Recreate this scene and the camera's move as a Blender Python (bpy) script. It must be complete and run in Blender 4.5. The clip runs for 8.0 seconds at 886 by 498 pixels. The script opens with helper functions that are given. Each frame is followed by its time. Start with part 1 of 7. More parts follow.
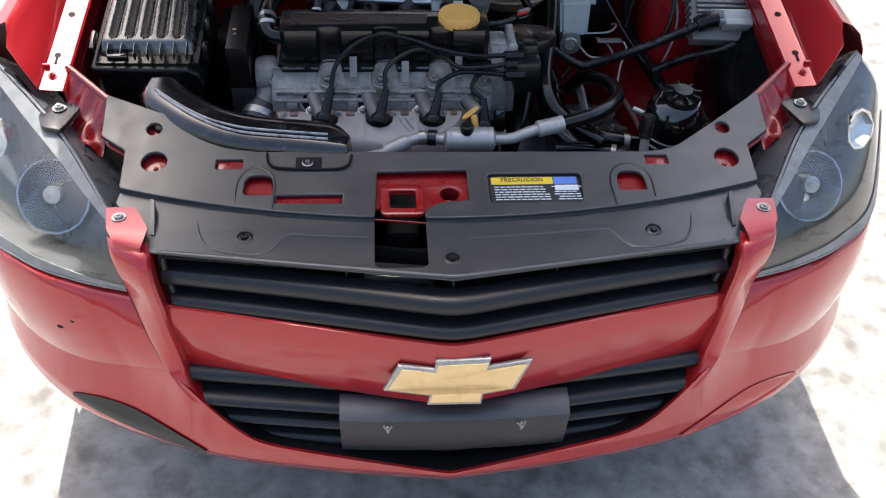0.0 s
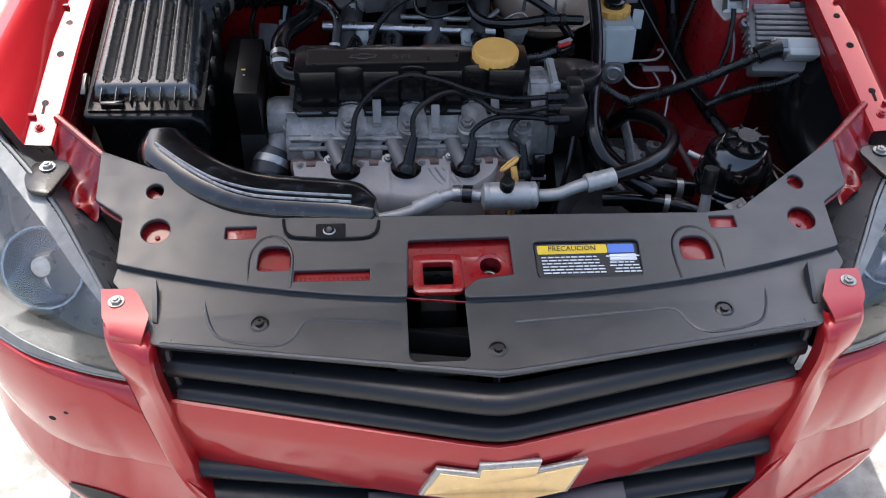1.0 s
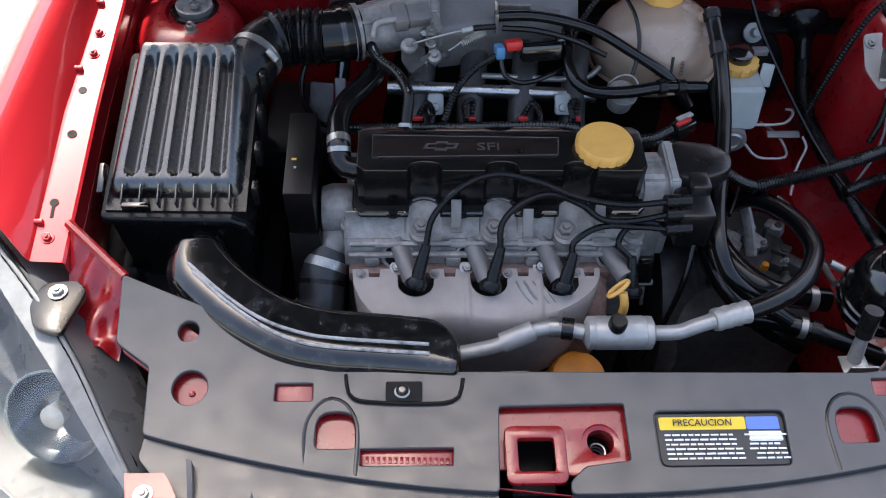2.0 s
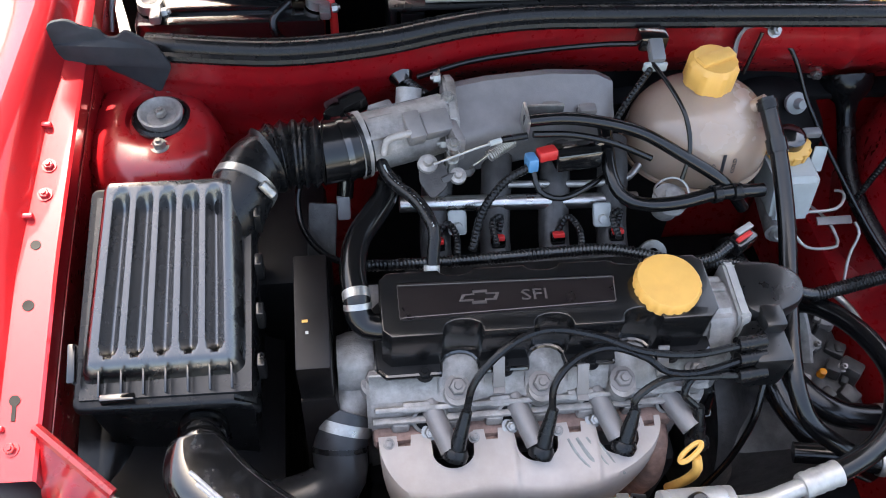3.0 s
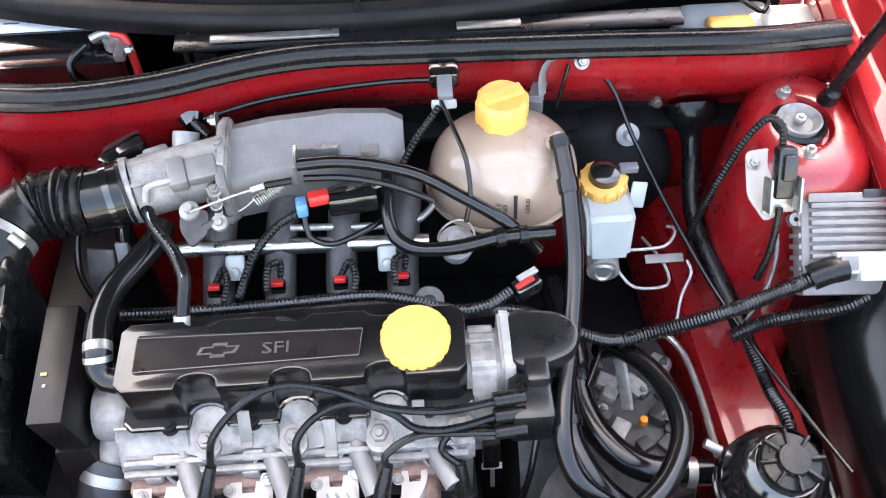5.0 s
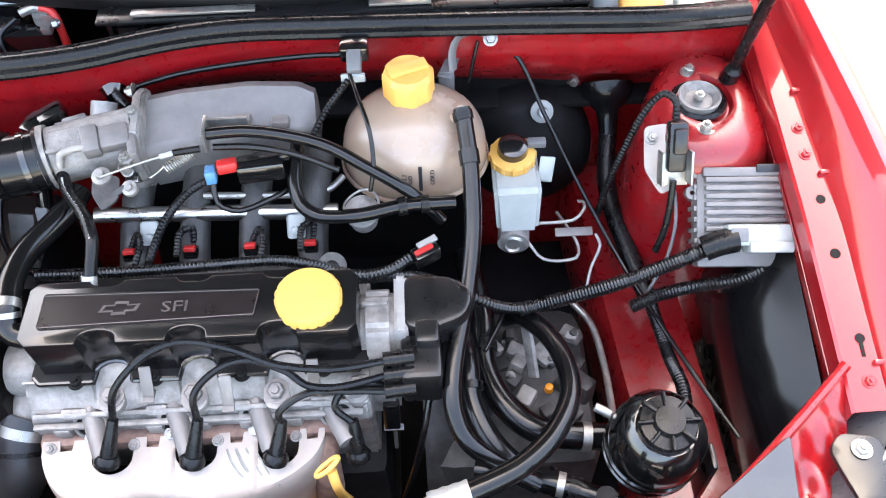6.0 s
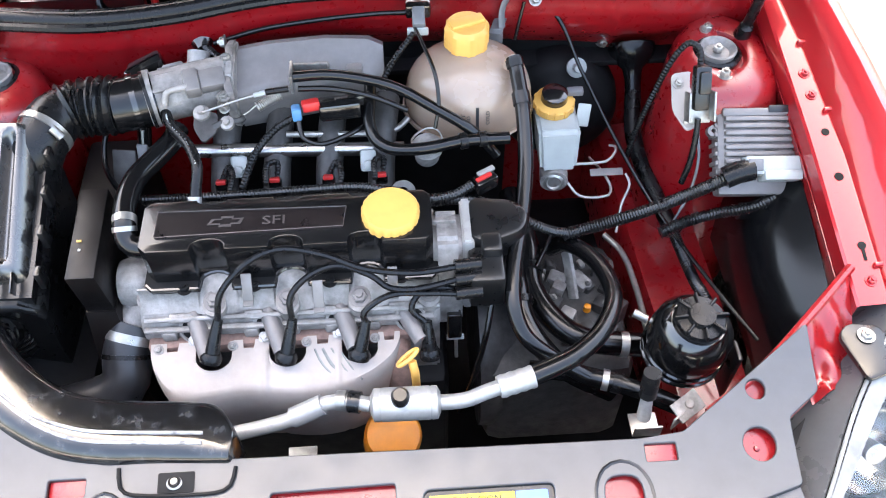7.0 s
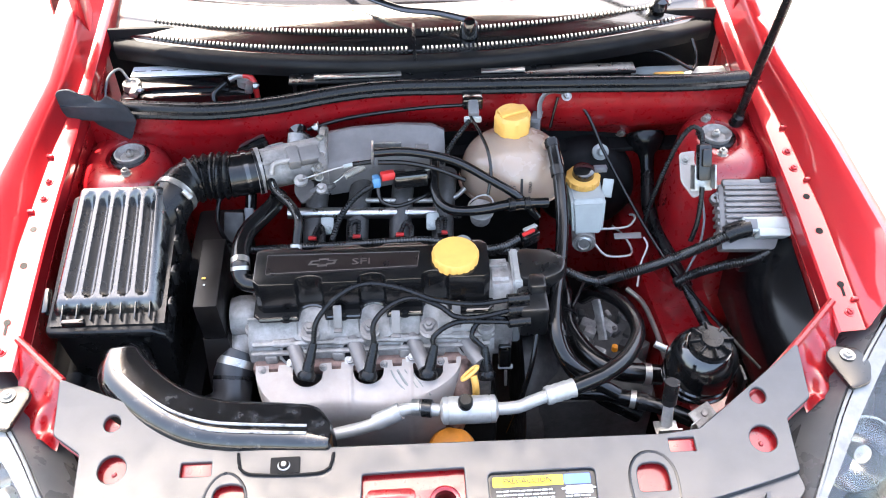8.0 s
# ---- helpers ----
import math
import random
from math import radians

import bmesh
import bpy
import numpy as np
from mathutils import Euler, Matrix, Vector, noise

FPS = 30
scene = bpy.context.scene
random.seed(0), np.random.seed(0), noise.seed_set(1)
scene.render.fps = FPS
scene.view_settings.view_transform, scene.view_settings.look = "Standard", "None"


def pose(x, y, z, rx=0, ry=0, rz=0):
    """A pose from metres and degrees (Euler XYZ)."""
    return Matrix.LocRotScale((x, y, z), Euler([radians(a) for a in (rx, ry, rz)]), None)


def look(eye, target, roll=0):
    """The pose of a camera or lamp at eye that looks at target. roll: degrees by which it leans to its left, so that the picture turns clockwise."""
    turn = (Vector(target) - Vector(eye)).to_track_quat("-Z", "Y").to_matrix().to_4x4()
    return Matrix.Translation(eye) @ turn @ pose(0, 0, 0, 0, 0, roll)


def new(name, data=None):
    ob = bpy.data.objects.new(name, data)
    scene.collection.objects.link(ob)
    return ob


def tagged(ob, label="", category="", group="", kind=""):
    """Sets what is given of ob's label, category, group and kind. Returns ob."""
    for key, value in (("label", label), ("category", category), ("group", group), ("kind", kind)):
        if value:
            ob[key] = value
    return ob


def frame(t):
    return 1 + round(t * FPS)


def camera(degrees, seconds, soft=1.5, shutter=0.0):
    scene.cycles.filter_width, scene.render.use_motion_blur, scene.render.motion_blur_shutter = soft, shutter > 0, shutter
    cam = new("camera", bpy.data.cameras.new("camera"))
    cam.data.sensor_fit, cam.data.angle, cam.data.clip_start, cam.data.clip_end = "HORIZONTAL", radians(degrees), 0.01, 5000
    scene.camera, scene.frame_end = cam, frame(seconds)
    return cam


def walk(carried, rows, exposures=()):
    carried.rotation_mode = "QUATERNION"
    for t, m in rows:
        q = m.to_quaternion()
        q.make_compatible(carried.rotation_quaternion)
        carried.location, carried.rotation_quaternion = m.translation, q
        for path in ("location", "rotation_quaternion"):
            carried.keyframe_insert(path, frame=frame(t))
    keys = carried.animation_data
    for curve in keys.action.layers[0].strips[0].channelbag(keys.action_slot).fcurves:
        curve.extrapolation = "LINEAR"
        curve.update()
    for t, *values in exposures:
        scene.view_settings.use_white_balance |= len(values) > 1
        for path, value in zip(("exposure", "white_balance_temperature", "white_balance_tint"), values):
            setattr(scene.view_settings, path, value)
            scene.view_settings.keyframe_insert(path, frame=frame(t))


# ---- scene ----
cam = camera(54.0, 8.0, soft=1.0)
PATH = [
    (0, (-0.095, -0.161, 1.548), (0.039, 1.322, 0.213), 2.4),
    (0.5, (-0.118, -0.107, 1.558), (0.008, 1.373, 0.219), 2.1),
    (1, (-0.132, 0.052, 1.547), (-0.005, 1.495, 0.168), 2.0),
    (1.5, (-0.131, 0.218, 1.561), (-0.053, 1.583, 0.101), 2.3),
    (2, (-0.199, 0.426, 1.578), (-0.127, 1.722, 0.057), 2.2),
    (2.2, (-0.23, 0.508, 1.585), (-0.119, 1.779, 0.044), 2.5),
    (3.3, (-0.301, 0.773, 1.602), (-0.078, 1.917, -0.023), 5.6),
    (3.5, (-0.272, 0.787, 1.603), (-0.063, 1.921, -0.032), 5.5),
    (4, (-0.164, 0.792, 1.614), (-0.017, 1.932, -0.023), 3.7),
    (4.5, (-0.063, 0.784, 1.62), (0.025, 1.934, -0.014), 1.0),
    (5, (0.051, 0.762, 1.616), (0.104, 1.948, 0.006), -1.5),
    (5.2, (0.092, 0.754, 1.617), (0.132, 1.95, 0.014), -2.1),
    (6.3, (0.181, 0.672, 1.629), (0.204, 1.849, 0.012), -1.8),
    (6.5, (0.158, 0.64, 1.635), (0.199, 1.819, 0.02), -1.8),
    (7, (0.06, 0.526, 1.668), (0.141, 1.744, 0.083), 0.0),
    (7.5, (-0.001, 0.388, 1.729), (0.058, 1.746, 0.262), -1.6),
    (8, (-0.024, 0.269, 1.772), (0.046, 1.712, 0.388), -0.6),
]
walk(cam, [(t, look(eye, target, roll)) for t, eye, target, roll in PATH], [(t, e, k, 10) for t, e, k in ((0.0, 1.3, 6400), (1.0, 1.4, 6350), (2.0, 1.75, 6550), (3.5, 3.2, 7350), (5.0, 3.76, 7550), (6.5, 3.55, 7300), (8.0, 3.3, 7000))])

# ---------- world and sun ----------
world = bpy.data.worlds.new("daylight")
scene.world = world
world.use_nodes = True
sky = world.node_tree.nodes.new("ShaderNodeTexSky")
sky.sky_type, sky.sun_disc = "NISHITA", False
SUN_UP, SUN_FROM = 62.0, -13.0
sky.sun_elevation, sky.sun_rotation = radians(SUN_UP), radians(SUN_FROM)
sky.dust_density, sky.air_density, sky.ozone_density = 5.0, 1.1, 0.8
back = world.node_tree.nodes["Background"]
back.inputs["Strength"].default_value = 0.15
world.node_tree.links.new(sky.outputs["Color"], back.inputs["Color"])
lamp = bpy.data.lights.new("sun", "SUN")
lamp.energy, lamp.angle, lamp.color = 4.0, radians(0.6), (1.0, 0.95, 0.88)
sun = new("sun", lamp)
_way = Vector((math.sin(radians(SUN_FROM)) * math.cos(radians(SUN_UP)), math.cos(radians(SUN_FROM)) * math.cos(radians(SUN_UP)), math.sin(radians(SUN_UP))))
sun.matrix_world = look(_way * 10, (0, 0, 0))

# ---------- building helpers ----------
def part(name, bm, material, parent=None, label="", smooth=True):
    me = bpy.data.meshes.new(name)
    if smooth:
        bmesh.ops.recalc_face_normals(bm, faces=bm.faces)
        for f in bm.faces:
            f.smooth = True
        for e in bm.edges:
            if len(e.link_faces) == 2 and e.calc_face_angle(0.0) > radians(38):
                e.smooth = False
    bm.to_mesh(me)
    bm.free()
    me.materials.append(material)
    ob = new(name, me)
    if parent is not None:
        ob.parent = parent
    if label:
        tagged(ob, label=label)
    return ob


def thing(name, label, category, group="", kind=""):
    return tagged(new(name), label=label, category=category, group=group, kind=kind)


def box(bm, c, s, bevel=0.0, rot=None, seg=2):
    """A box with centre c and size s, its edges rounded."""
    m = Matrix.Translation(c) @ (rot.to_4x4() if rot else Matrix()) @ Matrix.Diagonal((*s, 1))
    out = bmesh.ops.create_cube(bm, size=1.0, matrix=m)
    if bevel > 0:
        edges = list({e for v in out["verts"] for e in v.link_edges})
        bmesh.ops.bevel(bm, geom=edges, offset=bevel, segments=seg, affect="EDGES", profile=0.5)
    return bm


def rot(rx=0, ry=0, rz=0):
    return Euler((radians(rx), radians(ry), radians(rz))).to_matrix()


def ring_faces(bm, a, b):
    n = len(a)
    for i in range(n):
        bm.faces.new((a[i], a[(i + 1) % n], b[(i + 1) % n], b[i]))


def loft(bm, sections, caps=True):
    """Skins closed loops of equally many points."""
    rings = [[bm.verts.new(p) for p in s] for s in sections]
    for a, b in zip(rings, rings[1:]):
        ring_faces(bm, a, b)
    if caps:
        bm.faces.new(rings[0][::-1])
        bm.faces.new(rings[-1])
    return bm


def frame_of(axis):
    z = Vector(axis).normalized()
    return z.to_track_quat("Z", "Y").to_matrix()


def lathe(bm, c, axis, profile, n=24):
    """Turns (radius, height) pairs about an axis through c."""
    m, c = frame_of(axis), Vector(c)
    sections = [[c + m @ Vector((max(r, 1e-4) * math.cos(2 * math.pi * i / n), max(r, 1e-4) * math.sin(2 * math.pi * i / n), h)) for i in range(n)] for r, h in profile]
    return loft(bm, sections, caps=profile[0] != profile[-1])


def spline(points, step=0.008):
    """Points along a smooth curve through the given points."""
    p = [Vector(q) for q in points]
    if len(p) == 2:
        n = max(2, int((p[1] - p[0]).length / step))
        return [p[0].lerp(p[1], i / n) for i in range(n + 1)]
    out = []
    for i in range(len(p) - 1):
        a, b = p[i], p[i + 1]
        before = p[i - 1] if i else a * 2 - b
        after = p[i + 2] if i + 2 < len(p) else b * 2 - a
        n = max(2, int((b - a).length / step))
        la, lb, lc = ((b - a).length + 1e-6), ((a - before).length + 1e-6), ((after - b).length + 1e-6)
        ta, tb = (b - before) * (la / (la + lb)), (after - a) * (la / (la + lc))
        for k in range(n):
            s = k / n
            h1, h2, h3, h4 = 2 * s**3 - 3 * s**2 + 1, -2 * s**3 + 3 * s**2, s**3 - 2 * s**2 + s, s**3 - s**2
            out.append(a * h1 + b * h2 + ta * h3 + tb * h4)
    out.append(p[-1])
    return out


def tube(bm, points, r, n=10, ribs=0.0, pitch=0.006, taper=None, step=0.008, flat=1.0):
    """A hose along a smooth curve; ribs: depth of its corrugation."""
    line = spline(points, pitch / 4 if ribs else step)
    t = (line[1] - line[0]).normalized()
    side = t.orthogonal().normalized()
    sections, run = [], 0.0
    for i, q in enumerate(line):
        d = (line[min(i + 1, len(line) - 1)] - line[max(i - 1, 0)]).normalized()
        side = (side - d * side.dot(d)).normalized()
        up = d.cross(side)
        if i:
            run += (q - line[i - 1]).length
        rr = r if taper is None else r + (taper - r) * i / (len(line) - 1)
        if ribs:
            rr -= ribs * (0.5 + 0.5 * math.cos(2 * math.pi * run / pitch))
        sections.append([q + side * (rr * math.cos(2 * math.pi * k / n)) + up * (rr * flat * math.sin(2 * math.pi * k / n)) for k in range(n)])
    return loft(bm, sections)


def rounded(points, r, seg=4):
    """A closed outline with rounded corners; r: one radius, or one for each corner."""
    out, n = [], len(points)
    for i in range(n):
        p, a, b = (Vector((*points[k % n][:2], 0)) for k in (i, i - 1, i + 1))
        rad = r[i] if isinstance(r, (list, tuple)) else r
        u, v = (a - p), (b - p)
        d = min(rad, u.length * 0.48, v.length * 0.48)
        if d < 1e-5:
            out.append(p)
            continue
        s, e = p + u.normalized() * d, p + v.normalized() * d
        for k in range(seg + 1):
            w = k / seg
            out.append(s * (1 - w) ** 2 + p * (2 * w * (1 - w)) + e * w**2)
    return [(q.x, q.y) for q in out]


def straight(points, step=0.006):
    """Points along straight lines from corner to corner."""
    out = []
    for a, b in zip(points, points[1:]):
        a, b = Vector(a), Vector(b)
        n = max(1, int((b - a).length / step))
        out += [a.lerp(b, i / n) for i in range(n)]
    return out + [Vector(points[-1])]


def circle(x, y, r, n=20, ry=None):
    return [(x + r * math.cos(2 * math.pi * i / n), y + (ry or r) * math.sin(2 * math.pi * i / n)) for i in range(n)]


def sheet(loops, z, thick=0.003, bevel=0.0, cut=0.0):
    """A flat plate with holes: the first loop is its outline. z: a height, or a function of x and y for its top face."""
    cu = bpy.data.curves.new("outline", "CURVE")
    cu.dimensions, cu.fill_mode = "2D", "BOTH"
    cu.extrude, cu.bevel_depth, cu.bevel_resolution = max(thick / 2 - bevel, 0.0001), bevel, 1
    for loop in loops:
        s = cu.splines.new("POLY")
        s.points.add(len(loop) - 1)
        for q, (x, y) in zip(s.points, loop):
            q.co = (x, y, 0, 1)
        s.use_cyclic_u = True
    ob = bpy.data.objects.new("outline", cu)
    scene.collection.objects.link(ob)
    me = bpy.data.meshes.new_from_object(ob.evaluated_get(bpy.context.evaluated_depsgraph_get()))
    bm = bmesh.new()
    bm.from_mesh(me)
    bpy.data.objects.remove(ob)
    bpy.data.curves.remove(cu)
    bpy.data.meshes.remove(me)
    bmesh.ops.remove_doubles(bm, verts=bm.verts, dist=0.00005)
    if cut:
        for axis in (0, 1):
            lo, hi = min(v.co[axis] for v in bm.verts), max(v.co[axis] for v in bm.verts)
            for k in range(1, int((hi - lo) / cut) + 1):
                at, way = [0, 0, 0], [0, 0, 0]
                at[axis], way[axis] = lo + k * cut, 1
                bmesh.ops.bisect_plane(bm, geom=bm.verts[:] + bm.edges[:] + bm.faces[:], plane_co=at, plane_no=way, dist=0.00005)
    for v in bm.verts:
        v.co.z += (z(v.co.x, v.co.y) if callable(z) else z) - thick / 2
    return bm


def grid(bm, f, nu, nv):
    """A surface: f(u, v) for u and v from 0 to 1."""
    vs = [[bm.verts.new(f(i / nu, j / nv)) for j in range(nv + 1)] for i in range(nu + 1)]
    for i in range(nu):
        for j in range(nv):
            bm.faces.new((vs[i][j], vs[i + 1][j], vs[i + 1][j + 1], vs[i][j + 1]))
    return bm


def thick(bm, d):
    """Gives an open surface a thickness d, on its back."""
    bmesh.ops.recalc_face_normals(bm, faces=bm.faces)
    bmesh.ops.solidify(bm, geom=bm.faces[:], thickness=d)
    return bm


def bolt(bm, c, axis=(0, 0, 1), r=0.007, h=0.006, washer=True):
    if washer:
        lathe(bm, c, axis, [(0.0, 0.0), (r * 1.45, 0.0), (r * 1.45, 0.0015), (0.0, 0.0016)], 16)
    m, c = frame_of(axis), Vector(c)
    loft(bm, [[c + m @ Vector((rr * math.cos(math.pi * i / 3), rr * math.sin(math.pi * i / 3), hh)) for i in range(6)] for rr, hh in ((r, 0.001), (r, h * 0.85), (r * 0.85, h))])
    lathe(bm, c + m @ Vector((0, 0, h)), axis, [(0.0, 0), (r * 0.5, 0.0), (r * 0.42, h * 0.4), (0.0, h * 0.4)], 10)
    return bm


# ---------- materials ----------
def shader(name, colour, rough=0.5, metal=0.0, spread=0.15, scale=30.0, bump=0.0, bump_scale=300.0, stain=None, stain_scale=6.0, stain_amount=0.5, coat=0.0, spec=0.5, flake=0.0, edge=None):
    """A surface with fine grain, larger stains and uneven gloss."""
    mat = bpy.data.materials.new(name)
    mat.use_nodes = True
    nt = mat.node_tree
    b = nt.nodes["Principled BSDF"]
    co = nt.nodes.new("ShaderNodeTexCoord")

    def noise_of(sc, detail=4.0, rough_n=0.6):
        n = nt.nodes.new("ShaderNodeTexNoise")
        n.inputs["Scale"].default_value, n.inputs["Detail"].default_value, n.inputs["Roughness"].default_value = sc, detail, rough_n
        nt.links.new(co.outputs["Object"], n.inputs["Vector"])
        return n.outputs["Fac"]

    def ramp(fac, lo, hi, a, c):
        r = nt.nodes.new("ShaderNodeMapRange")
        r.inputs["From Min"].default_value, r.inputs["From Max"].default_value = lo, hi
        r.inputs["To Min"].default_value, r.inputs["To Max"].default_value = a, c
        nt.links.new(fac, r.inputs["Value"])
        return r.outputs["Result"]

    def mix(fac, a, c):
        m = nt.nodes.new("ShaderNodeMix")
        m.data_type = "RGBA"
        nt.links.new(fac, m.inputs["Factor"])
        for sock, val in ((m.inputs[6], a), (m.inputs[7], c)):
            if isinstance(val, tuple):
                sock.default_value = (*val, 1)
            else:
                nt.links.new(val, sock)
        return m.outputs[2]

    grain = noise_of(scale)
    col = mix(ramp(grain, 0.3, 0.7, 0, 1), tuple(v * (1 - spread) for v in colour), tuple(min(1, v * (1 + spread)) for v in colour))
    if stain:
        col = mix(ramp(noise_of(stain_scale, 6.0, 0.65), 0.5, 0.72, 0, stain_amount), col, stain)
    nt.links.new(col, b.inputs["Base Color"])
    nt.links.new(ramp(noise_of(scale * 0.6 + 5), 0.3, 0.7, max(0.02, rough * 0.8), min(1, rough * 1.25)), b.inputs["Roughness"])
    b.inputs["Metallic"].default_value = metal
    b.inputs["Coat Weight"].default_value = coat
    b.inputs["Coat Roughness"].default_value = 0.04
    b.inputs["Specular IOR Level"].default_value = spec
    if bump:
        k = nt.nodes.new("ShaderNodeBump")
        k.inputs["Strength"].default_value, k.inputs["Distance"].default_value = bump, 0.001
        nt.links.new(noise_of(bump_scale, 3.0), k.inputs["Height"])
        nt.links.new(k.outputs["Normal"], b.inputs["Normal"])
    return mat


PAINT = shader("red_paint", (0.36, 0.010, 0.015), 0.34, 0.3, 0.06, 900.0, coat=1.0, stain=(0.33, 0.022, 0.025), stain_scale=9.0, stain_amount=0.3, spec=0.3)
# the same red with the bonnet's shade over the bay put into its colour
PAINT_IN = shader("red_paint_bay_shaded", (0.255, 0.005, 0.008), 0.30, 0.0, 0.10, 120.0, coat=0.6, stain=(0.19, 0.025, 0.025), stain_scale=16.0, stain_amount=0.5, bump=0.10, bump_scale=40.0)
PLASTIC = shader("black_plastic", (0.006, 0.006, 0.0065), 0.3, 0, 0.2, 60.0, bump=0.05, bump_scale=500.0, stain=(0.02, 0.02, 0.02), stain_scale=18.0, stain_amount=0.3, coat=0.15)
PANEL = shader("grey_black_plastic", (0.0245, 0.0265, 0.0305), 0.38, 0, 0.12, 40.0, stain=(0.042, 0.0435, 0.046), stain_scale=120.0, stain_amount=0.12, spec=0.9)
GLOSS = shader("shiny_black_plastic", (0.004, 0.004, 0.0043), 0.17, 0, 0.2, 40.0, bump=0.03, bump_scale=300.0, stain=(0.012, 0.012, 0.012), stain_scale=45.0, stain_amount=0.3, coat=0.6, spec=0.7)
GRILLE = shader("grille_plastic", (0.011, 0.012, 0.014), 0.34, 0, 0.08, 50.0, spec=0.4)
RUBBER = shader("rubber", (0.006, 0.006, 0.0065), 0.27, 0, 0.25, 70.0, bump=0.05, bump_scale=400.0, spec=0.28)
BAFFLE = shader("dull_rubber", (0.020, 0.023, 0.028), 0.7, 0, 0.2, 60.0, bump=0.05, bump_scale=300.0, spec=0.25)
HOSE = shader("shiny_rubber_hose", (0.004, 0.004, 0.0043), 0.19, 0, 0.25, 50.0, bump=0.04, bump_scale=200.0, spec=0.42)
COVER = shader("satin_black_cover", (0.005, 0.005, 0.0054), 0.22, 0, 0.2, 50.0, bump=0.04, bump_scale=350.0, stain=(0.014, 0.013, 0.013), stain_scale=40.0, stain_amount=0.3, coat=0.25, spec=0.5)
LOOM = shader("loom_conduit", (0.005, 0.005, 0.0054), 0.26, 0, 0.25, 60.0, spec=0.6)
DULL = shader("brown_black_plastic", (0.004, 0.003, 0.003), 0.42, 0, 0.2, 60.0, bump=0.05, bump_scale=500.0, spec=0.3)
SATIN = shader("satin_steel", (0.5, 0.485, 0.47), 0.3, 1.0, 0.08, 70.0, stain=(0.25, 0.22, 0.2), stain_scale=30.0, stain_amount=0.4)
# near-black for grimy parts, and for shade painted into gaps and recesses
DARK = shader("grime_and_shade", (0.005, 0.005, 0.0055), 0.6, 0, 0.4, 25.0, spec=0.2)
ALU = shader("cast_aluminium", (0.28, 0.262, 0.247), 0.55, 0.3, 0.28, 60.0, bump=0.6, bump_scale=420.0, stain=(0.075, 0.066, 0.06), stain_scale=24.0, stain_amount=0.8)
ALU_GREY = shader("painted_aluminium", (0.185, 0.171, 0.165), 0.45, 0.25, 0.10, 60.0, bump=0.35, bump_scale=700.0, stain=(0.14, 0.13, 0.127), stain_scale=16.0, stain_amount=0.5)
SILVER = shader("bright_aluminium", (0.39, 0.38, 0.362), 0.42, 0.45, 0.16, 80.0, bump=0.2, bump_scale=250.0, stain=(0.25, 0.24, 0.23), stain_scale=40.0, stain_amount=0.5)
STEEL = shader("zinc_steel", (0.36, 0.35, 0.33), 0.34, 0.8, 0.15, 90.0, stain=(0.13, 0.11, 0.085), stain_scale=60.0, stain_amount=0.5)
CHROME = shader("chrome", (0.72, 0.72, 0.73), 0.14, 1.0, 0.05, 60.0)
SHIELD = shader("heat_shield_steel", (0.40, 0.355, 0.325), 0.68, 0.1, 0.08, 30.0, bump=0.2, bump_scale=120.0, stain=(0.34, 0.28, 0.235), stain_scale=12.0, stain_amount=0.6)
# grimy casting, its colour darkened too for the shade round the intake runners
CAST_DARK = shader("grimy_shaded_cast_metal", (0.050, 0.048, 0.047), 0.5, 0.3, 0.3, 70.0, bump=0.5, bump_scale=350.0, stain=(0.02, 0.019, 0.018), stain_scale=25.0, stain_amount=0.7)
LINER = shader("liner_plastic", (0.004, 0.004, 0.0044), 0.17, 0, 0.2, 30.0, bump=0.04, bump_scale=30.0, spec=0.3)
RUST = shader("rusty_iron", (0.23, 0.145, 0.12), 0.8, 0.1, 0.3, 90.0, bump=0.6, bump_scale=300.0, stain=(0.09, 0.07, 0.06), stain_scale=40.0)
YELLOW = shader("yellow_plastic", (0.66, 0.36, 0.085), 0.45, 0, 0.06, 30.0, stain=(0.5, 0.25, 0.06), stain_scale=40.0, stain_amount=0.25)
ORANGE = shader("orange_filter", (0.65, 0.22, 0.01), 0.45, 0, 0.08, 30.0, stain=(0.3, 0.1, 0.02), stain_scale=20.0, stain_amount=0.4)
GOLD = shader("gold_film", (0.83, 0.58, 0.28), 0.35, 0.35, 0.07, 40.0, stain=(0.5, 0.36, 0.2), stain_scale=30.0, stain_amount=0.4)
WHITE = shader("white_plastic", (0.34, 0.362, 0.354), 0.35, 0, 0.06, 30.0, stain=(0.25, 0.26, 0.245), stain_scale=25.0, stain_amount=0.4)
GREY = shader("grey_plastic", (0.14, 0.14, 0.144), 0.45, 0, 0.1, 40.0)
RED_PL = shader("red_plastic", (0.5, 0.022, 0.02), 0.4, 0, 0.08, 40.0)
BLUE_PL = shader("blue_plastic", (0.07, 0.21, 0.38), 0.4, 0, 0.08, 40.0)
TANK = shader("aged_translucent_plastic", (0.34, 0.245, 0.185), 0.24, 0, 0.06, 12.0, stain=(0.25, 0.165, 0.115), stain_scale=7.0, stain_amount=0.5, bump=0.05, bump_scale=60.0, coat=0.4)
TANK.node_tree.nodes["Principled BSDF"].inputs["Subsurface Weight"].default_value = 0.25
TANK.node_tree.nodes["Principled BSDF"].inputs["Subsurface Radius"].default_value = (0.02, 0.012, 0.008)
SIGN_W = shader("label_white", (0.75, 0.76, 0.78), 0.4, 0, 0.04, 60.0)
SIGN_Y = shader("label_yellow", (0.8, 0.55, 0.03), 0.4, 0, 0.04, 60.0)
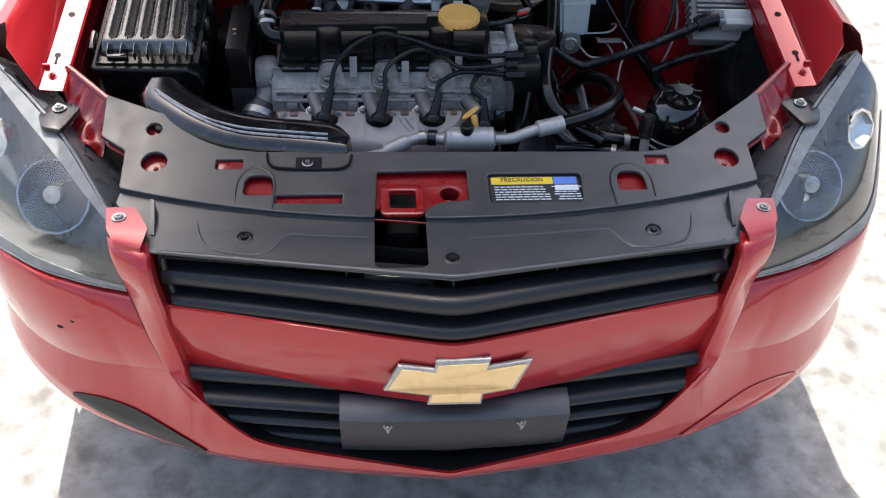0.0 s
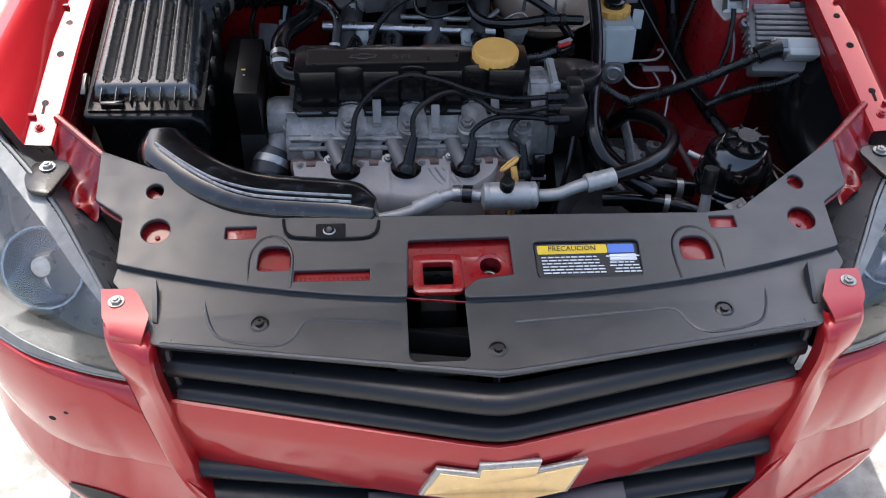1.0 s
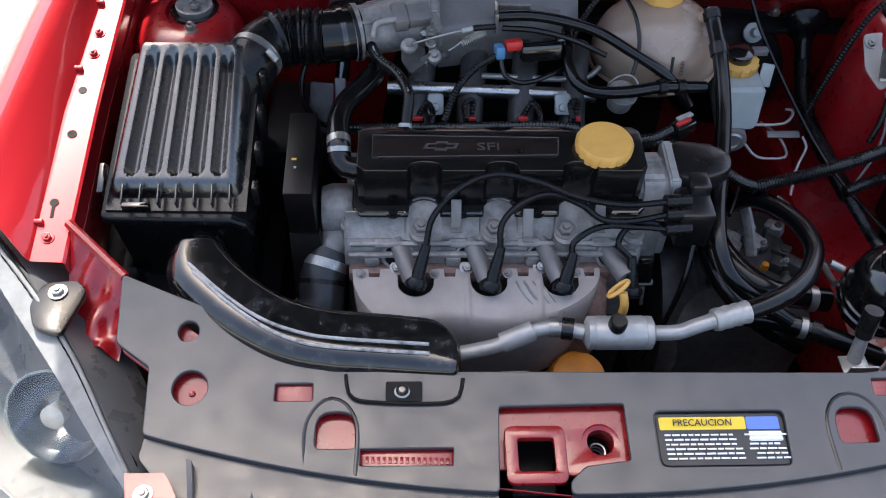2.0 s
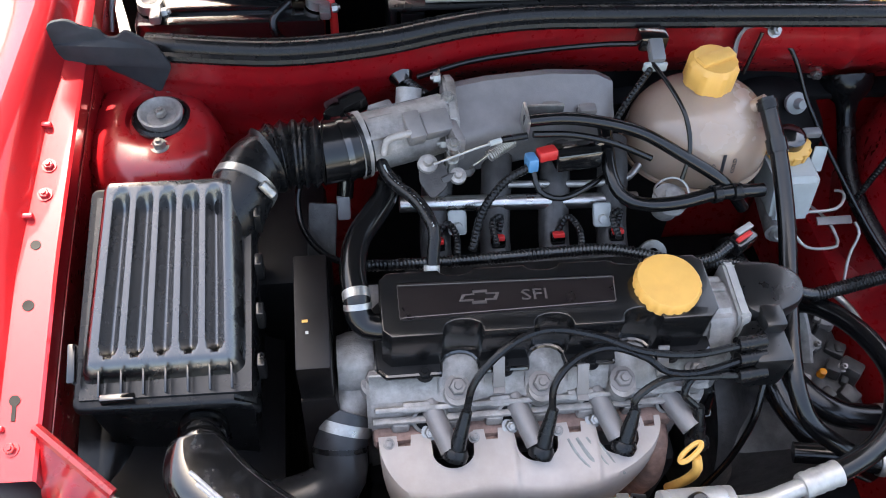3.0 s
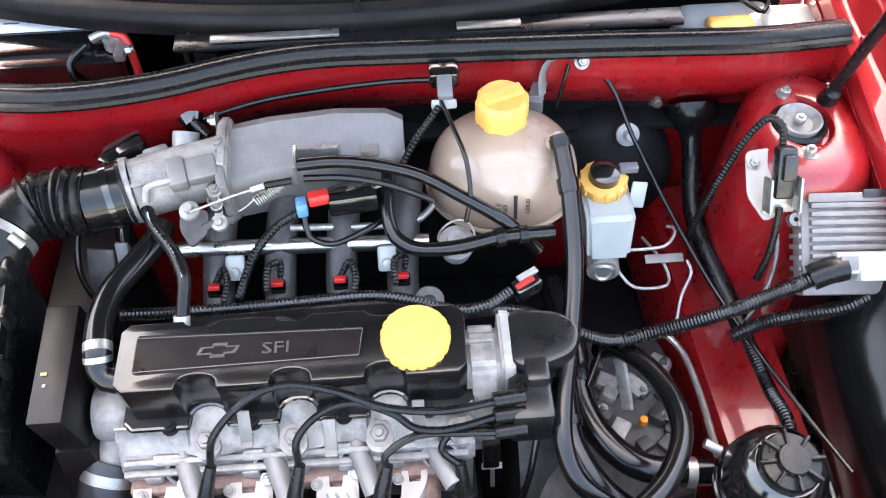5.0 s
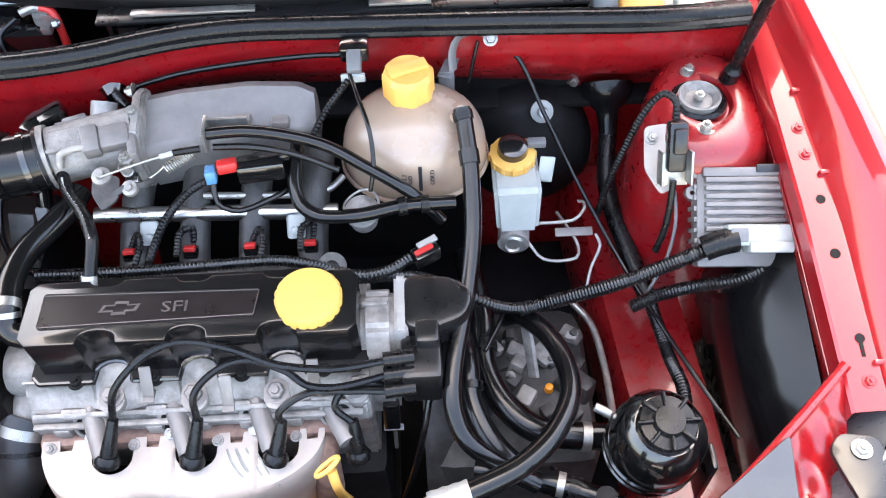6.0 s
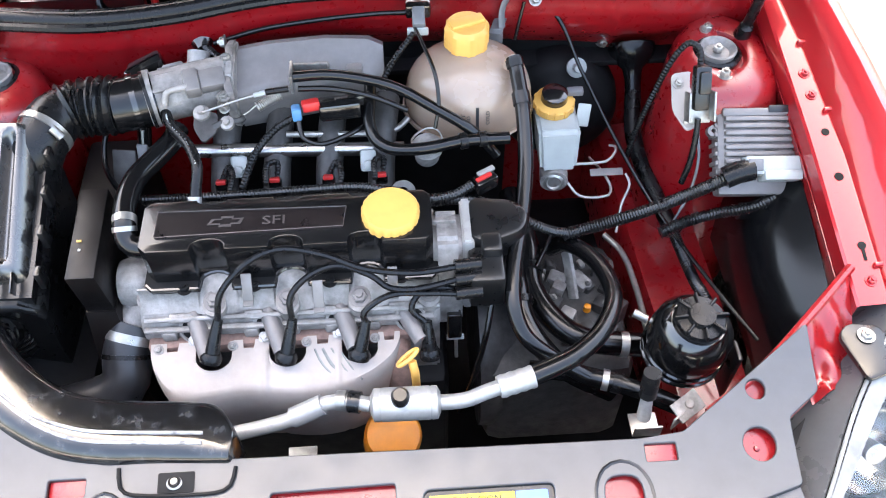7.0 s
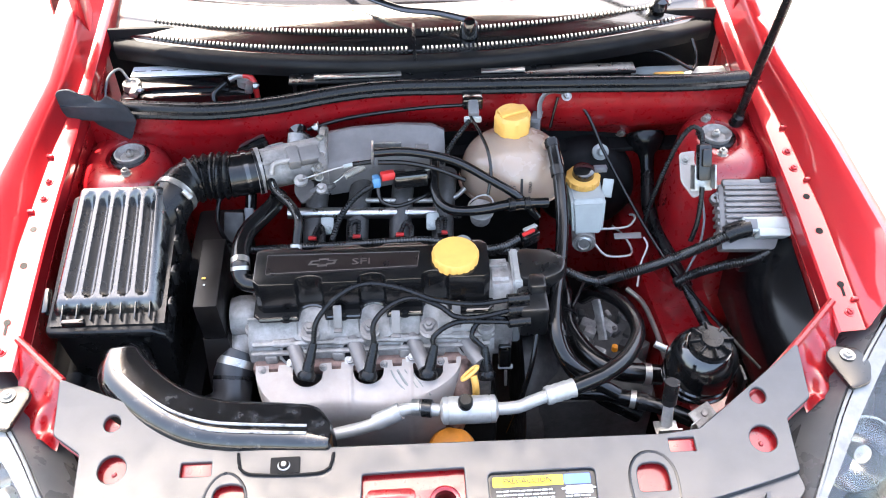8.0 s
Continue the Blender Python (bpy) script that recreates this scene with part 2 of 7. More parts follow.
SIGN_B = shader("label_blue", (0.1, 0.2, 0.6), 0.4, 0, 0.04, 60.0)
SIGN_K = shader("label_black", (0.02, 0.02, 0.022), 0.4, 0, 0.04, 60.0)
SCREEN = shader("tinted_glass_frit", (0.01, 0.01, 0.012), 0.05, 0, 0.02, 20.0)
CONCRETE = shader("worn_concrete", (0.27, 0.26, 0.24), 0.85, 0, 0.32, 16.0, bump=1.0, bump_scale=45.0, stain=(0.10, 0.094, 0.086), stain_scale=11.0, stain_amount=0.8)
LID = shader("dressed_plastic_lid", (0.007, 0.007, 0.0075), 0.26, 0, 0.2, 40.0, bump=0.04, bump_scale=500.0, stain=(0.03, 0.03, 0.03), stain_scale=30.0, stain_amount=0.3, coat=1.0, spec=1.0)
for dressed in (LID,):
    dressed.node_tree.nodes["Principled BSDF"].inputs["Coat IOR"].default_value = 1.55
    dressed.node_tree.nodes["Principled BSDF"].inputs["Coat Roughness"].default_value = 0.2
CLEAR = bpy.data.materials.new("headlight_lens")
CLEAR.use_nodes = True
_b = CLEAR.node_tree.nodes["Principled BSDF"]
_b.inputs["Base Color"].default_value, _b.inputs["Roughness"].default_value = (0.93, 0.94, 0.94, 1), 0.05
_b.inputs["Transmission Weight"].default_value, _b.inputs["IOR"].default_value = 1.0, 1.4

HAZE = shader("hazy_plastic_edge", (0.17, 0.175, 0.175), 0.4, 0, 0.2, 40.0, stain=(0.3, 0.31, 0.31), stain_scale=30.0, stain_amount=0.4)

# footworn dents in the concrete
nt = CONCRETE.node_tree
_b = nt.nodes["Principled BSDF"]
co = nt.nodes.new("ShaderNodeTexCoord")
wobble = nt.nodes.new("ShaderNodeTexNoise")
wobble.inputs["Scale"].default_value, wobble.inputs["Detail"].default_value = 22.0, 4.0
push = nt.nodes.new("ShaderNodeMix")
push.data_type, push.blend_type = "RGBA", "ADD"
push.inputs["Factor"].default_value = 0.05
cells = nt.nodes.new("ShaderNodeTexVoronoi")
cells.inputs["Scale"].default_value = 9.0
dent = nt.nodes.new("ShaderNodeMapRange")
dent.inputs["From Min"].default_value, dent.inputs["From Max"].default_value = 0.10, 0.27
dent.inputs["To Min"].default_value, dent.inputs["To Max"].default_value = 0.75, 0.0
tone = nt.nodes.new("ShaderNodeMix")
tone.data_type = "RGBA"
tone.inputs[7].default_value = (0.115, 0.10, 0.092, 1)
old = _b.inputs["Base Color"].links[0].from_socket
for a, c in ((co.outputs["Object"], wobble.inputs["Vector"]), (co.outputs["Object"], push.inputs[6]), (wobble.outputs["Color"], push.inputs[7]), (push.outputs[2], cells.inputs["Vector"]), (cells.outputs["Distance"], dent.inputs["Value"]), (dent.outputs["Result"], tone.inputs["Factor"]), (old, tone.inputs[6]), (tone.outputs[2], _b.inputs["Base Color"])):
    nt.links.new(a, c)

# ---------- the place ----------
bm = grid(bmesh.new(), lambda u, v: ((u - 0.5) * 600, (v - 0.5) * 600, 0.0), 8, 8)
tagged(part("ground", bm, CONCRETE), "worn light grey concrete yard with darker stains", "ground", kind="structure")

# ---------- car body ----------
car = thing("car", "red saloon car with its bonnet propped open", "car")


def lerp_table(table, x):
    if x <= table[0][0]:
        return table[0][1]
    for (a, p), (b, q) in zip(table, table[1:]):
        if x <= b:
            w = (x - a) / (b - a)
            return p + (q - p) * w
    return table[-1][1]


def rail_z(y):
    return 0.775 + 0.272 * (y - 1.045)


RAIL_IN = [(1.08, 0.604), (1.3, 0.597), (1.47, 0.586), (1.64, 0.574), (1.9, 0.56)]
RAIL_OUT = [(1.08, 0.643), (1.28, 0.637), (1.45, 0.618), (1.6, 0.592), (1.9, 0.575)]
SHUT = [(1.08, 0.705), (1.24, 0.676), (1.38, 0.652), (1.555, 0.613), (1.9, 0.595)]


def wing(s):
    """Outer wing with the rail that carries its bolts."""

    def f(u, v):
        k = round(u * 15)
        y0 = 1.083 if k < 6 else 1.083 + 0.085 * min(1, (k - 5) / 4)
        y = y0 + v * (1.95 - y0)
        a, b, c = lerp_table(RAIL_IN, y), lerp_table(RAIL_OUT, y), lerp_table(SHUT, y)
        z = rail_z(y)
        row = (
            (a, -0.035), (a, -0.003), (a + 0.003, 0.0), (b - 0.004, 0.002), (b, 0.003), (b + 0.004, 0.012), ((b + c) / 2, 0.032), (c - 0.006, 0.044), (c, 0.05),
            (c + 0.010, 0.054), (c + 0.030, 0.046), (c + 0.050, 0.030), (c + 0.066, 0.0), (c + 0.078, -0.05), (max(c + 0.09, 0.785), -0.2), (0.8, -0.5))
        x, dz = row[k]
        return (s * x, y, z + dz)

    return thick(grid(bmesh.new(), f, 15, 26), 0.0012)


def inner_wing(s):
    def f(u, v):
        y = 1.06 + 0.62 * v
        return (s * (lerp_table(RAIL_IN, y) - 0.001 + 0.012 * u), y, rail_z(y) - 0.03 - (0.13 if s < 0 else 0.05) * u)

    return thick(grid(bmesh.new(), f, 3, 12), 0.0012)


def liner(s):
    """Dark plastic wheel-arch liner, bulging into the bay."""

    def f(u, v):
        y = 1.04 + 0.40 * v
        bulge = 0.05 * math.sin(math.pi * u) * (0.4 + 0.6 * math.sin(math.pi * v))
        return (s * (0.603 - 0.052 * u**1.4 - bulge * 0.8), y, (rail_z(y) - (0.125 if s < 0 else 0.058)) * (1 - u) + 0.565 * u + bulge * 0.5)

    return thick(grid(bmesh.new(), f, 12, 10), 0.002)


for s in (-1, 1):
    w = part("wing", wing(s), PAINT, car)
    for y in (1.405, 1.372):
        part("bolt", bolt(bmesh.new(), (s * (lerp_table(RAIL_IN, y) + 0.022), y, rail_z(y) + 0.001), (0, -0.26, 1), 0.0055, 0.006), PAINT, w)
    for y, r in ((1.316, 0.0055), (1.252, 0.006)):
        part("rail_hole", lathe(bmesh.new(), (s * (lerp_table(RAIL_IN, y) + 0.024), y, rail_z(y) + 0.0015), (0, -0.26, 1), [(0, 0), (r, 0), (r, 0.0006), (0, 0.0006)], 14), DARK, w)
    key = lathe(bmesh.new(), (s * 0.628, 1.158, rail_z(1.158) + 0.0018), (0, -0.26, 1), [(0, 0), (0.0055, 0), (0.0055, 0.0006), (0, 0.0006)], 14)
    box(key, (s * 0.628, 1.148, rail_z(1.148) + 0.0022), (0.004, 0.02, 0.0008), 0, rot(15))
    part("rail_hole", key, DARK, w)
    part("bolt", bolt(bmesh.new(), (s * 0.628, 1.113, rail_z(1.113) + 0.001), (0, -0.26, 1), 0.0055, 0.006), PAINT, w)
    for y in (1.13, 1.345, 1.45, 1.55):
        tab = box(bmesh.new(), (s * (lerp_table(RAIL_OUT, y) - 0.001), y, rail_z(y) + 0.006), (0.012, 0.006, 0.008), 0.002, rot(15))
        part("tab", tab, PAINT, w)
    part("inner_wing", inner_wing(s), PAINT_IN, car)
    part("wheel_arch_liner", liner(s), LINER, car, "shiny black plastic wheel-arch liner")
    # chassis leg along the bay
    bm = bmesh.new()
    leg = []
    for y, x, z in ((1.0, 0.505, 0.53), (1.2, 0.492, 0.56), (1.38, 0.475, 0.578), (1.6, 0.455, 0.60)):
        leg.append([(s * (x + dx), y, z + dz) for dx, dz in ((-0.065, -0.16), (-0.07, -0.02), (-0.06, 0.0), (0.02, 0.004), (0.044, 0.004), (0.05, -0.16))])
    part("chassis_leg", loft(bm, leg), PAINT_IN, car)
    if s < 0:
        part("splash_shield", loft(bmesh.new(), [[(-0.57, y, 0.30), (-0.57, y, 0.66), (-0.46, y, 0.635), (-0.385, y, 0.60), (-0.375, y, 0.30)] for y in (1.02, 1.2, 1.36)]), DARK, car)
    # strut tower: rounded square sections
    ty, tz, tx = (1.502, 0.0, 0.507) if s < 0 else (1.473, 0.014, 0.513)
    bm = bmesh.new()
    rings = []
    for r, z, sq in ((0.112, 0.42, 3.0), (0.106, 0.62, 3.0), (0.102, 0.74, 2.8), (0.100, 0.785, 2.7), (0.097, 0.806, 2.6), (0.092, 0.822, 2.5), (0.085, 0.834, 2.4), (0.075, 0.8425, 2.2), (0.062, 0.8465, 2.0), (0.05, 0.848, 2.0), (0.04, 0.846, 2.0), (0.036, 0.838, 2.0), (0.01, 0.838, 2.0)):
        ring = []
        for i in range(40):
            a = 2 * math.pi * i / 40
            c, d = math.cos(a), math.sin(a)
            k = (abs(c) ** sq + abs(d) ** sq) ** (-1 / sq)
            ring.append((s * (tx + 0.006 + r * (0.9 if c > 0 else 0.8) * k * c + 0.05 * max(0, d) * max(0, -c)), ty + r * (1.2 if d > 0 else 0.98) * k * d, z + tz))
        rings.append(ring)
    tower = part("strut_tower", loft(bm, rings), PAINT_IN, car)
    bm = lathe(bmesh.new(), (s * tx, ty, 0.842 + tz), (0, 0, 1), [(0.0, 0.0), (0.0335, 0.0), (0.0345, 0.005), (0.031, 0.008), (0.028, 0.006), (0.024, 0.003), (0.0, 0.003)], 32)
    part("strut_mount", bm, RUBBER, tower)
    bm = lathe(bmesh.new(), (s * tx, ty, 0.8455 + tz), (0, 0, 1), [(0.0, 0.0), (0.025, 0.0), (0.0265, 0.009), (0.0245, 0.010), (0.022, 0.0085), (0.017, 0.001), (0.0, 0.001)], 28)
    part("strut_dish", bm, ALU, tower)
    part("nut", bolt(bmesh.new(), (s * tx, ty, 0.849 + tz), (0, 0, 1), 0.007, 0.008, False), STEEL, tower)
    for y in (ty - 0.049, ty + 0.050):
        part("nut", bolt(bmesh.new(), (s * (tx - 0.002), y, 0.846 + tz), (0, 0, 1), 0.0075, 0.009), STEEL, tower)

LIP = [(-0.62, 1.565), (-0.456, 1.537), (-0.357, 1.524), (-0.229, 1.538), (-0.158, 1.562), (-0.06, 1.577), (0.277, 1.566), (0.484, 1.555), (0.62, 1.565)]


def lip_y(x):
    return sum(lerp_table(LIP, x + d) for d in (-0.04, -0.02, 0, 0.02, 0.04)) / 5


def firewall(u, v):
    x = -0.61 + 1.22 * u
    z = 0.905 - 0.62 * v
    k = min(1, max(0, (0.86 - z) / 0.1))
    k = k * k * (3 - 2 * k)
    deep = 0.012 + 0.043 * min(1, max(0, (x + 0.28) / 0.12))
    ledge = 0.004 * math.exp(-((z - 0.872) / 0.006) ** 2)
    press = 0.006 * math.exp(-((x - 0.395 + 0.2 * (z - 0.8)) / 0.008) ** 2) - 0.005 * math.exp(-((x + 0.31) / 0.012) ** 2) + 0.004 * math.exp(-((z - 0.80 - 0.05 * x) / 0.01) ** 2)
    return (x, lip_y(x) + deep * k - ledge - press, z)


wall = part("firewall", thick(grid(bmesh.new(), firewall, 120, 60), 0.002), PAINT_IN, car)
part("stud", bolt(bmesh.new(), (0.385, 1.612, 0.777), (0, -1, 0.1), 0.008, 0.012), STEEL, wall)
bm = lathe(bmesh.new(), (0.430, 1.600, 0.778), (0.0, -0.72, -0.69), [(0.0, 0.0), (0.036, 0.0), (0.037, 0.008), (0.034, 0.020), (0.026, 0.030), (0.016, 0.040), (0.0125, 0.056), (0.012, 0.075), (0.0, 0.076)], 28)
part("grommet", bm, LINER, wall, "black rubber grommet for the main harness")
bm = lathe(bmesh.new(), (-0.222, 1.556, 0.862), (0.25, -1, -0.1), [(0, 0), (0.024, 0), (0.024, 0.006), (0.016, 0.014), (0.009, 0.03), (0, 0.03)], 24)
part("grommet", bm, GLOSS, wall)
# added dark sheet: paints the deep shade over the lower bulkhead
part("bulkhead_shade", thick(grid(bmesh.new(), lambda u, v: (-0.43 + 0.67 * u, lip_y(-0.43 + 0.67 * u) + 0.045 - 0.028 * v + 0.004 * math.sin(40 * u), 0.805 - 0.45 * v), 24, 8), 0.008), DARK, wall)
# flat dark plate painting the shade of the recess behind the brake servo
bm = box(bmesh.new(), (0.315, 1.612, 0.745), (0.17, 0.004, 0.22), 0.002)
part("servo_recess_shade", bm, DARK, wall)

FLAP = [(-0.618, 0.933), (-0.608, 0.959), (-0.591, 0.959), (-0.575, 0.946), (-0.559, 0.944), (-0.554, 0.933), (-0.541, 0.935), (-0.528, 0.949), (-0.516, 0.943), (-0.498, 0.935), (-0.486, 0.907), (-0.506, 0.865), (-0.533, 0.876), (-0.559, 0.887), (-0.571, 0.905), (-0.588, 0.900), (-0.612, 0.904)]
# bonnet seal: a rubber bead with a flat heel
beads = [(x, lip_y(x) + 0.004, 0.918 - 0.012 * max(0, -x - 0.2)) for x in np.linspace(-0.515, 0.585, 24)]
seal = part("bonnet_seal", tube(bmesh.new(), beads, 0.0115, 12, flat=0.85), RUBBER, car, "black rubber bonnet seal")
part("seal_heel", tube(bmesh.new(), [(x, y - 0.011, z - 0.006) for x, y, z in beads], 0.0065, 8), RUBBER, seal)
part("seal_back", tube(bmesh.new(), [(x, y + 0.013, z - 0.002) for x, y, z in beads], 0.008, 8), RUBBER, seal)
bm = sheet([rounded(FLAP, 0.006)], 0.0, 0.005, 0.0015)
for v in bm.verts:
    x, up, out = v.co
    v.co = (x, 1.530 + 0.012 * math.sin((x + 0.626) * 30) - out, up)
part("seal_flap", bm, BAFFLE, seal, "dull blue-black rubber baffle")

# plenum floor, cowl panel and the foot of the windscreen
part("plenum_floor", box(bmesh.new(), (0, 1.66, 0.76), (1.16, 0.17, 0.01), 0.002), DARK, car)
part("plenum_wall", box(bmesh.new(), (0, 1.742, 0.86), (1.16, 0.008, 0.2), 0.002), DARK, car)
for x0, x1 in ((-0.185, -0.03), (0.112, 0.19)):
    part("plenum_flange", box(bmesh.new(), ((x0 + x1) / 2, 1.602, 0.929), (x1 - x0, 0.012, 0.004), 0.001), STEEL, car)
part("plenum_lip", box(bmesh.new(), (0.08, 1.606, 0.922), (0.62, 0.03, 0.006), 0.002), PLASTIC, car)
part("bolt", bolt(bmesh.new(), (-0.047, 1.612, 0.928), (0, -0.3, 1), 0.007, 0.007), DARK, car)


def cowl(u, v):
    x = -0.56 + 1.12 * u
    rows = ((1.612, 0.915), (1.606, 0.938), (1.612, 0.948), (1.635, 0.952), (1.640, 0.956), (1.672, 0.967), (1.677, 0.970), (1.715, 0.982), (1.735, 0.986), (1.76, 0.984))
    k = min(v * 9, 8.9999)
    i, w = int(k), k - int(k)
    y, z = (rows[i][n] * (1 - w) + rows[i + 1][n] * w for n in (0, 1))
    return (x, y + 0.36 * x * x, z - 0.03 * x * x)


cowl_panel = part("cowl_panel", thick(grid(bmesh.new(), lambda u, v: cowl(u, 0.3 + 0.7 * v), 48, 21), 0.002), GLOSS, car, "shiny black plastic cowl panel below the windscreen")
part("cowl_edge", thick(grid(bmesh.new(), lambda u, v: cowl(u, 0.3 * v), 48, 9), 0.002), DARK, cowl_panel, "dull black front edge")
# rows of intake slots
slot = bmesh.new()
for row_y, row_z in ((1.6395, 0.9575), (1.6765, 0.9715)):
    for i in range(130):
        x = -0.5 + i / 129 * 1.0
        if abs(x + 0.005) < 0.012 or abs(x) > 0.49:
            continue
        box(slot, (x, row_y + 0.36 * x * x, row_z - 0.03 * x * x), (0.0035, 0.008, 0.003))
tagged(part("slot_strip", slot, STEEL, cowl_panel, smooth=False), kind="stuff")
part("cowl_joint", box(bmesh.new(), (-0.005, 1.665, 0.965), (0.006, 0.11, 0.004), 0.001, rot(16)), RUBBER, cowl_panel)


def screen(u, v):
    x = -0.62 + 1.24 * u
    return (x, 1.745 + 0.36 * x * x + 0.5 * v, 0.982 - 0.03 * x * x + 0.29 * v)


part("windscreen", thick(grid(bmesh.new(), screen, 24, 6), 0.004), SCREEN, car, "dark laminated windscreen glass")
arm = part("wiper_arm", tube(bmesh.new(), [(0.10, 1.668, 0.992), (0.04, 1.685, 1.0), (-0.03, 1.70, 1.004), (-0.16, 1.79, 1.02), (-0.4, 1.93, 1.09)], 0.006, 8, flat=0.6), GLOSS, car)
part("wiper_pivot", lathe(bmesh.new(), (0.095, 1.668, 0.967), (0, -0.3, 1), [(0, 0), (0.017, 0), (0.016, 0.02), (0.01, 0.03), (0, 0.031)], 18), GLOSS, arm)
part("wiper_arm", tube(bmesh.new(), [(0.46, 1.74, 0.995), (0.36, 1.78, 1.01), (0.2, 1.86, 1.05)], 0.006, 8, flat=0.6), GLOSS, car)
part("wiper_pivot", lathe(bmesh.new(), (0.46, 1.742, 0.965), (0, -0.3, 1), [(0, 0), (0.015, 0), (0.014, 0.02), (0, 0.03)], 18), GLOSS, arm)
# plain cabin behind, out of sight: y, belt height, roof half width, roof height, side bulge
CABIN = [(2.24, 0.94, 0.60, 1.275, 0.0), (2.5, 0.95, 0.58, 1.385, 0.006), (2.9, 0.955, 0.575, 1.425, 0.01), (3.35, 0.96, 0.57, 1.41, 0.01), (3.62, 0.965, 0.58, 1.32, 0.004), (3.9, 0.965, 0.62, 1.08, -0.01), (4.05, 0.955, 0.63, 1.0, -0.02), (4.32, 0.93, 0.60, 0.965, -0.05), (4.40, 0.78, 0.58, 0.80, -0.07), (4.42, 0.34, 0.56, 0.36, -0.08)]


def cabin(u, v):
    y, belt, half, top, out = (lerp_table([(i, row[n]) for i, row in enumerate(CABIN)], v * (len(CABIN) - 1)) for n in range(5))
    row = ((0.79 + out, 0.30), (0.80 + out, 0.42), (0.805 + out, min(belt, 0.62)), (0.795 + out, belt - 0.02), (0.77 + out, belt), (half + 0.045, top - 0.05), (half - 0.02, top - 0.012), (half * 0.5, top), (0.0, top + 0.008))
    side = abs(2 * u - 1)
    k = min((1 - side) * 8, 7.9999)
    i, w = int(k), k - int(k)
    x, z = (row[i][n] * (1 - w) + row[i + 1][n] * w for n in (0, 1))
    return ((-x if u < 0.5 else x), y, z)


part("cabin", thick(grid(bmesh.new(), cabin, 32, 36), 0.006), PAINT, car)
for s in (-1, 1):
    bm = grid(bmesh.new(), lambda u, v: (s * (0.798 + 0.012 * math.sin(math.pi * v)), 2.08 + 0.175 * u, 0.28 + (0.61 + 0.03 * u) * v), 6, 8)
    part("side_panel", thick(bm, 0.004), PAINT, car)
    pane = grid(bmesh.new(), lambda u, v: (s * (0.772 - 0.145 * v), 2.36 + 1.30 * u - 0.04 * v + 0.24 * v * (1 - u) - 0.16 * v * u, 0.975 + 0.34 * v), 6, 4)
    part("side_window", thick(pane, 0.004), SCREEN, car, "dark side glass")
    for y in (1.46, 3.6):
        tyre = part("tyre", lathe(bmesh.new(), (s * 0.70, y, 0.285), (1, 0, 0), [(0.17, -0.085), (0.26, -0.085), (0.285, -0.06), (0.285, 0.06), (0.26, 0.085), (0.17, 0.085)], 36), RUBBER, car)
        part("rim", lathe(bmesh.new(), (s * 0.70, y, 0.285), (1, 0, 0), [(0.0, -0.05), (0.168, -0.07), (0.168, 0.07), (0.0, 0.05)], 30), ALU, tyre)


# open bonnet above the bay
def hood(u, v):
    half = 0.57 + 0.135 * min(1, v / 0.6) ** 0.9 - 0.16 * max(0, (v - 0.7) / 0.3) ** 2
    run = 1.04 * v - 0.04 - 0.05 * (2 * u - 1) ** 2 * v
    a = radians(65)
    return ((2 * u - 1) * half, 1.74 - run * math.cos(a), 1.10 + run * math.sin(a) + 0.02 * math.sin(math.pi * v))


bonnet = part("bonnet", thick(grid(bmesh.new(), hood, 14, 12), 0.022), PAINT, car)


# unseen dark sheet added under the bonnet, so the bay reflects less red
def mat_under(u, v):
    p = hood(0.01 + 0.98 * u, 0.03 + 0.965 * v)
    return (p[0], p[1] - 0.030, p[2] - 0.014)


part("bonnet_dark_sheet", thick(grid(bmesh.new(), mat_under, 8, 8), 0.006), DARK, bonnet)
for s in (-1, 1):
    part("hinge", box(bmesh.new(), (s * 0.60, 1.735, 1.03), (0.02, 0.05, 0.17), 0.004), PAINT, bonnet)
rod = part("bonnet_stay", tube(bmesh.new(), [(0.560, 1.505, 0.885), (0.558, 1.493, 0.92), (0.537, 1.385, 1.30), (0.530, 1.405, 1.79)], 0.0075, 10), RUBBER, car, "black bonnet prop rod")
part("stay_boot", lathe(bmesh.new(), (0.558, 1.507, 0.862), (0, -0.3, 1), [(0, 0), (0.0125, 0), (0.010, 0.02), (0, 0.024)], 16), RUBBER, rod)
part("undertray", box(bmesh.new(), (0, 1.32, 0.2), (1.16, 0.76, 0.012), 0.003), DARK, car)
part("crossmember", box(bmesh.new(), (0, 1.53, 0.36), (0.9, 0.16, 0.1), 0.02), DARK, car)

# ---------- front end ----------
REFLECT = shader("tarnished_reflector", (0.36, 0.365, 0.37), 0.16, 1.0, 0.1, 25.0, stain=(0.1, 0.1, 0.11), stain_scale=18.0, stain_amount=0.7)
HOUSING = shader("lamp_housing", (0.085, 0.087, 0.09), 0.3, 0.1, 0.1, 40.0)
def step_y(x):
    """Where the cover steps down towards the grille."""
    return 0.812 + 0.30 * x * x


def plate_z(x, y):
    t = max(0.0, y - 0.80)
    return 0.735 + 0.05 * t + 0.66 * t * t


def top_z(x, y):
    return plate_z(x, y) - (0.009 if y < step_y(x) - 0.0005 else 0.0)


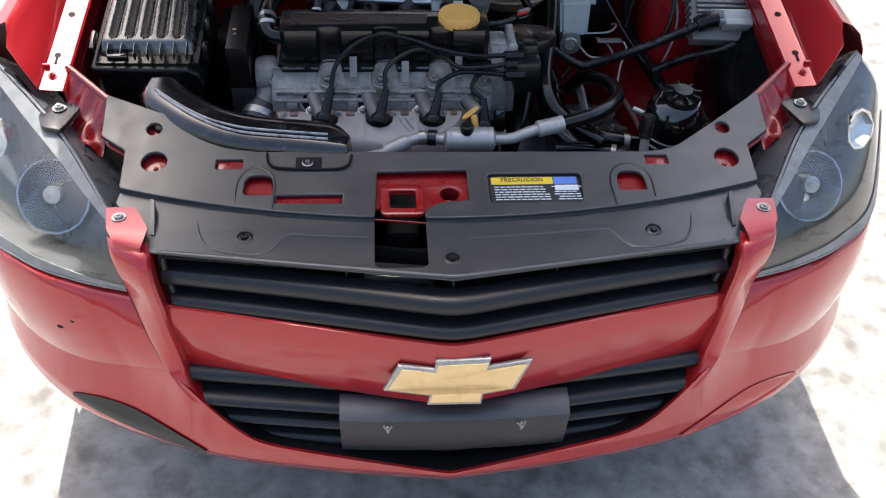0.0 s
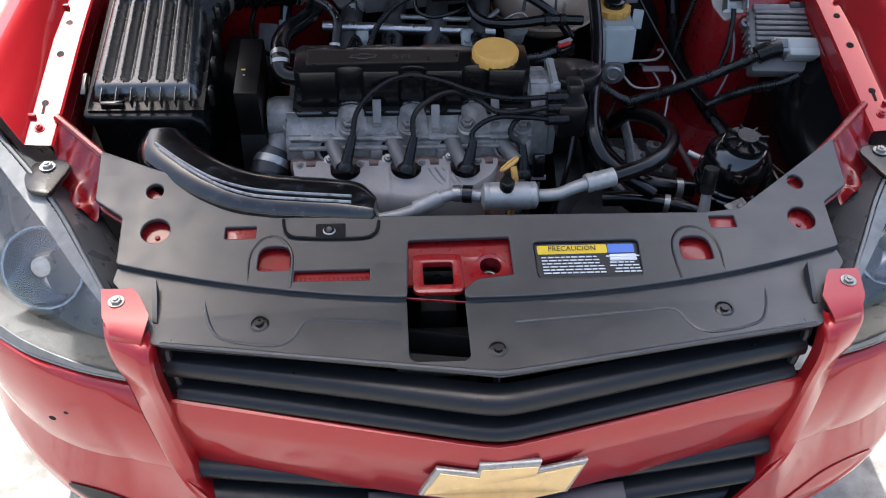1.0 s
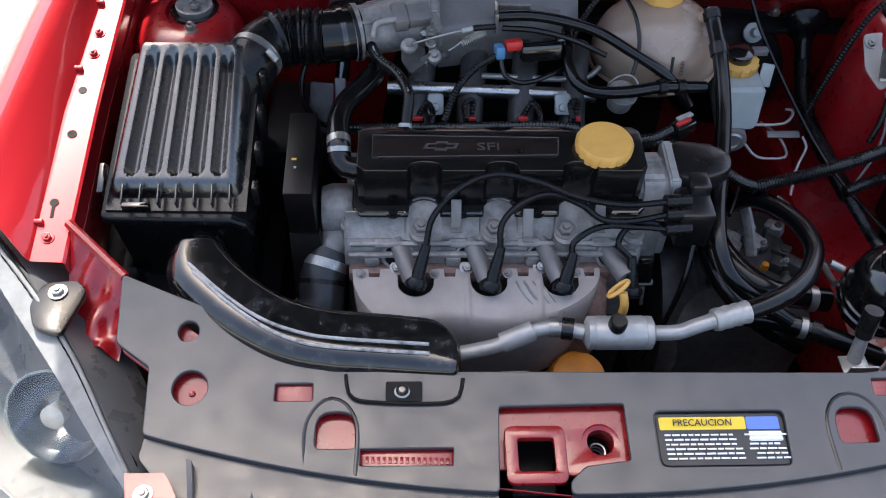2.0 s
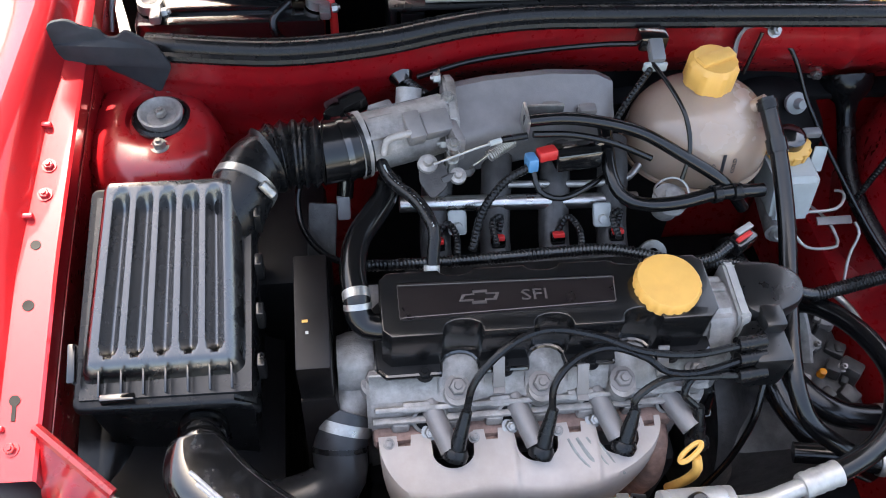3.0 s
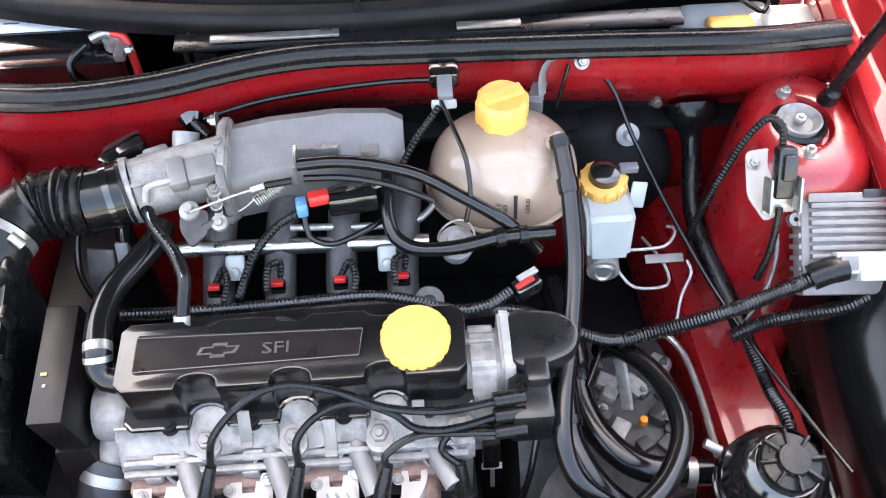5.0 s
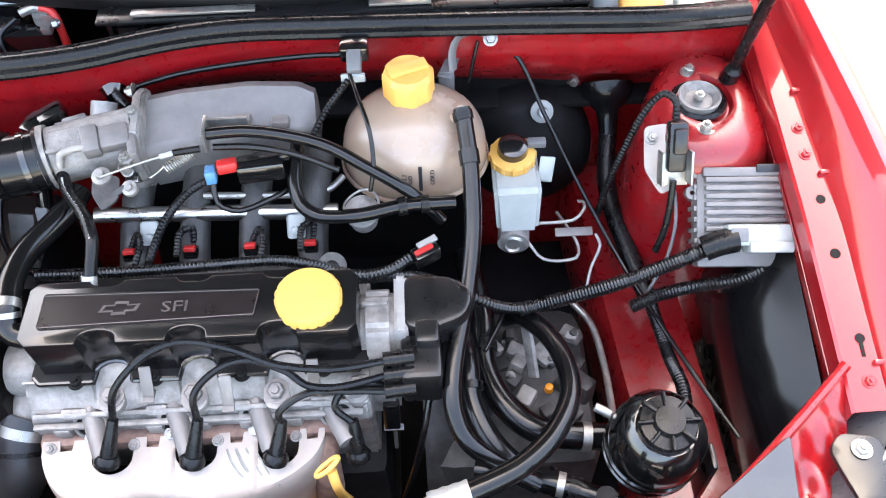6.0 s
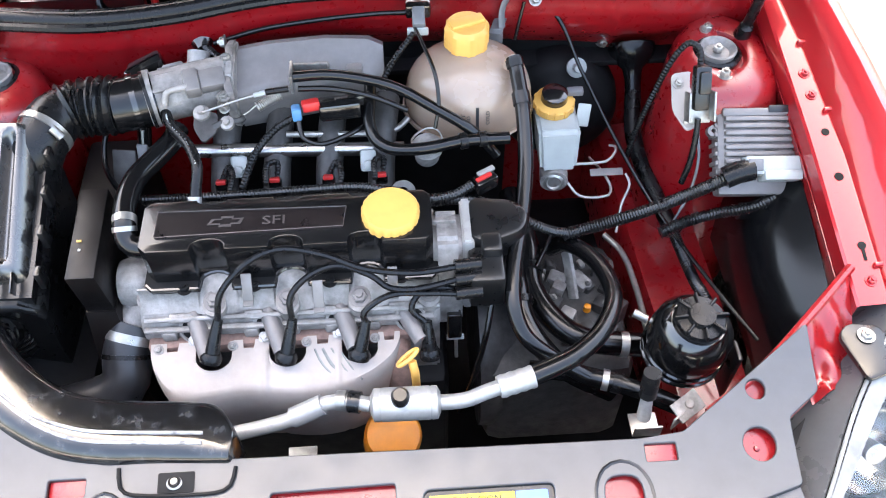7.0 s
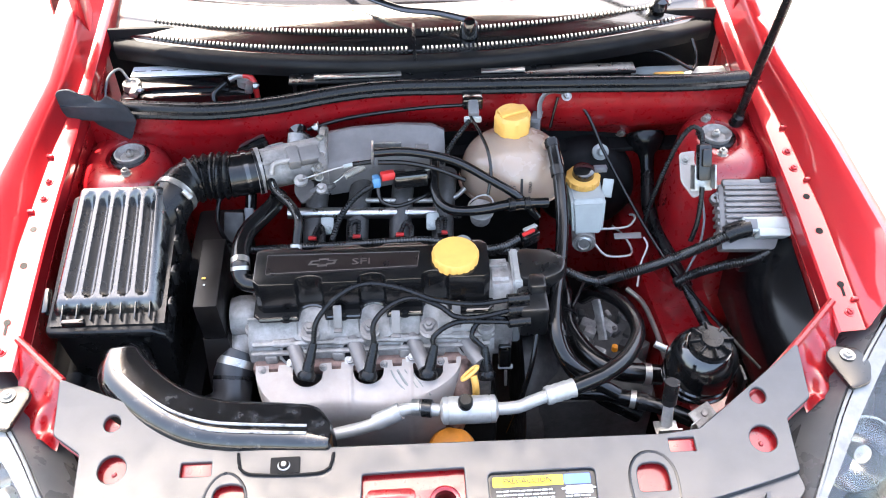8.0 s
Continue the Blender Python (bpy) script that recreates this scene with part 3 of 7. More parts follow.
HALF = [(0.529, 1.058), (0.527, 0.984), (0.487, 0.956), (0.481, 0.885), (0.492, 0.858), (0.462, 0.832), (0.447, 0.79), (0.420, 0.757), (0.2, 0.7215)]
BACK = [(0.363, 0.946), (0.31, 0.941)]
outline = [(0.0, 0.690)] + [(x, y) for x, y in HALF[::-1]] + BACK + [(-x, y) for x, y in BACK[::-1]] + [(-x, y) for x, y in HALF]
holes = [circle(0.447, 0.928, 0.0205), circle(-0.441, 0.932, 0.0205), circle(0.455, 0.989, 0.013), circle(-0.449, 0.995, 0.013)]
holes += [rounded([(x0, 0.862), (x1, 0.862), (x1, 0.905), (x0, 0.905)], [0.008, 0.008, 0.02, 0.02]) for x0, x1 in ((-0.304, -0.258), (0.262, 0.308))]
holes.append(rounded([(-0.2555, 0.8435), (-0.155, 0.8425), (-0.154, 0.864), (-0.2555, 0.864)], 0.002, 2))
holes += [rounded([(x0, 0.915), (x1, 0.915), (x1, 0.937), (x0, 0.937)], 0.003, 2) for x0, x1 in ((-0.35, -0.306), (0.314, 0.353))]
holes.append(rounded([(0.062, 0.838), (0.206, 0.838), (0.210, 0.902), (0.062, 0.902)], 0.01))
# upper deck, ending in a curved step round the catch
def along_step(x0, x1, n, dy=0.0):
    return [(x, step_y(x) + dy) for x in np.linspace(x0, x1, n)]


NOTCH = [(-0.106, 0.909), (0.034, 0.911), (0.034, 0.846), (-0.016, 0.840), (-0.033, 0.824)]
deck = [(0.487, 0.956), (0.527, 0.984), (0.529, 1.058)] + BACK + [(-0.29, 0.948), (-0.345, 0.966), (-0.42, 1.016)] + [(-0.529, 1.058), (-0.527, 0.984), (-0.487, 0.956)]
deck = along_step(-0.484, -0.110, 22) + NOTCH + along_step(-0.0328, 0.484, 30) + deck
cover = part("slam_panel_cover", sheet([rounded(deck, 0.004, 2)] + holes, plate_z, 0.006, 0.0015, 0.03), PANEL, car, "dull black plastic cover over the slam panel", smooth=False)
front = [(-0.487, 0.860), (-0.462, 0.832), (-0.447, 0.79), (-0.42, 0.757), (-0.2, 0.7215), (0.0, 0.690), (0.2, 0.7215), (0.42, 0.757), (0.447, 0.79), (0.462, 0.832), (0.487, 0.860)]
apron_loop = front + along_step(0.484, -0.033, 30, 0.001)[:] + [(-0.033, 0.722), (-0.040, 0.714), (-0.103, 0.715), (-0.110, 0.723)] + along_step(-0.110, -0.484, 22, 0.001)
part("front_apron", sheet([rounded(apron_loop, 0.004, 2)], lambda x, y: plate_z(x, y) - 0.009, 0.0035, 0.001, 0.03), PANEL, cover, smooth=False)


def riser(x0, x1):
    """The short wall of the step."""
    def f(u, v):
        x = x0 + (x1 - x0) * u
        return (x, step_y(x) + 0.002 - 0.0032 * v, plate_z(x, step_y(x)) - 0.003 - 0.011 * v)

    return thick(grid(bmesh.new(), f, 40, 2), 0.0015)


for x0, x1 in ((-0.484, -0.110), (-0.033, 0.484)):
    part("step", riser(x0, x1), PANEL, cover)
for s in (-1, 1):
    # small upright fin beside the bumper tongue
    fin = loft(bmesh.new(), [[(s * x, y, 0.722), (s * (x + 0.006), y + 0.002, 0.722), (s * (x + 0.006), y + 0.002, z), (s * x, y, z)] for x, y, z in ((0.420, 0.790, 0.728), (0.424, 0.826, 0.740), (0.428, 0.850, 0.745))])
    part("fin", fin, PANEL, cover)
# raised ridges of the cover
for s in (-1, 1):
    ridge = [(s * 0.370, 0.843), (s * 0.357, 0.79), (s * 0.338, 0.762), (s * 0.272, 0.748), (s * 0.253, 0.757), (s * 0.235, 0.788), (s * 0.205, 0.788), (-0.118, 0.780) if s < 0 else (0.026, 0.774)]
    part("ridge", tube(bmesh.new(), [(x, min(y, step_y(x) - 0.004), plate_z(x, 0.8) - 0.0098) for x, y in ridge], 0.0024, 8), PANEL, cover)
    a, b = (-0.313, -0.2585) if s < 0 else (0.254, 0.316)
    arch = [(a, 0.832), (a, 0.89), (a + 0.012, 0.912), ((a + b) / 2, 0.919), (b - 0.012, 0.912), (b, 0.89), (b, 0.834)]
    part("ridge", tube(bmesh.new(), [(x, max(y, step_y(x) + 0.002), plate_z(x, y) - 0.0018) for x, y in arch], 0.0028, 8), PLASTIC, cover)
front_edge = [(x, 0.6915 + 0.152 * (math.sqrt(x * x + 0.0001) - 0.004), 0.729) for x in np.linspace(-0.41, 0.41, 31)]
part("front_lip", tube(bmesh.new(), front_edge, 0.0035, 8), PANEL, cover)
part("ridge", tube(bmesh.new(), [(-0.272, 0.944, 0.757), (-0.268, 0.922, 0.7545), (-0.255, 0.914, 0.752), (-0.165, 0.911, 0.751), (-0.148, 0.918, 0.753), (-0.143, 0.938, 0.757)], 0.0022, 6), DARK, cover)
part("clip_seat", sheet([rounded([(-0.228, 0.914), (-0.188, 0.914), (-0.188, 0.936), (-0.228, 0.936)], 0.002, 2)], lambda x, y: top_z(x, y) + 0.0012, 0.002), DARK, cover)
for x, y, r in ((0.0, 0.731, 0.0125), (-0.294, 0.784, 0.0125), (0.300, 0.786, 0.0125), (-0.21, 0.926, 0.009)):
    bm = lathe(bmesh.new(), (x, y, top_z(x, y) - 0.002), (0, -0.05, 1), [(0, 0), (r, 0), (r, 0.003), (r * 0.8, 0.004), (r * 0.72, 0.002), (r * 0.45, 0.002), (r * 0.4, 0.006), (0, 0.006)], 24)
    part("clip", bm, PLASTIC if r > 0.01 else STEEL, cover)

# red slam panel under the cover, with the catch
under = [rounded([(x * 0.995, y - 0.002 if y > 0.9 else 0.812 + 0.12 * abs(x)) for x, y in outline], 0.006, 3)]
under.append(rounded([(-0.088, 0.838), (-0.045, 0.838), (-0.045, 0.878), (-0.088, 0.878)], 0.006))
under.append(circle(0.005, 0.874, 0.0155))
slam = part("slam_panel", sheet(under, lambda x, y: plate_z(x, y) - 0.014, 0.004, 0.001, 0.08), PAINT_IN, car)
frame_loop = rounded([(-0.098, 0.828), (-0.036, 0.828), (-0.036, 0.888), (-0.098, 0.888)], 0.008)
part("catch_frame", sheet([frame_loop, under[1]], lambda x, y: plate_z(x, y) - 0.007, 0.007, 0.002), PAINT_IN, slam)
part("catch_collar", lathe(bmesh.new(), (0.005, 0.874, 0.716), (0, -0.25, 1), [(0.016, 0.0), (0.027, 0.002), (0.026, 0.008), (0.021, 0.012), (0.0165, 0.010), (0.0155, -0.02), (0.016, 0.0)], 28), PAINT_IN, slam)
part("catch_spring", tube(bmesh.new(), [(0.005 + 0.009 * math.cos(a), 0.874 + 0.009 * math.sin(a), 0.69 + 0.0012 * a) for a in np.linspace(0, 18, 60)], 0.0012, 5), STEEL, slam)
# solid dark blocks below the catch openings stand in for their deep shade
part("pocket_shade", box(bmesh.new(), (-0.0665, 0.855, 0.665), (0.05, 0.05, 0.05), 0.004), DARK, slam)
part("pocket_shade", box(bmesh.new(), (-0.072, 0.763, 0.64), (0.1, 0.115, 0.06), 0.004), DARK, slam)
part("stamped_plate", sheet([rounded([(-0.258, 0.841), (-0.152, 0.840), (-0.152, 0.867), (-0.258, 0.867)], 0.002, 2)], lambda px, py: plate_z(px, py) - 0.008, 0.004, 0.001), PAINT_IN, slam)
marks = bmesh.new()
for k in range(15):
    box(marks, (-0.247 + k * 0.0061, 0.8545 - 0.0002 * k, plate_z(0, 0.8545) - 0.0078), (0.0036, 0.0075, 0.0008), 0.0003)
tagged(part("stamped_bars", marks, PAINT_IN, slam), kind="stuff")
for x in (-0.328, 0.3335):
    part("slam_tab", sheet([rounded([(x - 0.019, 0.913), (x + 0.019, 0.913), (x + 0.019, 0.940), (x - 0.019, 0.940)], 0.003, 2)], lambda px, py: top_z(px, py) - 0.006, 0.006, 0.0015), PAINT_IN, slam)
for x, y in ((0.447, 0.928), (-0.441, 0.932)):
    part("rivet", lathe(bmesh.new(), (x, y, top_z(x, y) - 0.014), (0, -0.27, 1), [(0, 0), (0.004, 0), (0.003, 0.003), (0, 0.004)], 12), PAINT_IN, slam)
part("rear_flange", box(bmesh.new(), (-0.0, 0.938, 0.733), (0.70, 0.004, 0.03), 0.001), STEEL, slam)

# warning label in its recess
label = thing("warning_label", "yellow, blue and white warning label on the black panel cover", "label")


def on_label(x, y, w, h, mat, name, lift):
    b = sheet([rounded([(x, y), (x + w, y), (x + w, y + h), (x, y + h)], min(w, h) * 0.12, 2)], lambda px, py: top_z(px, py) - 0.004 + lift, 0.0012)
    return part(name, b, mat, label, smooth=False)


on_label(0.060, 0.836, 0.152, 0.068, PLASTIC, "recess", -0.002)
on_label(0.066, 0.842, 0.138, 0.056, SIGN_K, "backing", 0.0)
on_label(0.069, 0.881, 0.095, 0.014, SIGN_Y, "yellow_band", 0.0008)
on_label(0.165, 0.881, 0.036, 0.014, SIGN_B, "blue_band", 0.0008)
on_label(0.166, 0.868, 0.036, 0.011, SIGN_W, "white_field", 0.0004)
lines = bmesh.new()
for row in range(6):
    x = 0.073
    while x < 0.198:
        w = random.uniform(0.004, 0.011)
        if not 0.158 < x + w < 0.17:
            box(lines, (x + w / 2, 0.849 + row * 0.0052, top_z(x, 0.849 + row * 0.0052) - 0.0030), (w, 0.0020, 0.0006))
        x += w + 0.0018
part("fine_print", lines, SIGN_W, label, smooth=False)


def words(text, x, y, z, size, mat, parent, turn=None, name="lettering"):
    cu = bpy.data.curves.new("text", "FONT")
    cu.body, cu.size, cu.extrude, cu.resolution_u = text, size, 0.0003, 2
    ob = bpy.data.objects.new("text", cu)
    scene.collection.objects.link(ob)
    me = bpy.data.meshes.new_from_object(ob.evaluated_get(bpy.context.evaluated_depsgraph_get()))
    bpy.data.objects.remove(ob)
    b = bmesh.new()
    b.from_mesh(me)
    m = Matrix.Translation((x, y, z)) @ (turn or Matrix())
    bmesh.ops.transform(b, matrix=m, verts=b.verts)
    return part(name, b, mat, parent, smooth=False)


words("PRECAUCION", 0.083, 0.8845, top_z(0, 0.888) - 0.0020, 0.0105, SIGN_K, label, rot(15).to_4x4())


# grille
def vee(x, centre, slope=0.225):
    return centre + slope * (math.sqrt(x * x + 0.0004) - 0.02)


def bar(half, centre, z, h, d, drop=0.012, slope=0.225):
    """A grille bar: a rounded section run along a shallow V."""
    out = []
    for x in np.linspace(-half, half, 41):
        y, zz = vee(x, centre, slope), z - drop * (x / half) ** 2
        out.append([(x, y + dy * d, zz + dz * h) for dy, dz in ((0.0, -0.06), (0.015, 0.12), (0.07, 0.28), (0.17, 0.41), (0.33, 0.48), (0.55, 0.5), (1.0, 0.46), (1.0, -0.5), (0.4, -0.5), (0.16, -0.42), (0.04, -0.25))])
    return loft(bmesh.new(), out)


grille = part("grille", bar(0.412, 0.662, 0.689, 0.029, 0.035), GRILLE, car, "black plastic radiator grille")
part("slat", bar(0.402, 0.650, 0.650, 0.021, 0.04, 0.008), GRILLE, grille)
part("top_rail", bar(0.405, 0.702, 0.716, 0.008, 0.02, 0.0, 0.14), DARK, grille)
for x in (-0.30, -0.15, 0.15, 0.29, 0.0):
    part("divider", box(bmesh.new(), (x, vee(x, 0.715), 0.672), (0.003, 0.045, 0.075), 0.001, rot(-20)), GRILLE, grille)
for s in (-1, 1):
    part("grille_frame", tube(bmesh.new(), [(s * 0.395, 0.762, 0.722), (s * 0.408, 0.764, 0.71), (s * 0.407, 0.762, 0.68), (s * 0.40, 0.755, 0.648), (s * 0.39, 0.748, 0.636)], 0.006, 8), GRILLE, grille)
# dark backing gives the shade seen behind the grille bars
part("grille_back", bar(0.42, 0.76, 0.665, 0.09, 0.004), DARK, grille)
part("reinforcement", box(bmesh.new(), (-0.08, 0.735, 0.69), (0.09, 0.02, 0.018), 0.004), STEEL, grille)

def curve_at(points, t):
    k = min(max(t, 0), 0.99999) * (len(points) - 1)
    i, w = int(k), k - int(k)
    p = [Vector(points[min(max(j, 0), len(points) - 1)]) for j in (i - 1, i, i + 1, i + 2)]
    return 0.5 * ((2 * p[1]) + (p[2] - p[0]) * w + (2 * p[0] - 5 * p[1] + 4 * p[2] - p[3]) * w**2 + (3 * p[1] - p[0] - 3 * p[2] + p[3]) * w**3)


TOP = [(0.487, 0.828, 0.732), (0.528, 0.895, 0.744), (0.578, 0.975, 0.758), (0.645, 1.06, 0.778), (0.742, 1.165, 0.806)]
LOW = [(0.472, 0.778, 0.632), (0.55, 0.80, 0.634), (0.64, 0.845, 0.635), (0.725, 0.925, 0.645), (0.79, 1.10, 0.72)]


# bumper: one skin from the crease down, corner skins up to the lamps
PROW = [(0.0, 0.597), (0.17, 0.617), (0.29, 0.637), (0.37, 0.655), (0.47, 0.69), (0.54, 0.722), (0.588, 0.75), (0.64, 0.79), (0.695, 0.845), (0.75, 0.92), (0.785, 1.0), (0.8, 1.08)]
BROW = [(0.0, 0.400), (0.06, 0.407), (0.17, 0.421), (0.26, 0.429), (0.29, 0.434), (0.315, 0.447), (0.339, 0.468), (0.365, 0.495), (0.385, 0.52), (0.40, 0.536), (0.42, 0.540), (0.487, 0.508), (0.55, 0.494), (0.62, 0.481), (0.70, 0.467), (0.8, 0.452)]
SET = [(0.2, 0.15), (0.27, 0.10), (0.33, 0.035), (0.37, 0.010), (0.395, 0.0), (0.42, 0.002), (0.47, 0.010), (0.52, 0.016), (0.55, 0.022)]


def even(table, x, w):
    return sum(lerp_table(table, abs(x + d * w)) for d in (-1, -0.5, 0, 0.5, 1)) / 5


def prow_y(x):
    return even(PROW, x, 0.004 + 0.026 * min(1, abs(x) / 0.06))


def brow_z(x):
    return even(BROW, x, 0.012)


def bumper_y(x, z):
    flank = min(1.0, max(0.0, (abs(x) - 0.40) / 0.09))
    return prow_y(x) + lerp_table(SET, z) + 0.3 * flank * max(0.0, z - 0.42)


def lower_skin(u, v):
    x = -0.8 + 1.6 * u
    top = brow_z(x)
    if v < 0.09:
        # rolled edge
        return (x, bumper_y(x, top) + 0.006 * (1 - v / 0.09), top - 0.0015 * (1 - v / 0.09))
    w = (v - 0.09) / 0.91
    z = top + (0.385 - top) * min(1, w / 0.7) - 0.165 * max(0, (w - 0.7) / 0.3)
    return (x, bumper_y(x, z), z)


bumper = part("front_bumper", thick(grid(bmesh.new(), lower_skin, 180, 33), 0.003), PAINT, car)


def corner(s):
    """The skin above the crease, up to the lamp."""

    def f(u, v):
        x = 0.418 + 0.382 * u
        z = brow_z(x)
        a = Vector((x, bumper_y(x, z), z - 0.0015))
        b = curve_at(LOW, u)
        b = Vector((b.x, b.y - 0.002, b.z - 0.006))
        p = a.lerp(b, v)
        out = Vector((0.25 + 0.5 * u, -0.8 + 0.3 * u, 0.45)).normalized()
        p += out * (0.010 * math.sin(math.pi * min(1, v)) ** 0.8 * (0.35 + 0.65 * min(1, u * 4)))
        if v > 0.94:
            p += Vector((0, 0.008, -0.004)) * (v - 0.94) / 0.06
        return (s * p.x, p.y, p.z)

    return thick(grid(bmesh.new(), f, 48, 20), 0.003)


ARM_OUT = [(0.486, 0.790, 0.726), (0.478, 0.765, 0.721), (0.473, 0.757, 0.69), (0.468, 0.764, 0.645), (0.448, 0.735, 0.60), (0.427, 0.708, 0.56), (0.408, 0.689, 0.532), (0.385, 0.676, 0.50)]
ARM_IN = [(0.430, 0.770, 0.728), (0.422, 0.744, 0.724), (0.418, 0.728, 0.695), (0.412, 0.722, 0.65), (0.404, 0.712, 0.60), (0.395, 0.702, 0.555), (0.386, 0.690, 0.518), (0.366, 0.678, 0.492)]
for s in (-1, 1):
    part("bumper_corner", corner(s), PAINT, bumper)

    def arm_skin(u, v):
        # across: a return, a bevelled inner edge, a flat face and a return into the groove
        a, b = curve_at(ARM_IN, v), curve_at(ARM_OUT, v)
        row = ((0.0, 0.022), (0.0, 0.003), (0.05, -0.0015), (0.22, -0.005), (0.30, -0.0055), (0.85, -0.003), (0.96, 0.0), (1.0, 0.005), (1.0, 0.022))[round(u * 8)]
        p = a.lerp(b, row[0])
        return (s * p.x, p.y + row[1], p.z - row[1] * 0.3)

    part("bumper_arm", thick(grid(bmesh.new(), arm_skin, 8, 24), 0.002), PAINT, bumper)
    groove = [curve_at(ARM_OUT, v) + Vector((0.003, 0.006, -0.002)) for v in np.linspace(0.42, 0.82, 12)]
    part("groove", tube(bmesh.new(), [(s * p.x, p.y, p.z) for p in groove], 0.0018, 6), DARK, bumper)
    # tongue bolted down at its back, folded over at its front
    def tongue_skin(u, v):
        rows = ((0.838, 0.741, 0.455, 0.495), (0.826, 0.742, 0.446, 0.492), (0.790, 0.742, 0.427, 0.484), (0.760, 0.740, 0.429, 0.474), (0.753, 0.736, 0.431, 0.471), (0.749, 0.718, 0.434, 0.466), (0.752, 0.703, 0.437, 0.463))
        y, z, x0, x1 = rows[round(v * 6)]
        mid = 1 - abs(2 * u - 1)
        return (s * (x0 + (x1 - x0) * u), y + 0.012 * u * (v > 0.4) - 0.002 * mid * (v > 0.7), z - 0.006 * mid * (v > 0.9))

    part("bumper_tongue", thick(grid(bmesh.new(), tongue_skin, 8, 6), 0.0025), PAINT, bumper)
    part("bolt", bolt(bmesh.new(), (s * 0.471, 0.814, 0.742), (0, 0, 1), 0.007, 0.005), STEEL, bumper)

    def inlet(u, v):
        x = 0.378 + 0.222 * u
        z = 0.392 + 0.024 * u + (0.038 * math.sin(math.pi * min(1, u * 0.94 + 0.03)) ** 0.8) * v
        return (s * x, bumper_y(x, z) - 0.0018 + (0.010 * math.sin(math.pi * v) * math.sin(math.pi * u) if s > 0 else 0.0), z)

    part("inlet", thick(grid(bmesh.new(), inlet, 30, 6), 0.0012), GRILLE if s < 0 else PAINT, bumper)


for x, z, w in ((-0.585, 0.575, 0.006), (-0.565, 0.585, 0.004)):
    part("paint_chip", sheet([circle(0, 0, w, 10, w * 0.4)], 0.0, 0.001), DARK, bumper).matrix_world = pose(x, 0.768, z - 0.006, 45, 0, -28)


# red nose bar with the badge
def nose(u, v):
    rows = ((0.668, 0.630), (0.652, 0.6385), (0.6475, 0.6375), (0.6385, 0.6165), (0.6375, 0.60), (0.637, 0.56), (0.6365, 0.524), (0.640, 0.517), (0.654, 0.514))
    y, z = rows[round(v * 8)]
    x = (2 * u - 1) * (0.419 - 0.030 * (0.634 - z) / 0.12)
    return (x, vee(x, y, 0.218), z + 0.004 * (abs(x) / 0.4))


part("nose_bar", thick(grid(bmesh.new(), nose, 48, 8), 0.003), PAINT, bumper)
badge = thing("emblem", "gold emblem with a chrome rim on the red nose bar", "emblem")
shape = [(-0.102, -0.020), (-0.082, 0.020), (-0.031, 0.020), (-0.029, 0.034), (0.044, 0.034), (0.041, 0.020), (0.104, 0.020), (0.083, -0.020), (0.036, -0.020), (0.033, -0.036), (-0.040, -0.036), (-0.036, -0.020)]
for name, k, mat, d in (("rim", 1.0, STEEL, 0.009), ("face", 0.92, GOLD, 0.0105)):
    pts = [(x * (k if name == "rim" else 0.955), y * (1.0 if name == "rim" else 0.87)) for x, y in shape]
    b = sheet([pts], 0.0, d, 0.0025 if name == "rim" else 0.001)
    for v in b.verts:
        x, up, out = v.co.x, v.co.y, v.co.z
        v.co = (x + 0.005, vee(x, 0.632, 0.19) + 0.25 * up + out - 0.001, 0.583 + up)
    part(name, b, mat, badge)

# lower grille, plate holder
lower_grille = part("lower_grille", bar(0.40, 0.653, 0.522, 0.024, 0.05, -0.002, 0.12), GRILLE, car, "black slatted lower grille")
for z, half in ((0.414, 0.335), (0.452, 0.372), (0.490, 0.39)):
    part("slat", bar(half, 0.632, z, 0.018, 0.05, -0.002, 0.12), GRILLE, lower_grille)
# dark backing, again for the shade between the slats
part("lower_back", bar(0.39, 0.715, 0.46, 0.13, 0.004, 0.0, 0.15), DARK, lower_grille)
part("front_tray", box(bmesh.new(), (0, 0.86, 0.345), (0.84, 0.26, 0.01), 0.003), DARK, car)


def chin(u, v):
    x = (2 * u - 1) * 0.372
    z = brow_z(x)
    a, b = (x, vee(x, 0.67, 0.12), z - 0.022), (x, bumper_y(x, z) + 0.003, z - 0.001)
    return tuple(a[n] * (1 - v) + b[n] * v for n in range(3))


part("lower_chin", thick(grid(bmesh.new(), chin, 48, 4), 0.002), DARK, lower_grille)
holder = thing("number_plate_holder", "plain dark grey number plate holder with two screws", "plate holder")
b = bmesh.new()
plate_rows = []
for x in np.linspace(-0.166, 0.178, 13):
    y = 0.634 + 0.22 * (x - 0.006) ** 2
    plate_rows.append([(x, y + 0.004, 0.510), (x, y - 0.012, 0.5005), (x, y - 0.010, 0.49), (x, y - 0.004, 0.418), (x, y + 0.012, 0.414), (x, y + 0.03, 0.512)])
loft(b, plate_rows)
part("holder_body", b, PANEL, holder)
for x in (-0.095, 0.105):
    part("screw", bolt(bmesh.new(), (x, 0.628, 0.487), (0, -1, 0.2), 0.005, 0.009), STEEL, holder)
    part("wing_nut", box(bmesh.new(), (x, 0.622, 0.484), (0.004, 0.004, 0.016), 0.001), STEEL, holder)


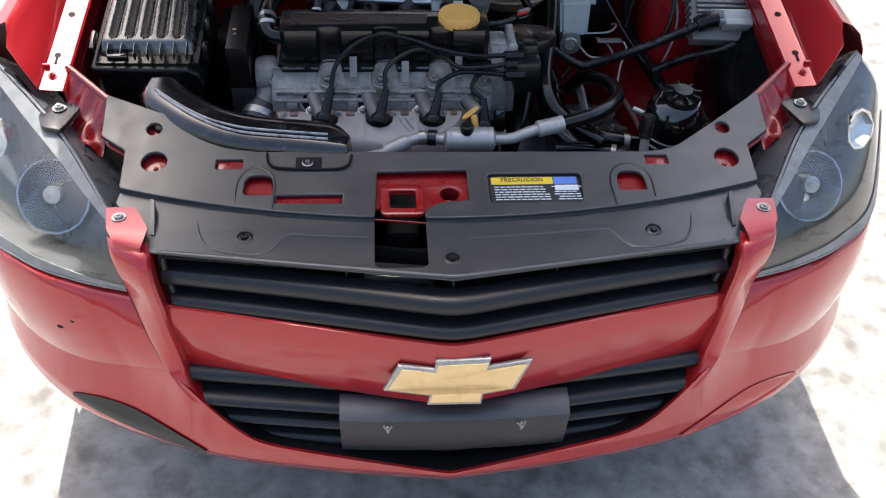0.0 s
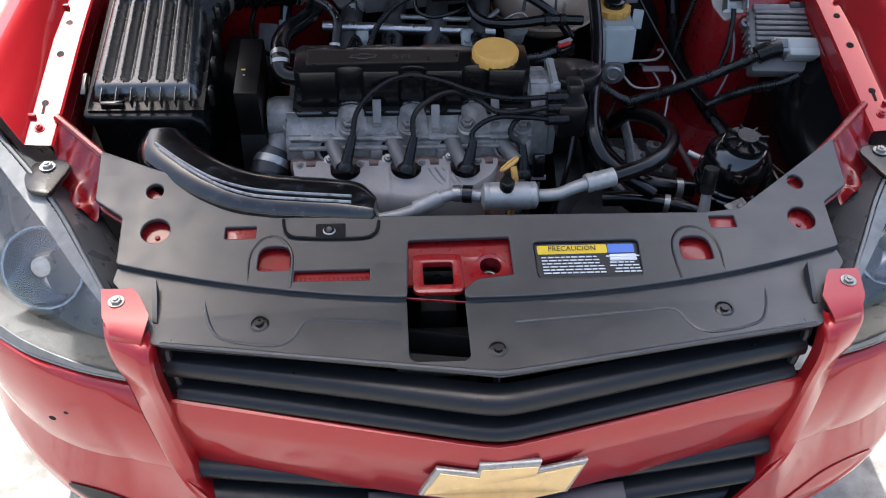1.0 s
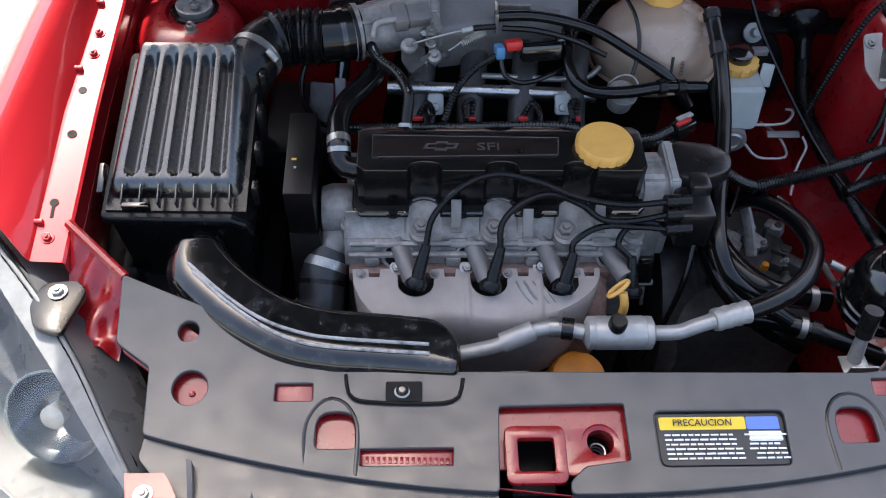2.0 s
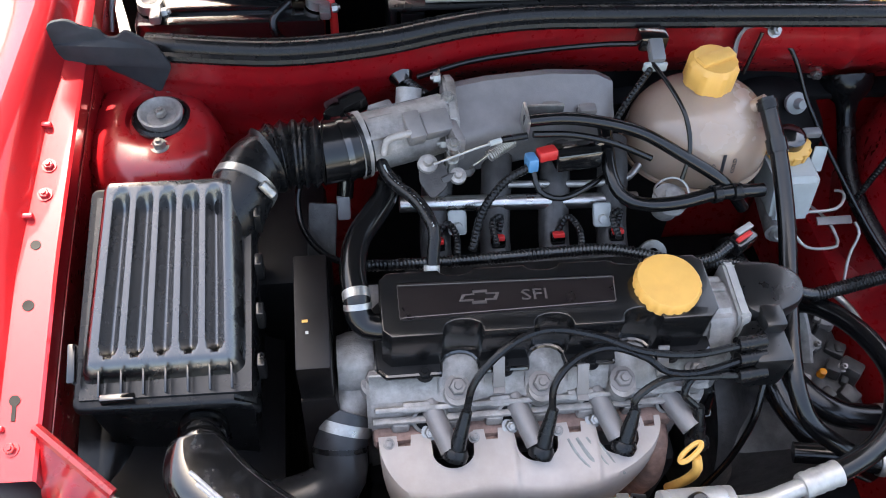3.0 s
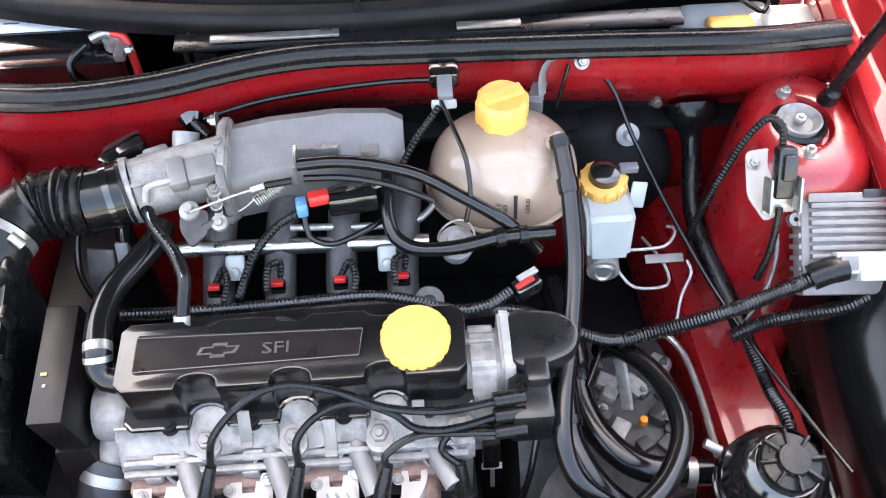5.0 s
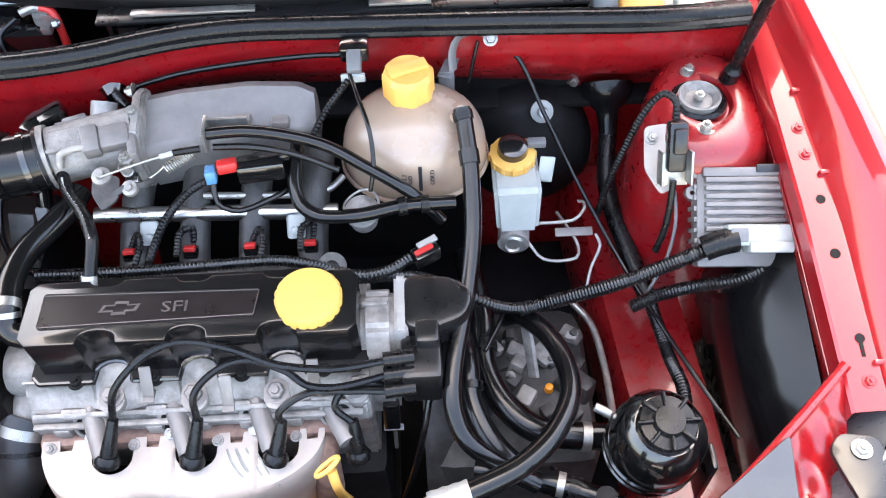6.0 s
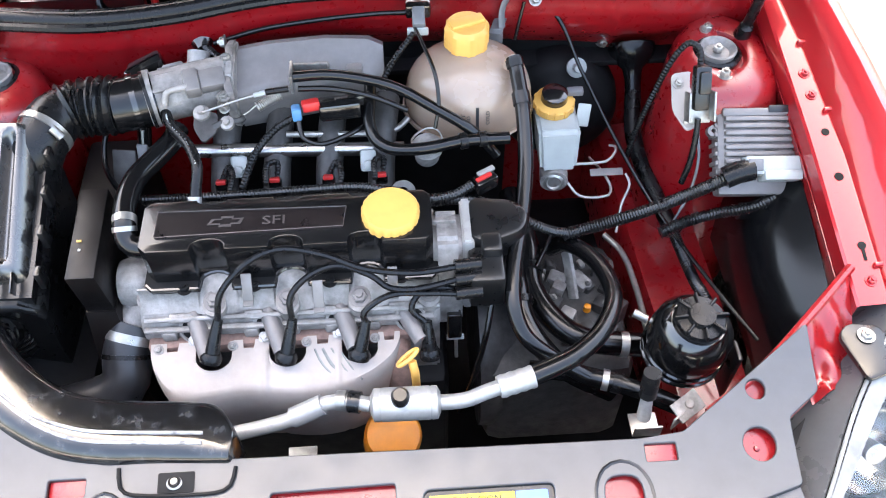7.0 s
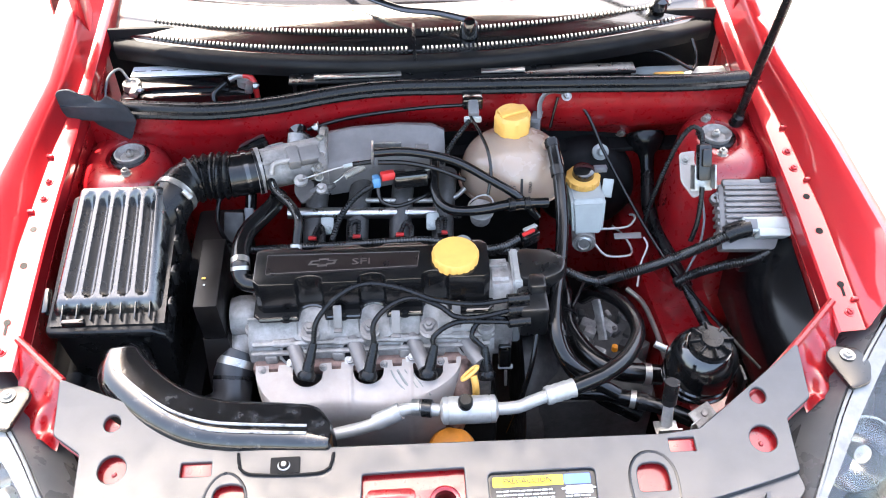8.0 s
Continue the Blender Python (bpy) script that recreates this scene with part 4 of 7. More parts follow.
# headlights
def lens(s, inset=0.0):
    def f(u, v):
        a, b = curve_at(TOP, u), curve_at(LOW, u)
        p = a.lerp(b, v)
        bulge = math.sin(math.pi * v) * (0.4 + 0.6 * math.sin(math.pi * min(1, u * 0.9 + 0.1))) * 0.03
        p += Vector((0.25 + 0.5 * u, -0.75 + 0.4 * u, 0.5)).normalized() * (bulge - inset)
        return (s * p.x, p.y, p.z)

    return f


def shell(s):
    """Deep housing that meets the lens along its rim."""

    def f(u, v):
        edge = min(1.0, min(u, 1 - u) / 0.05, min(v, 1 - v) / 0.10)
        return lens(s, 0.004 + 0.085 * edge**0.6)(u, v)

    return f


for s in (-1, 1):
    lamp_unit = part("headlight", thick(grid(bmesh.new(), shell(s), 32, 20), 0.003), HOUSING, car, "hazy clear headlight with a bright reflector")
    glass = part("lens", thick(grid(bmesh.new(), lens(s), 28, 14), 0.003), CLEAR, lamp_unit, "hazy scratched clear lens")
    glass.visible_shadow = False
    edge = [Vector(lens(s)(u, 0.0)) for u in np.linspace(0, 1, 16)]
    part("lens_edge", tube(bmesh.new(), edge, 0.0025, 8), HAZE, lamp_unit)
    edge = [Vector(lens(s)(u, 1.0)) for u in np.linspace(0, 1, 16)] 
    part("lens_edge", tube(bmesh.new(), edge, 0.0025, 8), HAZE, lamp_unit)
    rim_strip = thick(grid(bmesh.new(), lambda u, v: lens(s, -0.002)(u, 0.015 + 0.10 * v + 0.002 * math.sin(240 * u)), 120, 3), 0.0015)
    part("lens_rim", rim_strip, HAZE, lamp_unit, "hazy ribbed lens rim")
    hem = thick(grid(bmesh.new(), lambda u, v: lens(s, -0.002)(u, 0.985 - (0.05 + 0.03 * math.sin(3 * u)) * v), 60, 3), 0.0015)
    part("lens_hem", hem, HAZE, lamp_unit, "hazy lower lens edge")
    bowl = [(0.0, -0.030), (0.018, -0.027), (0.038, -0.012), (0.052, 0.012), (0.056, 0.024), (0.059, 0.024), (0.056, 0.01), (0.03, -0.036), (0.0, -0.042)]
    part("reflector", lathe(bmesh.new(), (s * 0.605, 0.955, 0.672), (s * 0.12, -0.8, 0.55), bowl, 18), REFLECT, lamp_unit)
    part("bulb_shade", lathe(bmesh.new(), (s * 0.605, 0.948, 0.68), (s * 0.12, -0.8, 0.55), [(0, 0), (0.012, 0.0), (0.014, 0.02), (0.0, 0.024)], 18), STEEL, lamp_unit)
    part("indicator_bowl", lathe(bmesh.new(), (s * 0.708, 1.045, 0.725), (s * 0.45, -0.8, 0.4), [(0.0, 0), (0.022, 0.002), (0.032, 0.02), (0.036, 0.02), (0.03, -0.01), (0.0, -0.012)], 9), CHROME, lamp_unit, smooth=False)
    part("bezel", tube(bmesh.new(), [Vector(lens(s, 0.03)(u, 0.12)) for u in np.linspace(0.15, 0.95, 10)], 0.012, 8, flat=0.35), GREY, lamp_unit)
    # dark sheet as the shade in the gap between lamp and cover, bracket, apron
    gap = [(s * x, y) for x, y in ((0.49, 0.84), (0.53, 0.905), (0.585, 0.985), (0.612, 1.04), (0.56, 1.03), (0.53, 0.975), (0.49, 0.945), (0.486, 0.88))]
    part("lamp_gap_shade", sheet([gap if s > 0 else gap[::-1]], lambda x, y: 0.70 + 0.2 * (y - 0.9), 0.004, 0.001), DARK, car)
    strip = [(s * 0.492, 0.85, 0.722), (s * 0.538, 0.915, 0.735), (s * 0.592, 0.995, 0.750), (s * 0.65, 1.07, 0.772), (s * 0.705, 1.13, 0.795)]
    part("lamp_seal", tube(bmesh.new(), strip, 0.008, 8, flat=0.7), RUBBER, car)

    def apron(u, v):
        p = Vector((0.530, 1.063, 0.776)).lerp(Vector((0.606, 1.128, 0.801)), u)
        q = Vector((0.536, 0.985, 0.732)).lerp(Vector((0.604, 1.014, 0.745)), u)
        r = p.lerp(q, v)
        return (s * r.x, r.y, r.z - 0.016 * math.sin(math.pi * v) * (0.4 + 0.6 * u) + 0.006 * math.sin(9 * u + 5 * v) * v + 0.003 * math.sin(17 * u - 9 * v))

    part("apron", thick(grid(bmesh.new(), apron, 20, 16), 0.0015), PAINT_IN, car)
    lip_pts = [(0.40, 0.972, 0.748), (0.465, 1.012, 0.763), (0.532, 1.066, 0.779), (0.606, 1.130, 0.802)][0 if s > 0 else 2 :]
    part("apron_lip", tube(bmesh.new(), [(s * x, y, z) for x, y, z in lip_pts], 0.006, 8), PAINT_IN, car)
    lug = [(s * x, y) for x, y in ((0.575, 1.05), (0.59, 1.065), (0.625, 1.06), (0.632, 1.03), (0.62, 1.0), (0.59, 0.99))]
    part("lamp_lug", sheet([rounded(lug if s > 0 else lug[::-1], 0.008)], 0.774, 0.008, 0.002), PLASTIC, car)
    part("bolt", bolt(bmesh.new(), (s * 0.605, 1.047, 0.775), (0, 0, 1), 0.0075, 0.006), STEEL, car)

# radiator and fan behind the front panel
fan = thing("radiator_fan", "black radiator fan shroud behind the front panel", "radiator fan")
part("radiator", box(bmesh.new(), (0, 0.89, 0.48), (0.72, 0.03, 0.40), 0.004), DARK, fan)
part("shroud", box(bmesh.new(), (0.10, 0.925, 0.48), (0.42, 0.03, 0.36), 0.01), PLASTIC, fan)
part("motor", lathe(bmesh.new(), (0.10, 0.94, 0.50), (0, 1, 0), [(0, 0), (0.05, 0), (0.048, 0.045), (0, 0.05)], 24), GLOSS, fan)
for k in range(6):
    a = k * math.pi / 3
    part("blade", box(bmesh.new(), (0.10 + 0.09 * math.cos(a), 0.952, 0.50 + 0.09 * math.sin(a)), (0.12, 0.004, 0.035), 0.001, rot(20, -math.degrees(a))), PLASTIC, fan)
for x, y in ((-0.077, 0.968), (0.335, 0.985)):
    b = box(bmesh.new(), (x, y, 0.70), (0.034, 0.03, 0.003), 0.001)
    box(b, (x, y - 0.014, 0.71), (0.034, 0.003, 0.022), 0.001)
    part("bracket", b, STEEL, fan)

# ---------- engine ----------
engine = thing("engine", "four-cylinder engine with black valve cover and grey cylinder head", "engine")


def prism(profile, x0, x1, bevel=0.004, n=1):
    """A (y, z) profile run from x0 to x1."""
    b = loft(bmesh.new(), [[(x0 + (x1 - x0) * i / n, y, z) for y, z in profile] for i in range(n + 1)])
    if bevel:
        bmesh.ops.recalc_face_normals(b, faces=b.faces)
        bmesh.ops.bevel(b, geom=[e for e in b.edges if len(e.link_faces) == 2 and e.calc_face_angle(0) > 0.5], offset=bevel, segments=2, affect="EDGES")
    return b


WELLS = (-0.183, -0.088, 0.008)
head = part("cylinder_head", prism([(1.31, 0.56), (1.31, 0.75), (1.185, 0.756), (1.158, 0.742), (1.145, 0.722), (1.143, 0.70), (1.16, 0.685), (1.16, 0.56)], -0.285, 0.098, 0.004), ALU, engine, "stained grey cast aluminium cylinder head")


def well(x):
    """How deep the cover's scallop runs in at x, from 0 to 1."""
    return max([0.0] + [math.sqrt(1 - ((x - w) / 0.0245) ** 2) ** 0.7 for w in WELLS if abs(x - w) < 0.0245])


def head_face(u, v):
    # a swell below each scallop, hollows between them
    x = -0.282 + 0.378 * u
    k = sum(math.exp(-(((x - w) / 0.024) ** 2)) for w in WELLS)
    top = 1.1735 + 0.024 * well(x)
    low = 1.1575 - 0.0085 * k
    ease = v ** (1.5 - 0.95 * min(1, k))
    return (x, top + (low - top) * ease + 0.004 * math.sin(math.pi * v) * (1 - min(1, k)), 0.7725 - 0.031 * v)


part("head_face", thick(grid(bmesh.new(), head_face, 190, 12), 0.002), ALU, head)
for x, w in ((-0.232, 0.03), (-0.14, 0.024), (-0.05, 0.03), (0.045, 0.028)):
    part("casting_pad", box(bmesh.new(), (x, 1.151, 0.739), (w, 0.012, 0.008), 0.003, rot(30)), ALU, head)
part("casting_step", box(bmesh.new(), (-0.09, 1.1505, 0.7375), (0.375, 0.006, 0.012), 0.002, rot(30)), ALU, head)
for x, y, z in ((-0.276, 1.186, 0.747), (-0.187, 1.163, 0.757), (-0.095, 1.160, 0.757), (-0.004, 1.158, 0.757), (0.084, 1.163, 0.752)):
    bm = lathe(bmesh.new(), (x, y, z - 0.022), (0, -0.3, 1), [(0, 0), (0.016, 0), (0.0145, 0.021), (0, 0.022)], 20)
    part("boss", bm, ALU, head)
    part("bolt", bolt(bmesh.new(), (x, y - 0.001, z), (0, -0.3, 1), 0.0098, 0.009), ALU_GREY, head)
part("ledge", box(bmesh.new(), (-0.095, 1.142, 0.727), (0.37, 0.008, 0.006), 0.002), ALU, head)
for i in range(7):
    x = -0.25 + i * 0.052
    part("boss", box(bmesh.new(), (x, 1.142, 0.716), (0.02, 0.012, 0.018), 0.004), ALU, head)
part("front_cap", lathe(bmesh.new(), (-0.315, 1.215, 0.735), (1, 0, 0), [(0, 0), (0.03, 0), (0.034, 0.012), (0.034, 0.03), (0.03, 0.04), (0, 0.04)], 28), ALU, engine)
part("block", box(bmesh.new(), (-0.09, 1.24, 0.43), (0.40, 0.22, 0.28), 0.02), DARK, engine)
part("sump", box(bmesh.new(), (-0.09, 1.24, 0.27), (0.34, 0.2, 0.08), 0.02), DARK, engine)


def cover_loop(grow, front, cut):
    """Outline of the valve cover, its front edge drawn in round the plug wells."""
    x0, x1, y1 = -0.262 - grow, 0.088 + grow, 1.258 + grow
    pts = [(x1, front), (x1, y1), (x0, y1), (x0, front)]
    edge = []
    for w in WELLS:
        for k in range(9):
            a = math.pi * k / 8
            edge.append((w - 0.023 * math.cos(a), front + cut * math.sin(a) ** 0.7))
    return rounded([(x0, y1), (x0, front)], 0, 1)[0:0] + [(x0 + 0.008, y1), (x0, y1 - 0.008), (x0, front + 0.008), (x0 + 0.008, front)] + edge + [(x1 - 0.008, front), (x1, front + 0.008), (x1, y1 - 0.008), (x1 - 0.008, y1)] + [(w + 0.02 * math.cos(math.pi * k / 8), y1 - cut * 0.45 * math.sin(math.pi * k / 8)) for w in WELLS[::-1] for k in range(9)]


valve_cover = part("valve_cover", sheet([cover_loop(0.002, 1.184, 0.016)], 0.838, 0.07, 0.002), COVER, engine, "satin black valve cover")
part("cover_flange", sheet([cover_loop(0.008, 1.174, 0.026)], 0.776, 0.012, 0.003), DARK, valve_cover)
bead = [(x, y, 0.7725) for x, y in cover_loop(0.008, 1.172, 0.026) if y < 1.22]
part("flange_bead", tube(bmesh.new(), straight(bead, 0.003), 0.0034, 8, step=0.02), GLOSS, valve_cover)
PLATE = shader("name_plate", (0.010, 0.007, 0.007), 0.3, 0.0, 0.1, 60.0)
ETCH = shader("faint_print", (0.10, 0.085, 0.08), 0.4, 0.3, 0.1, 80.0)
part("name_plate", sheet([rounded([(-0.247, 1.201), (-0.018, 1.205), (-0.014, 1.240), (-0.247, 1.246)], 0.003, 2)], 0.8396, 0.002), PLATE, valve_cover)
part("plate_line", tube(bmesh.new(), straight([(-0.247, 1.243, 0.840), (-0.247, 1.203, 0.840), (-0.018, 1.207, 0.840), (-0.014, 1.238, 0.840), (-0.247, 1.243, 0.840)]), 0.0006, 4, step=0.05), ETCH, valve_cover)
cross = [(-0.022, -0.005), (-0.018, 0.004), (-0.006, 0.004), (-0.006, 0.008), (0.009, 0.008), (0.009, 0.004), (0.022, 0.004), (0.018, -0.005), (0.007, -0.005), (0.007, -0.009), (-0.008, -0.009), (-0.008, -0.005)]
inner = [(x * 0.82, y * 0.6) for x, y in cross]
part("plate_mark", sheet([[(x - 0.162, y + 1.223) for x, y in cross], [(x - 0.162, y + 1.223) for x, y in inner]], 0.8408, 0.0008), ETCH, valve_cover)
words("SFI", -0.118, 1.2155, 0.8402, 0.019, ETCH, valve_cover, Matrix.Diagonal((1.35, 1, 1, 1)))
for x, y in ((-0.222, 1.172), (-0.135, 1.172), (-0.04, 1.172), (0.05, 1.173)):
    part("bolt", bolt(bmesh.new(), (x, y, 0.772), (0, 0, 1), 0.0065, 0.007), DARK, valve_cover)
filler = part("filler_neck", lathe(bmesh.new(), (0.041, 1.221, 0.80), (0, 0, 1), [(0, 0), (0.032, 0), (0.03, 0.036), (0, 0.036)], 24), GLOSS, valve_cover)
bm = bmesh.new()
rings = []
for r, z in ((0.030, 0.832), (0.0355, 0.834), (0.0365, 0.848), (0.0335, 0.8525), (0.0, 0.853)):
    rings.append([(0.041 + (max(r, 1e-4) - (0.0016 if r > 0.034 and (i % 4) < 1 else 0)) * math.cos(2 * math.pi * i / 80), 1.221 + (max(r, 1e-4) - (0.0016 if r > 0.034 and (i % 4) < 1 else 0)) * math.sin(2 * math.pi * i / 80), z) for i in range(80)])
part("oil_cap", loft(bm, rings), YELLOW, valve_cover, "yellow plastic oil filler cap with a notched edge")

# heat shield with the plug bays
PLUGS = (-0.198, -0.104, -0.012, 0.078)


def shield_front(x):
    """The fold between the shield's top and its skirt."""
    y = 1.068 + 0.003 * math.cos(40 * x)
    left, right = (-0.222 - x) / 0.053, (x + 0.045) / 0.09
    if left > 0:
        y += 0.062 * (1 - math.sqrt(max(0, 1 - min(1, left) ** 2)))
    if right > 0:
        y += 0.068 * (1 - math.sqrt(max(0, 1 - min(1, right) ** 2)))
    return y


def shield(u, v):
    x = -0.275 + 0.319 * u
    cut = 0.0
    for p in PLUGS[:3]:
        d = abs(x - p - 0.004)
        if d < 0.0235:
            cut = max(cut, 0.020 + 0.020 * math.sqrt(1 - (d / 0.0235) ** 2))
    for p in (-0.247, -0.150, -0.056, 0.030):
        if abs(x - p) < 0.007:
            cut = max(cut, 0.012)
    back, front = 1.133 - cut, shield_front(x)
    rib = 0.003 * math.exp(-((x + 0.128) / 0.004) ** 2) + 0.003 * math.exp(-((x + 0.036) / 0.004) ** 2)
    if v <= 0.6:
        w = v / 0.6
        y = back + (min(front, back - 0.002) - back) * w
        far = (1.133 - y) / 0.065
        return (x, y, 0.709 - 0.007 * far - 0.010 * max(0, far) ** 3 + rib * (w > 0.3))
    w = (v - 0.6) / 0.4
    front = min(front, back - 0.002)
    far = (1.133 - front) / 0.065
    return (x * (1 - 0.04 * w * w), front - 0.010 * math.sin(min(1, w * 2) * math.pi / 2) + 0.02 * w * w, 0.709 - 0.007 * far - 0.010 * max(0, far) ** 3 - 0.15 * w**1.4 + rib)


hs = part("heat_shield", thick(grid(bmesh.new(), shield, 240, 22), 0.0012), SHIELD, engine, "pale pinkish-grey pressed steel heat shield")
for x in (-0.264, -0.170, -0.076, 0.012):
    part("bolt", bolt(bmesh.new(), (x, 1.124, 0.7095), (0, -0.4, 1), 0.0045, 0.005), ALU, hs)
DRIP = shader("dried_coolant_streak", (0.24, 0.25, 0.235), 0.6, 0.1, 0.3, 90.0)
for dx, r in ((0.0, 0.0022), (0.010, 0.0028), (0.021, 0.002), (0.030, 0.0016)):
    part("drip", tube(bmesh.new(), [(-0.066 + dx, 1.114, 0.7062), (-0.060 + dx * 1.1, 1.10, 0.7040), (-0.050 + dx * 1.05, 1.086, 0.6995), (-0.036 + dx, 1.074, 0.692)], r, 6, flat=0.5), DRIP, hs)
manifold = part("exhaust_manifold", box(bmesh.new(), (-0.11, 1.138, 0.697), (0.34, 0.022, 0.022), 0.006), RUST, engine)
for x in (-0.24, -0.15, -0.055, 0.04):
    part("runner", tube(bmesh.new(), [(x, 1.15, 0.69), (x, 1.115, 0.675), (x, 1.10, 0.62), (x * 0.7, 1.11, 0.54)], 0.018, 10), RUST, manifold)
    part("nut", bolt(bmesh.new(), (x + 0.022, 1.134, 0.710), (0, -0.5, 0.9), 0.0065, 0.010), STEEL, manifold)

# ignition: sleeves, boots, wires, coil
for i, p in enumerate(PLUGS):
    port = part("plug_port", lathe(bmesh.new(), (p - 0.019, 1.1455, 0.722), (0, -1, 0.45), [(0.0, 0.0), (0.0165, 0.0), (0.0165, 0.0025), (0.0, 0.0026)], 24), DARK, engine)
    part("port_rim", lathe(bmesh.new(), (p - 0.019, 1.1455, 0.722), (0, -1, 0.45), [(0.0165, 0.0), (0.021, 0.0), (0.0205, 0.004), (0.0170, 0.004), (0.0165, 0.0)], 24), ALU, port)
    tip = Vector((p, 1.098, 0.722))
    if i != 3:
        part("plug_sleeve", tube(bmesh.new(), [(p - 0.020, 1.160, 0.733), tip + Vector((0, 0.008, -0.004))], 0.0118, 16), ALU_GREY, engine)
    else:
        part("plug_sleeve", tube(bmesh.new(), [(p - 0.03, 1.16, 0.725), tip + Vector((-0.004, 0.012, -0.004))], 0.0125, 16), ALU_GREY, engine)
WIRES = (
    [(-0.198, 1.096, 0.718), (-0.194, 1.125, 0.752), (-0.172, 1.150, 0.79), (-0.135, 1.173, 0.82), (-0.095, 1.183, 0.83), (-0.044, 1.175, 0.825), (0.006, 1.158, 0.815), (0.064, 1.155, 0.805), (0.124, 1.165, 0.80)],
    [(-0.104, 1.092, 0.716), (-0.101, 1.12, 0.752), (-0.087, 1.143, 0.785), (-0.062, 1.163, 0.80), (-0.027, 1.168, 0.81), (0.013, 1.158, 0.80), (0.035, 1.145, 0.79), (0.069, 1.141, 0.79), (0.124, 1.153, 0.79)],
    [(-0.012, 1.090, 0.716), (-0.010, 1.115, 0.748), (0.002, 1.128, 0.765), (0.035, 1.141, 0.78), (0.082, 1.141, 0.78), (0.124, 1.141, 0.775)],
    [(0.078, 1.095, 0.70), (0.068, 1.118, 0.735), (0.061, 1.134, 0.755), (0.072, 1.147, 0.772), (0.095, 1.150, 0.778), (0.124, 1.15, 0.77)],
)
for pts in WIRES:
    pts[0] = (pts[0][0] + 0.004, pts[0][1] + 0.006, pts[0][2])
    pts[1] = (pts[1][0] + 0.012, pts[1][1] + 0.004, pts[1][2])
    lead = part("ignition_lead", tube(bmesh.new(), pts, 0.0042, 8, step=0.006), RUBBER, engine)
    a, b = Vector(pts[0]), Vector(pts[1])
    bm = tube(bmesh.new(), [a.lerp(b, -0.05), a.lerp(b, 0.5), a.lerp(b, 1.15)], 0.0105, 14, taper=0.006)
    lathe(bm, a - (b - a).normalized() * 0.006, (b - a), [(0, 0), (0.0135, 0.001), (0.0145, 0.008), (0.011, 0.014), (0, 0.015)], 18)
    part("boot", bm, RUBBER, lead)
for x, y, z in ((-0.143, 1.166, 0.778), (-0.054, 1.15, 0.778), (0.039, 1.165, 0.778)):
    bm = box(bmesh.new(), (x, y, z), (0.013, 0.003, 0.036), 0.001, rot(-35))
    box(bm, (x, y - 0.010, z - 0.016), (0.013, 0.016, 0.003), 0.001)
    part("lead_clip", bm, ALU_GREY, engine)
carrier = part("cam_carrier_end", prism([(1.265, 0.66), (1.265, 0.79), (1.25, 0.803), (1.205, 0.803), (1.19, 0.79), (1.178, 0.74), (1.17, 0.66)], 0.092, 0.130, 0.006), ALU, engine)
part("web", box(bmesh.new(), (0.108, 1.235, 0.803), (0.03, 0.006, 0.008), 0.002), ALU, carrier)
part("carrier_flange", prism([(1.275, 0.67), (1.275, 0.80), (1.268, 0.807), (1.20, 0.803), (1.192, 0.79), (1.188, 0.67)], 0.130, 0.145, 0.003), SILVER, carrier)
coil = thing("ignition_coil", "black plastic ignition coil pack with four lead sockets", "ignition coil")
part("coil_cap", sheet([rounded([(0.146, 1.268), (0.195, 1.262), (0.214, 1.245), (0.206, 1.218), (0.172, 1.205), (0.146, 1.206)], 0.012)], 0.806, 0.045, 0.006), PLASTIC, coil)
part("coil_body", box(bmesh.new(), (0.158, 1.172, 0.765), (0.045, 0.055, 0.06), 0.006), PLASTIC, coil)
part("coil_post", box(bmesh.new(), (0.166, 1.195, 0.785), (0.026, 0.03, 0.05), 0.005), PLASTIC, coil)
for y, z in ((1.166, 0.799), (1.153, 0.789), (1.141, 0.775), (1.15, 0.768)):
    part("socket", tube(bmesh.new(), [(0.117, y, z), (0.150, y + 0.004, z - 0.002)], 0.0085, 14), RUBBER, coil)
part("mount", box(bmesh.new(), (0.165, 1.235, 0.72), (0.05, 0.06, 0.12), 0.008), DARK, coil)

# timing belt cover
belt = thing("timing_belt_cover", "black plastic timing belt cover at the engine's end", "engine cover")
bm = loft(bmesh.new(), [[(x0, y0, z), (x1, y0, z), (x1, y1, z), (x0, y1, z)] for x0, x1, y0, y1, z in ((-0.352, -0.30, 1.11, 1.34, 0.46), (-0.352, -0.302, 1.125, 1.34, 0.64), (-0.356, -0.318, 1.170, 1.305, 0.735))])
part("lower_cover", bm, DULL, belt)
bm = box(bmesh.new(), (-0.338, 1.236, 0.78), (0.036, 0.134, 0.085), 0.0022, rot(6))
part("upper_cover", bm, DULL, belt)
part("paint_mark", box(bmesh.new(), (-0.345, 1.218, 0.8225), (0.006, 0.003, 0.001), 0, rot(6)), YELLOW, belt)
part("paint_mark", box(bmesh.new(), (-0.343, 1.205, 0.821), (0.003, 0.003, 0.001), 0, rot(6)), WHITE, belt)
part("edge_strip", box(bmesh.new(), (-0.338, 1.169, 0.805), (0.032, 0.004, 0.014), 0.001), GREY, belt)

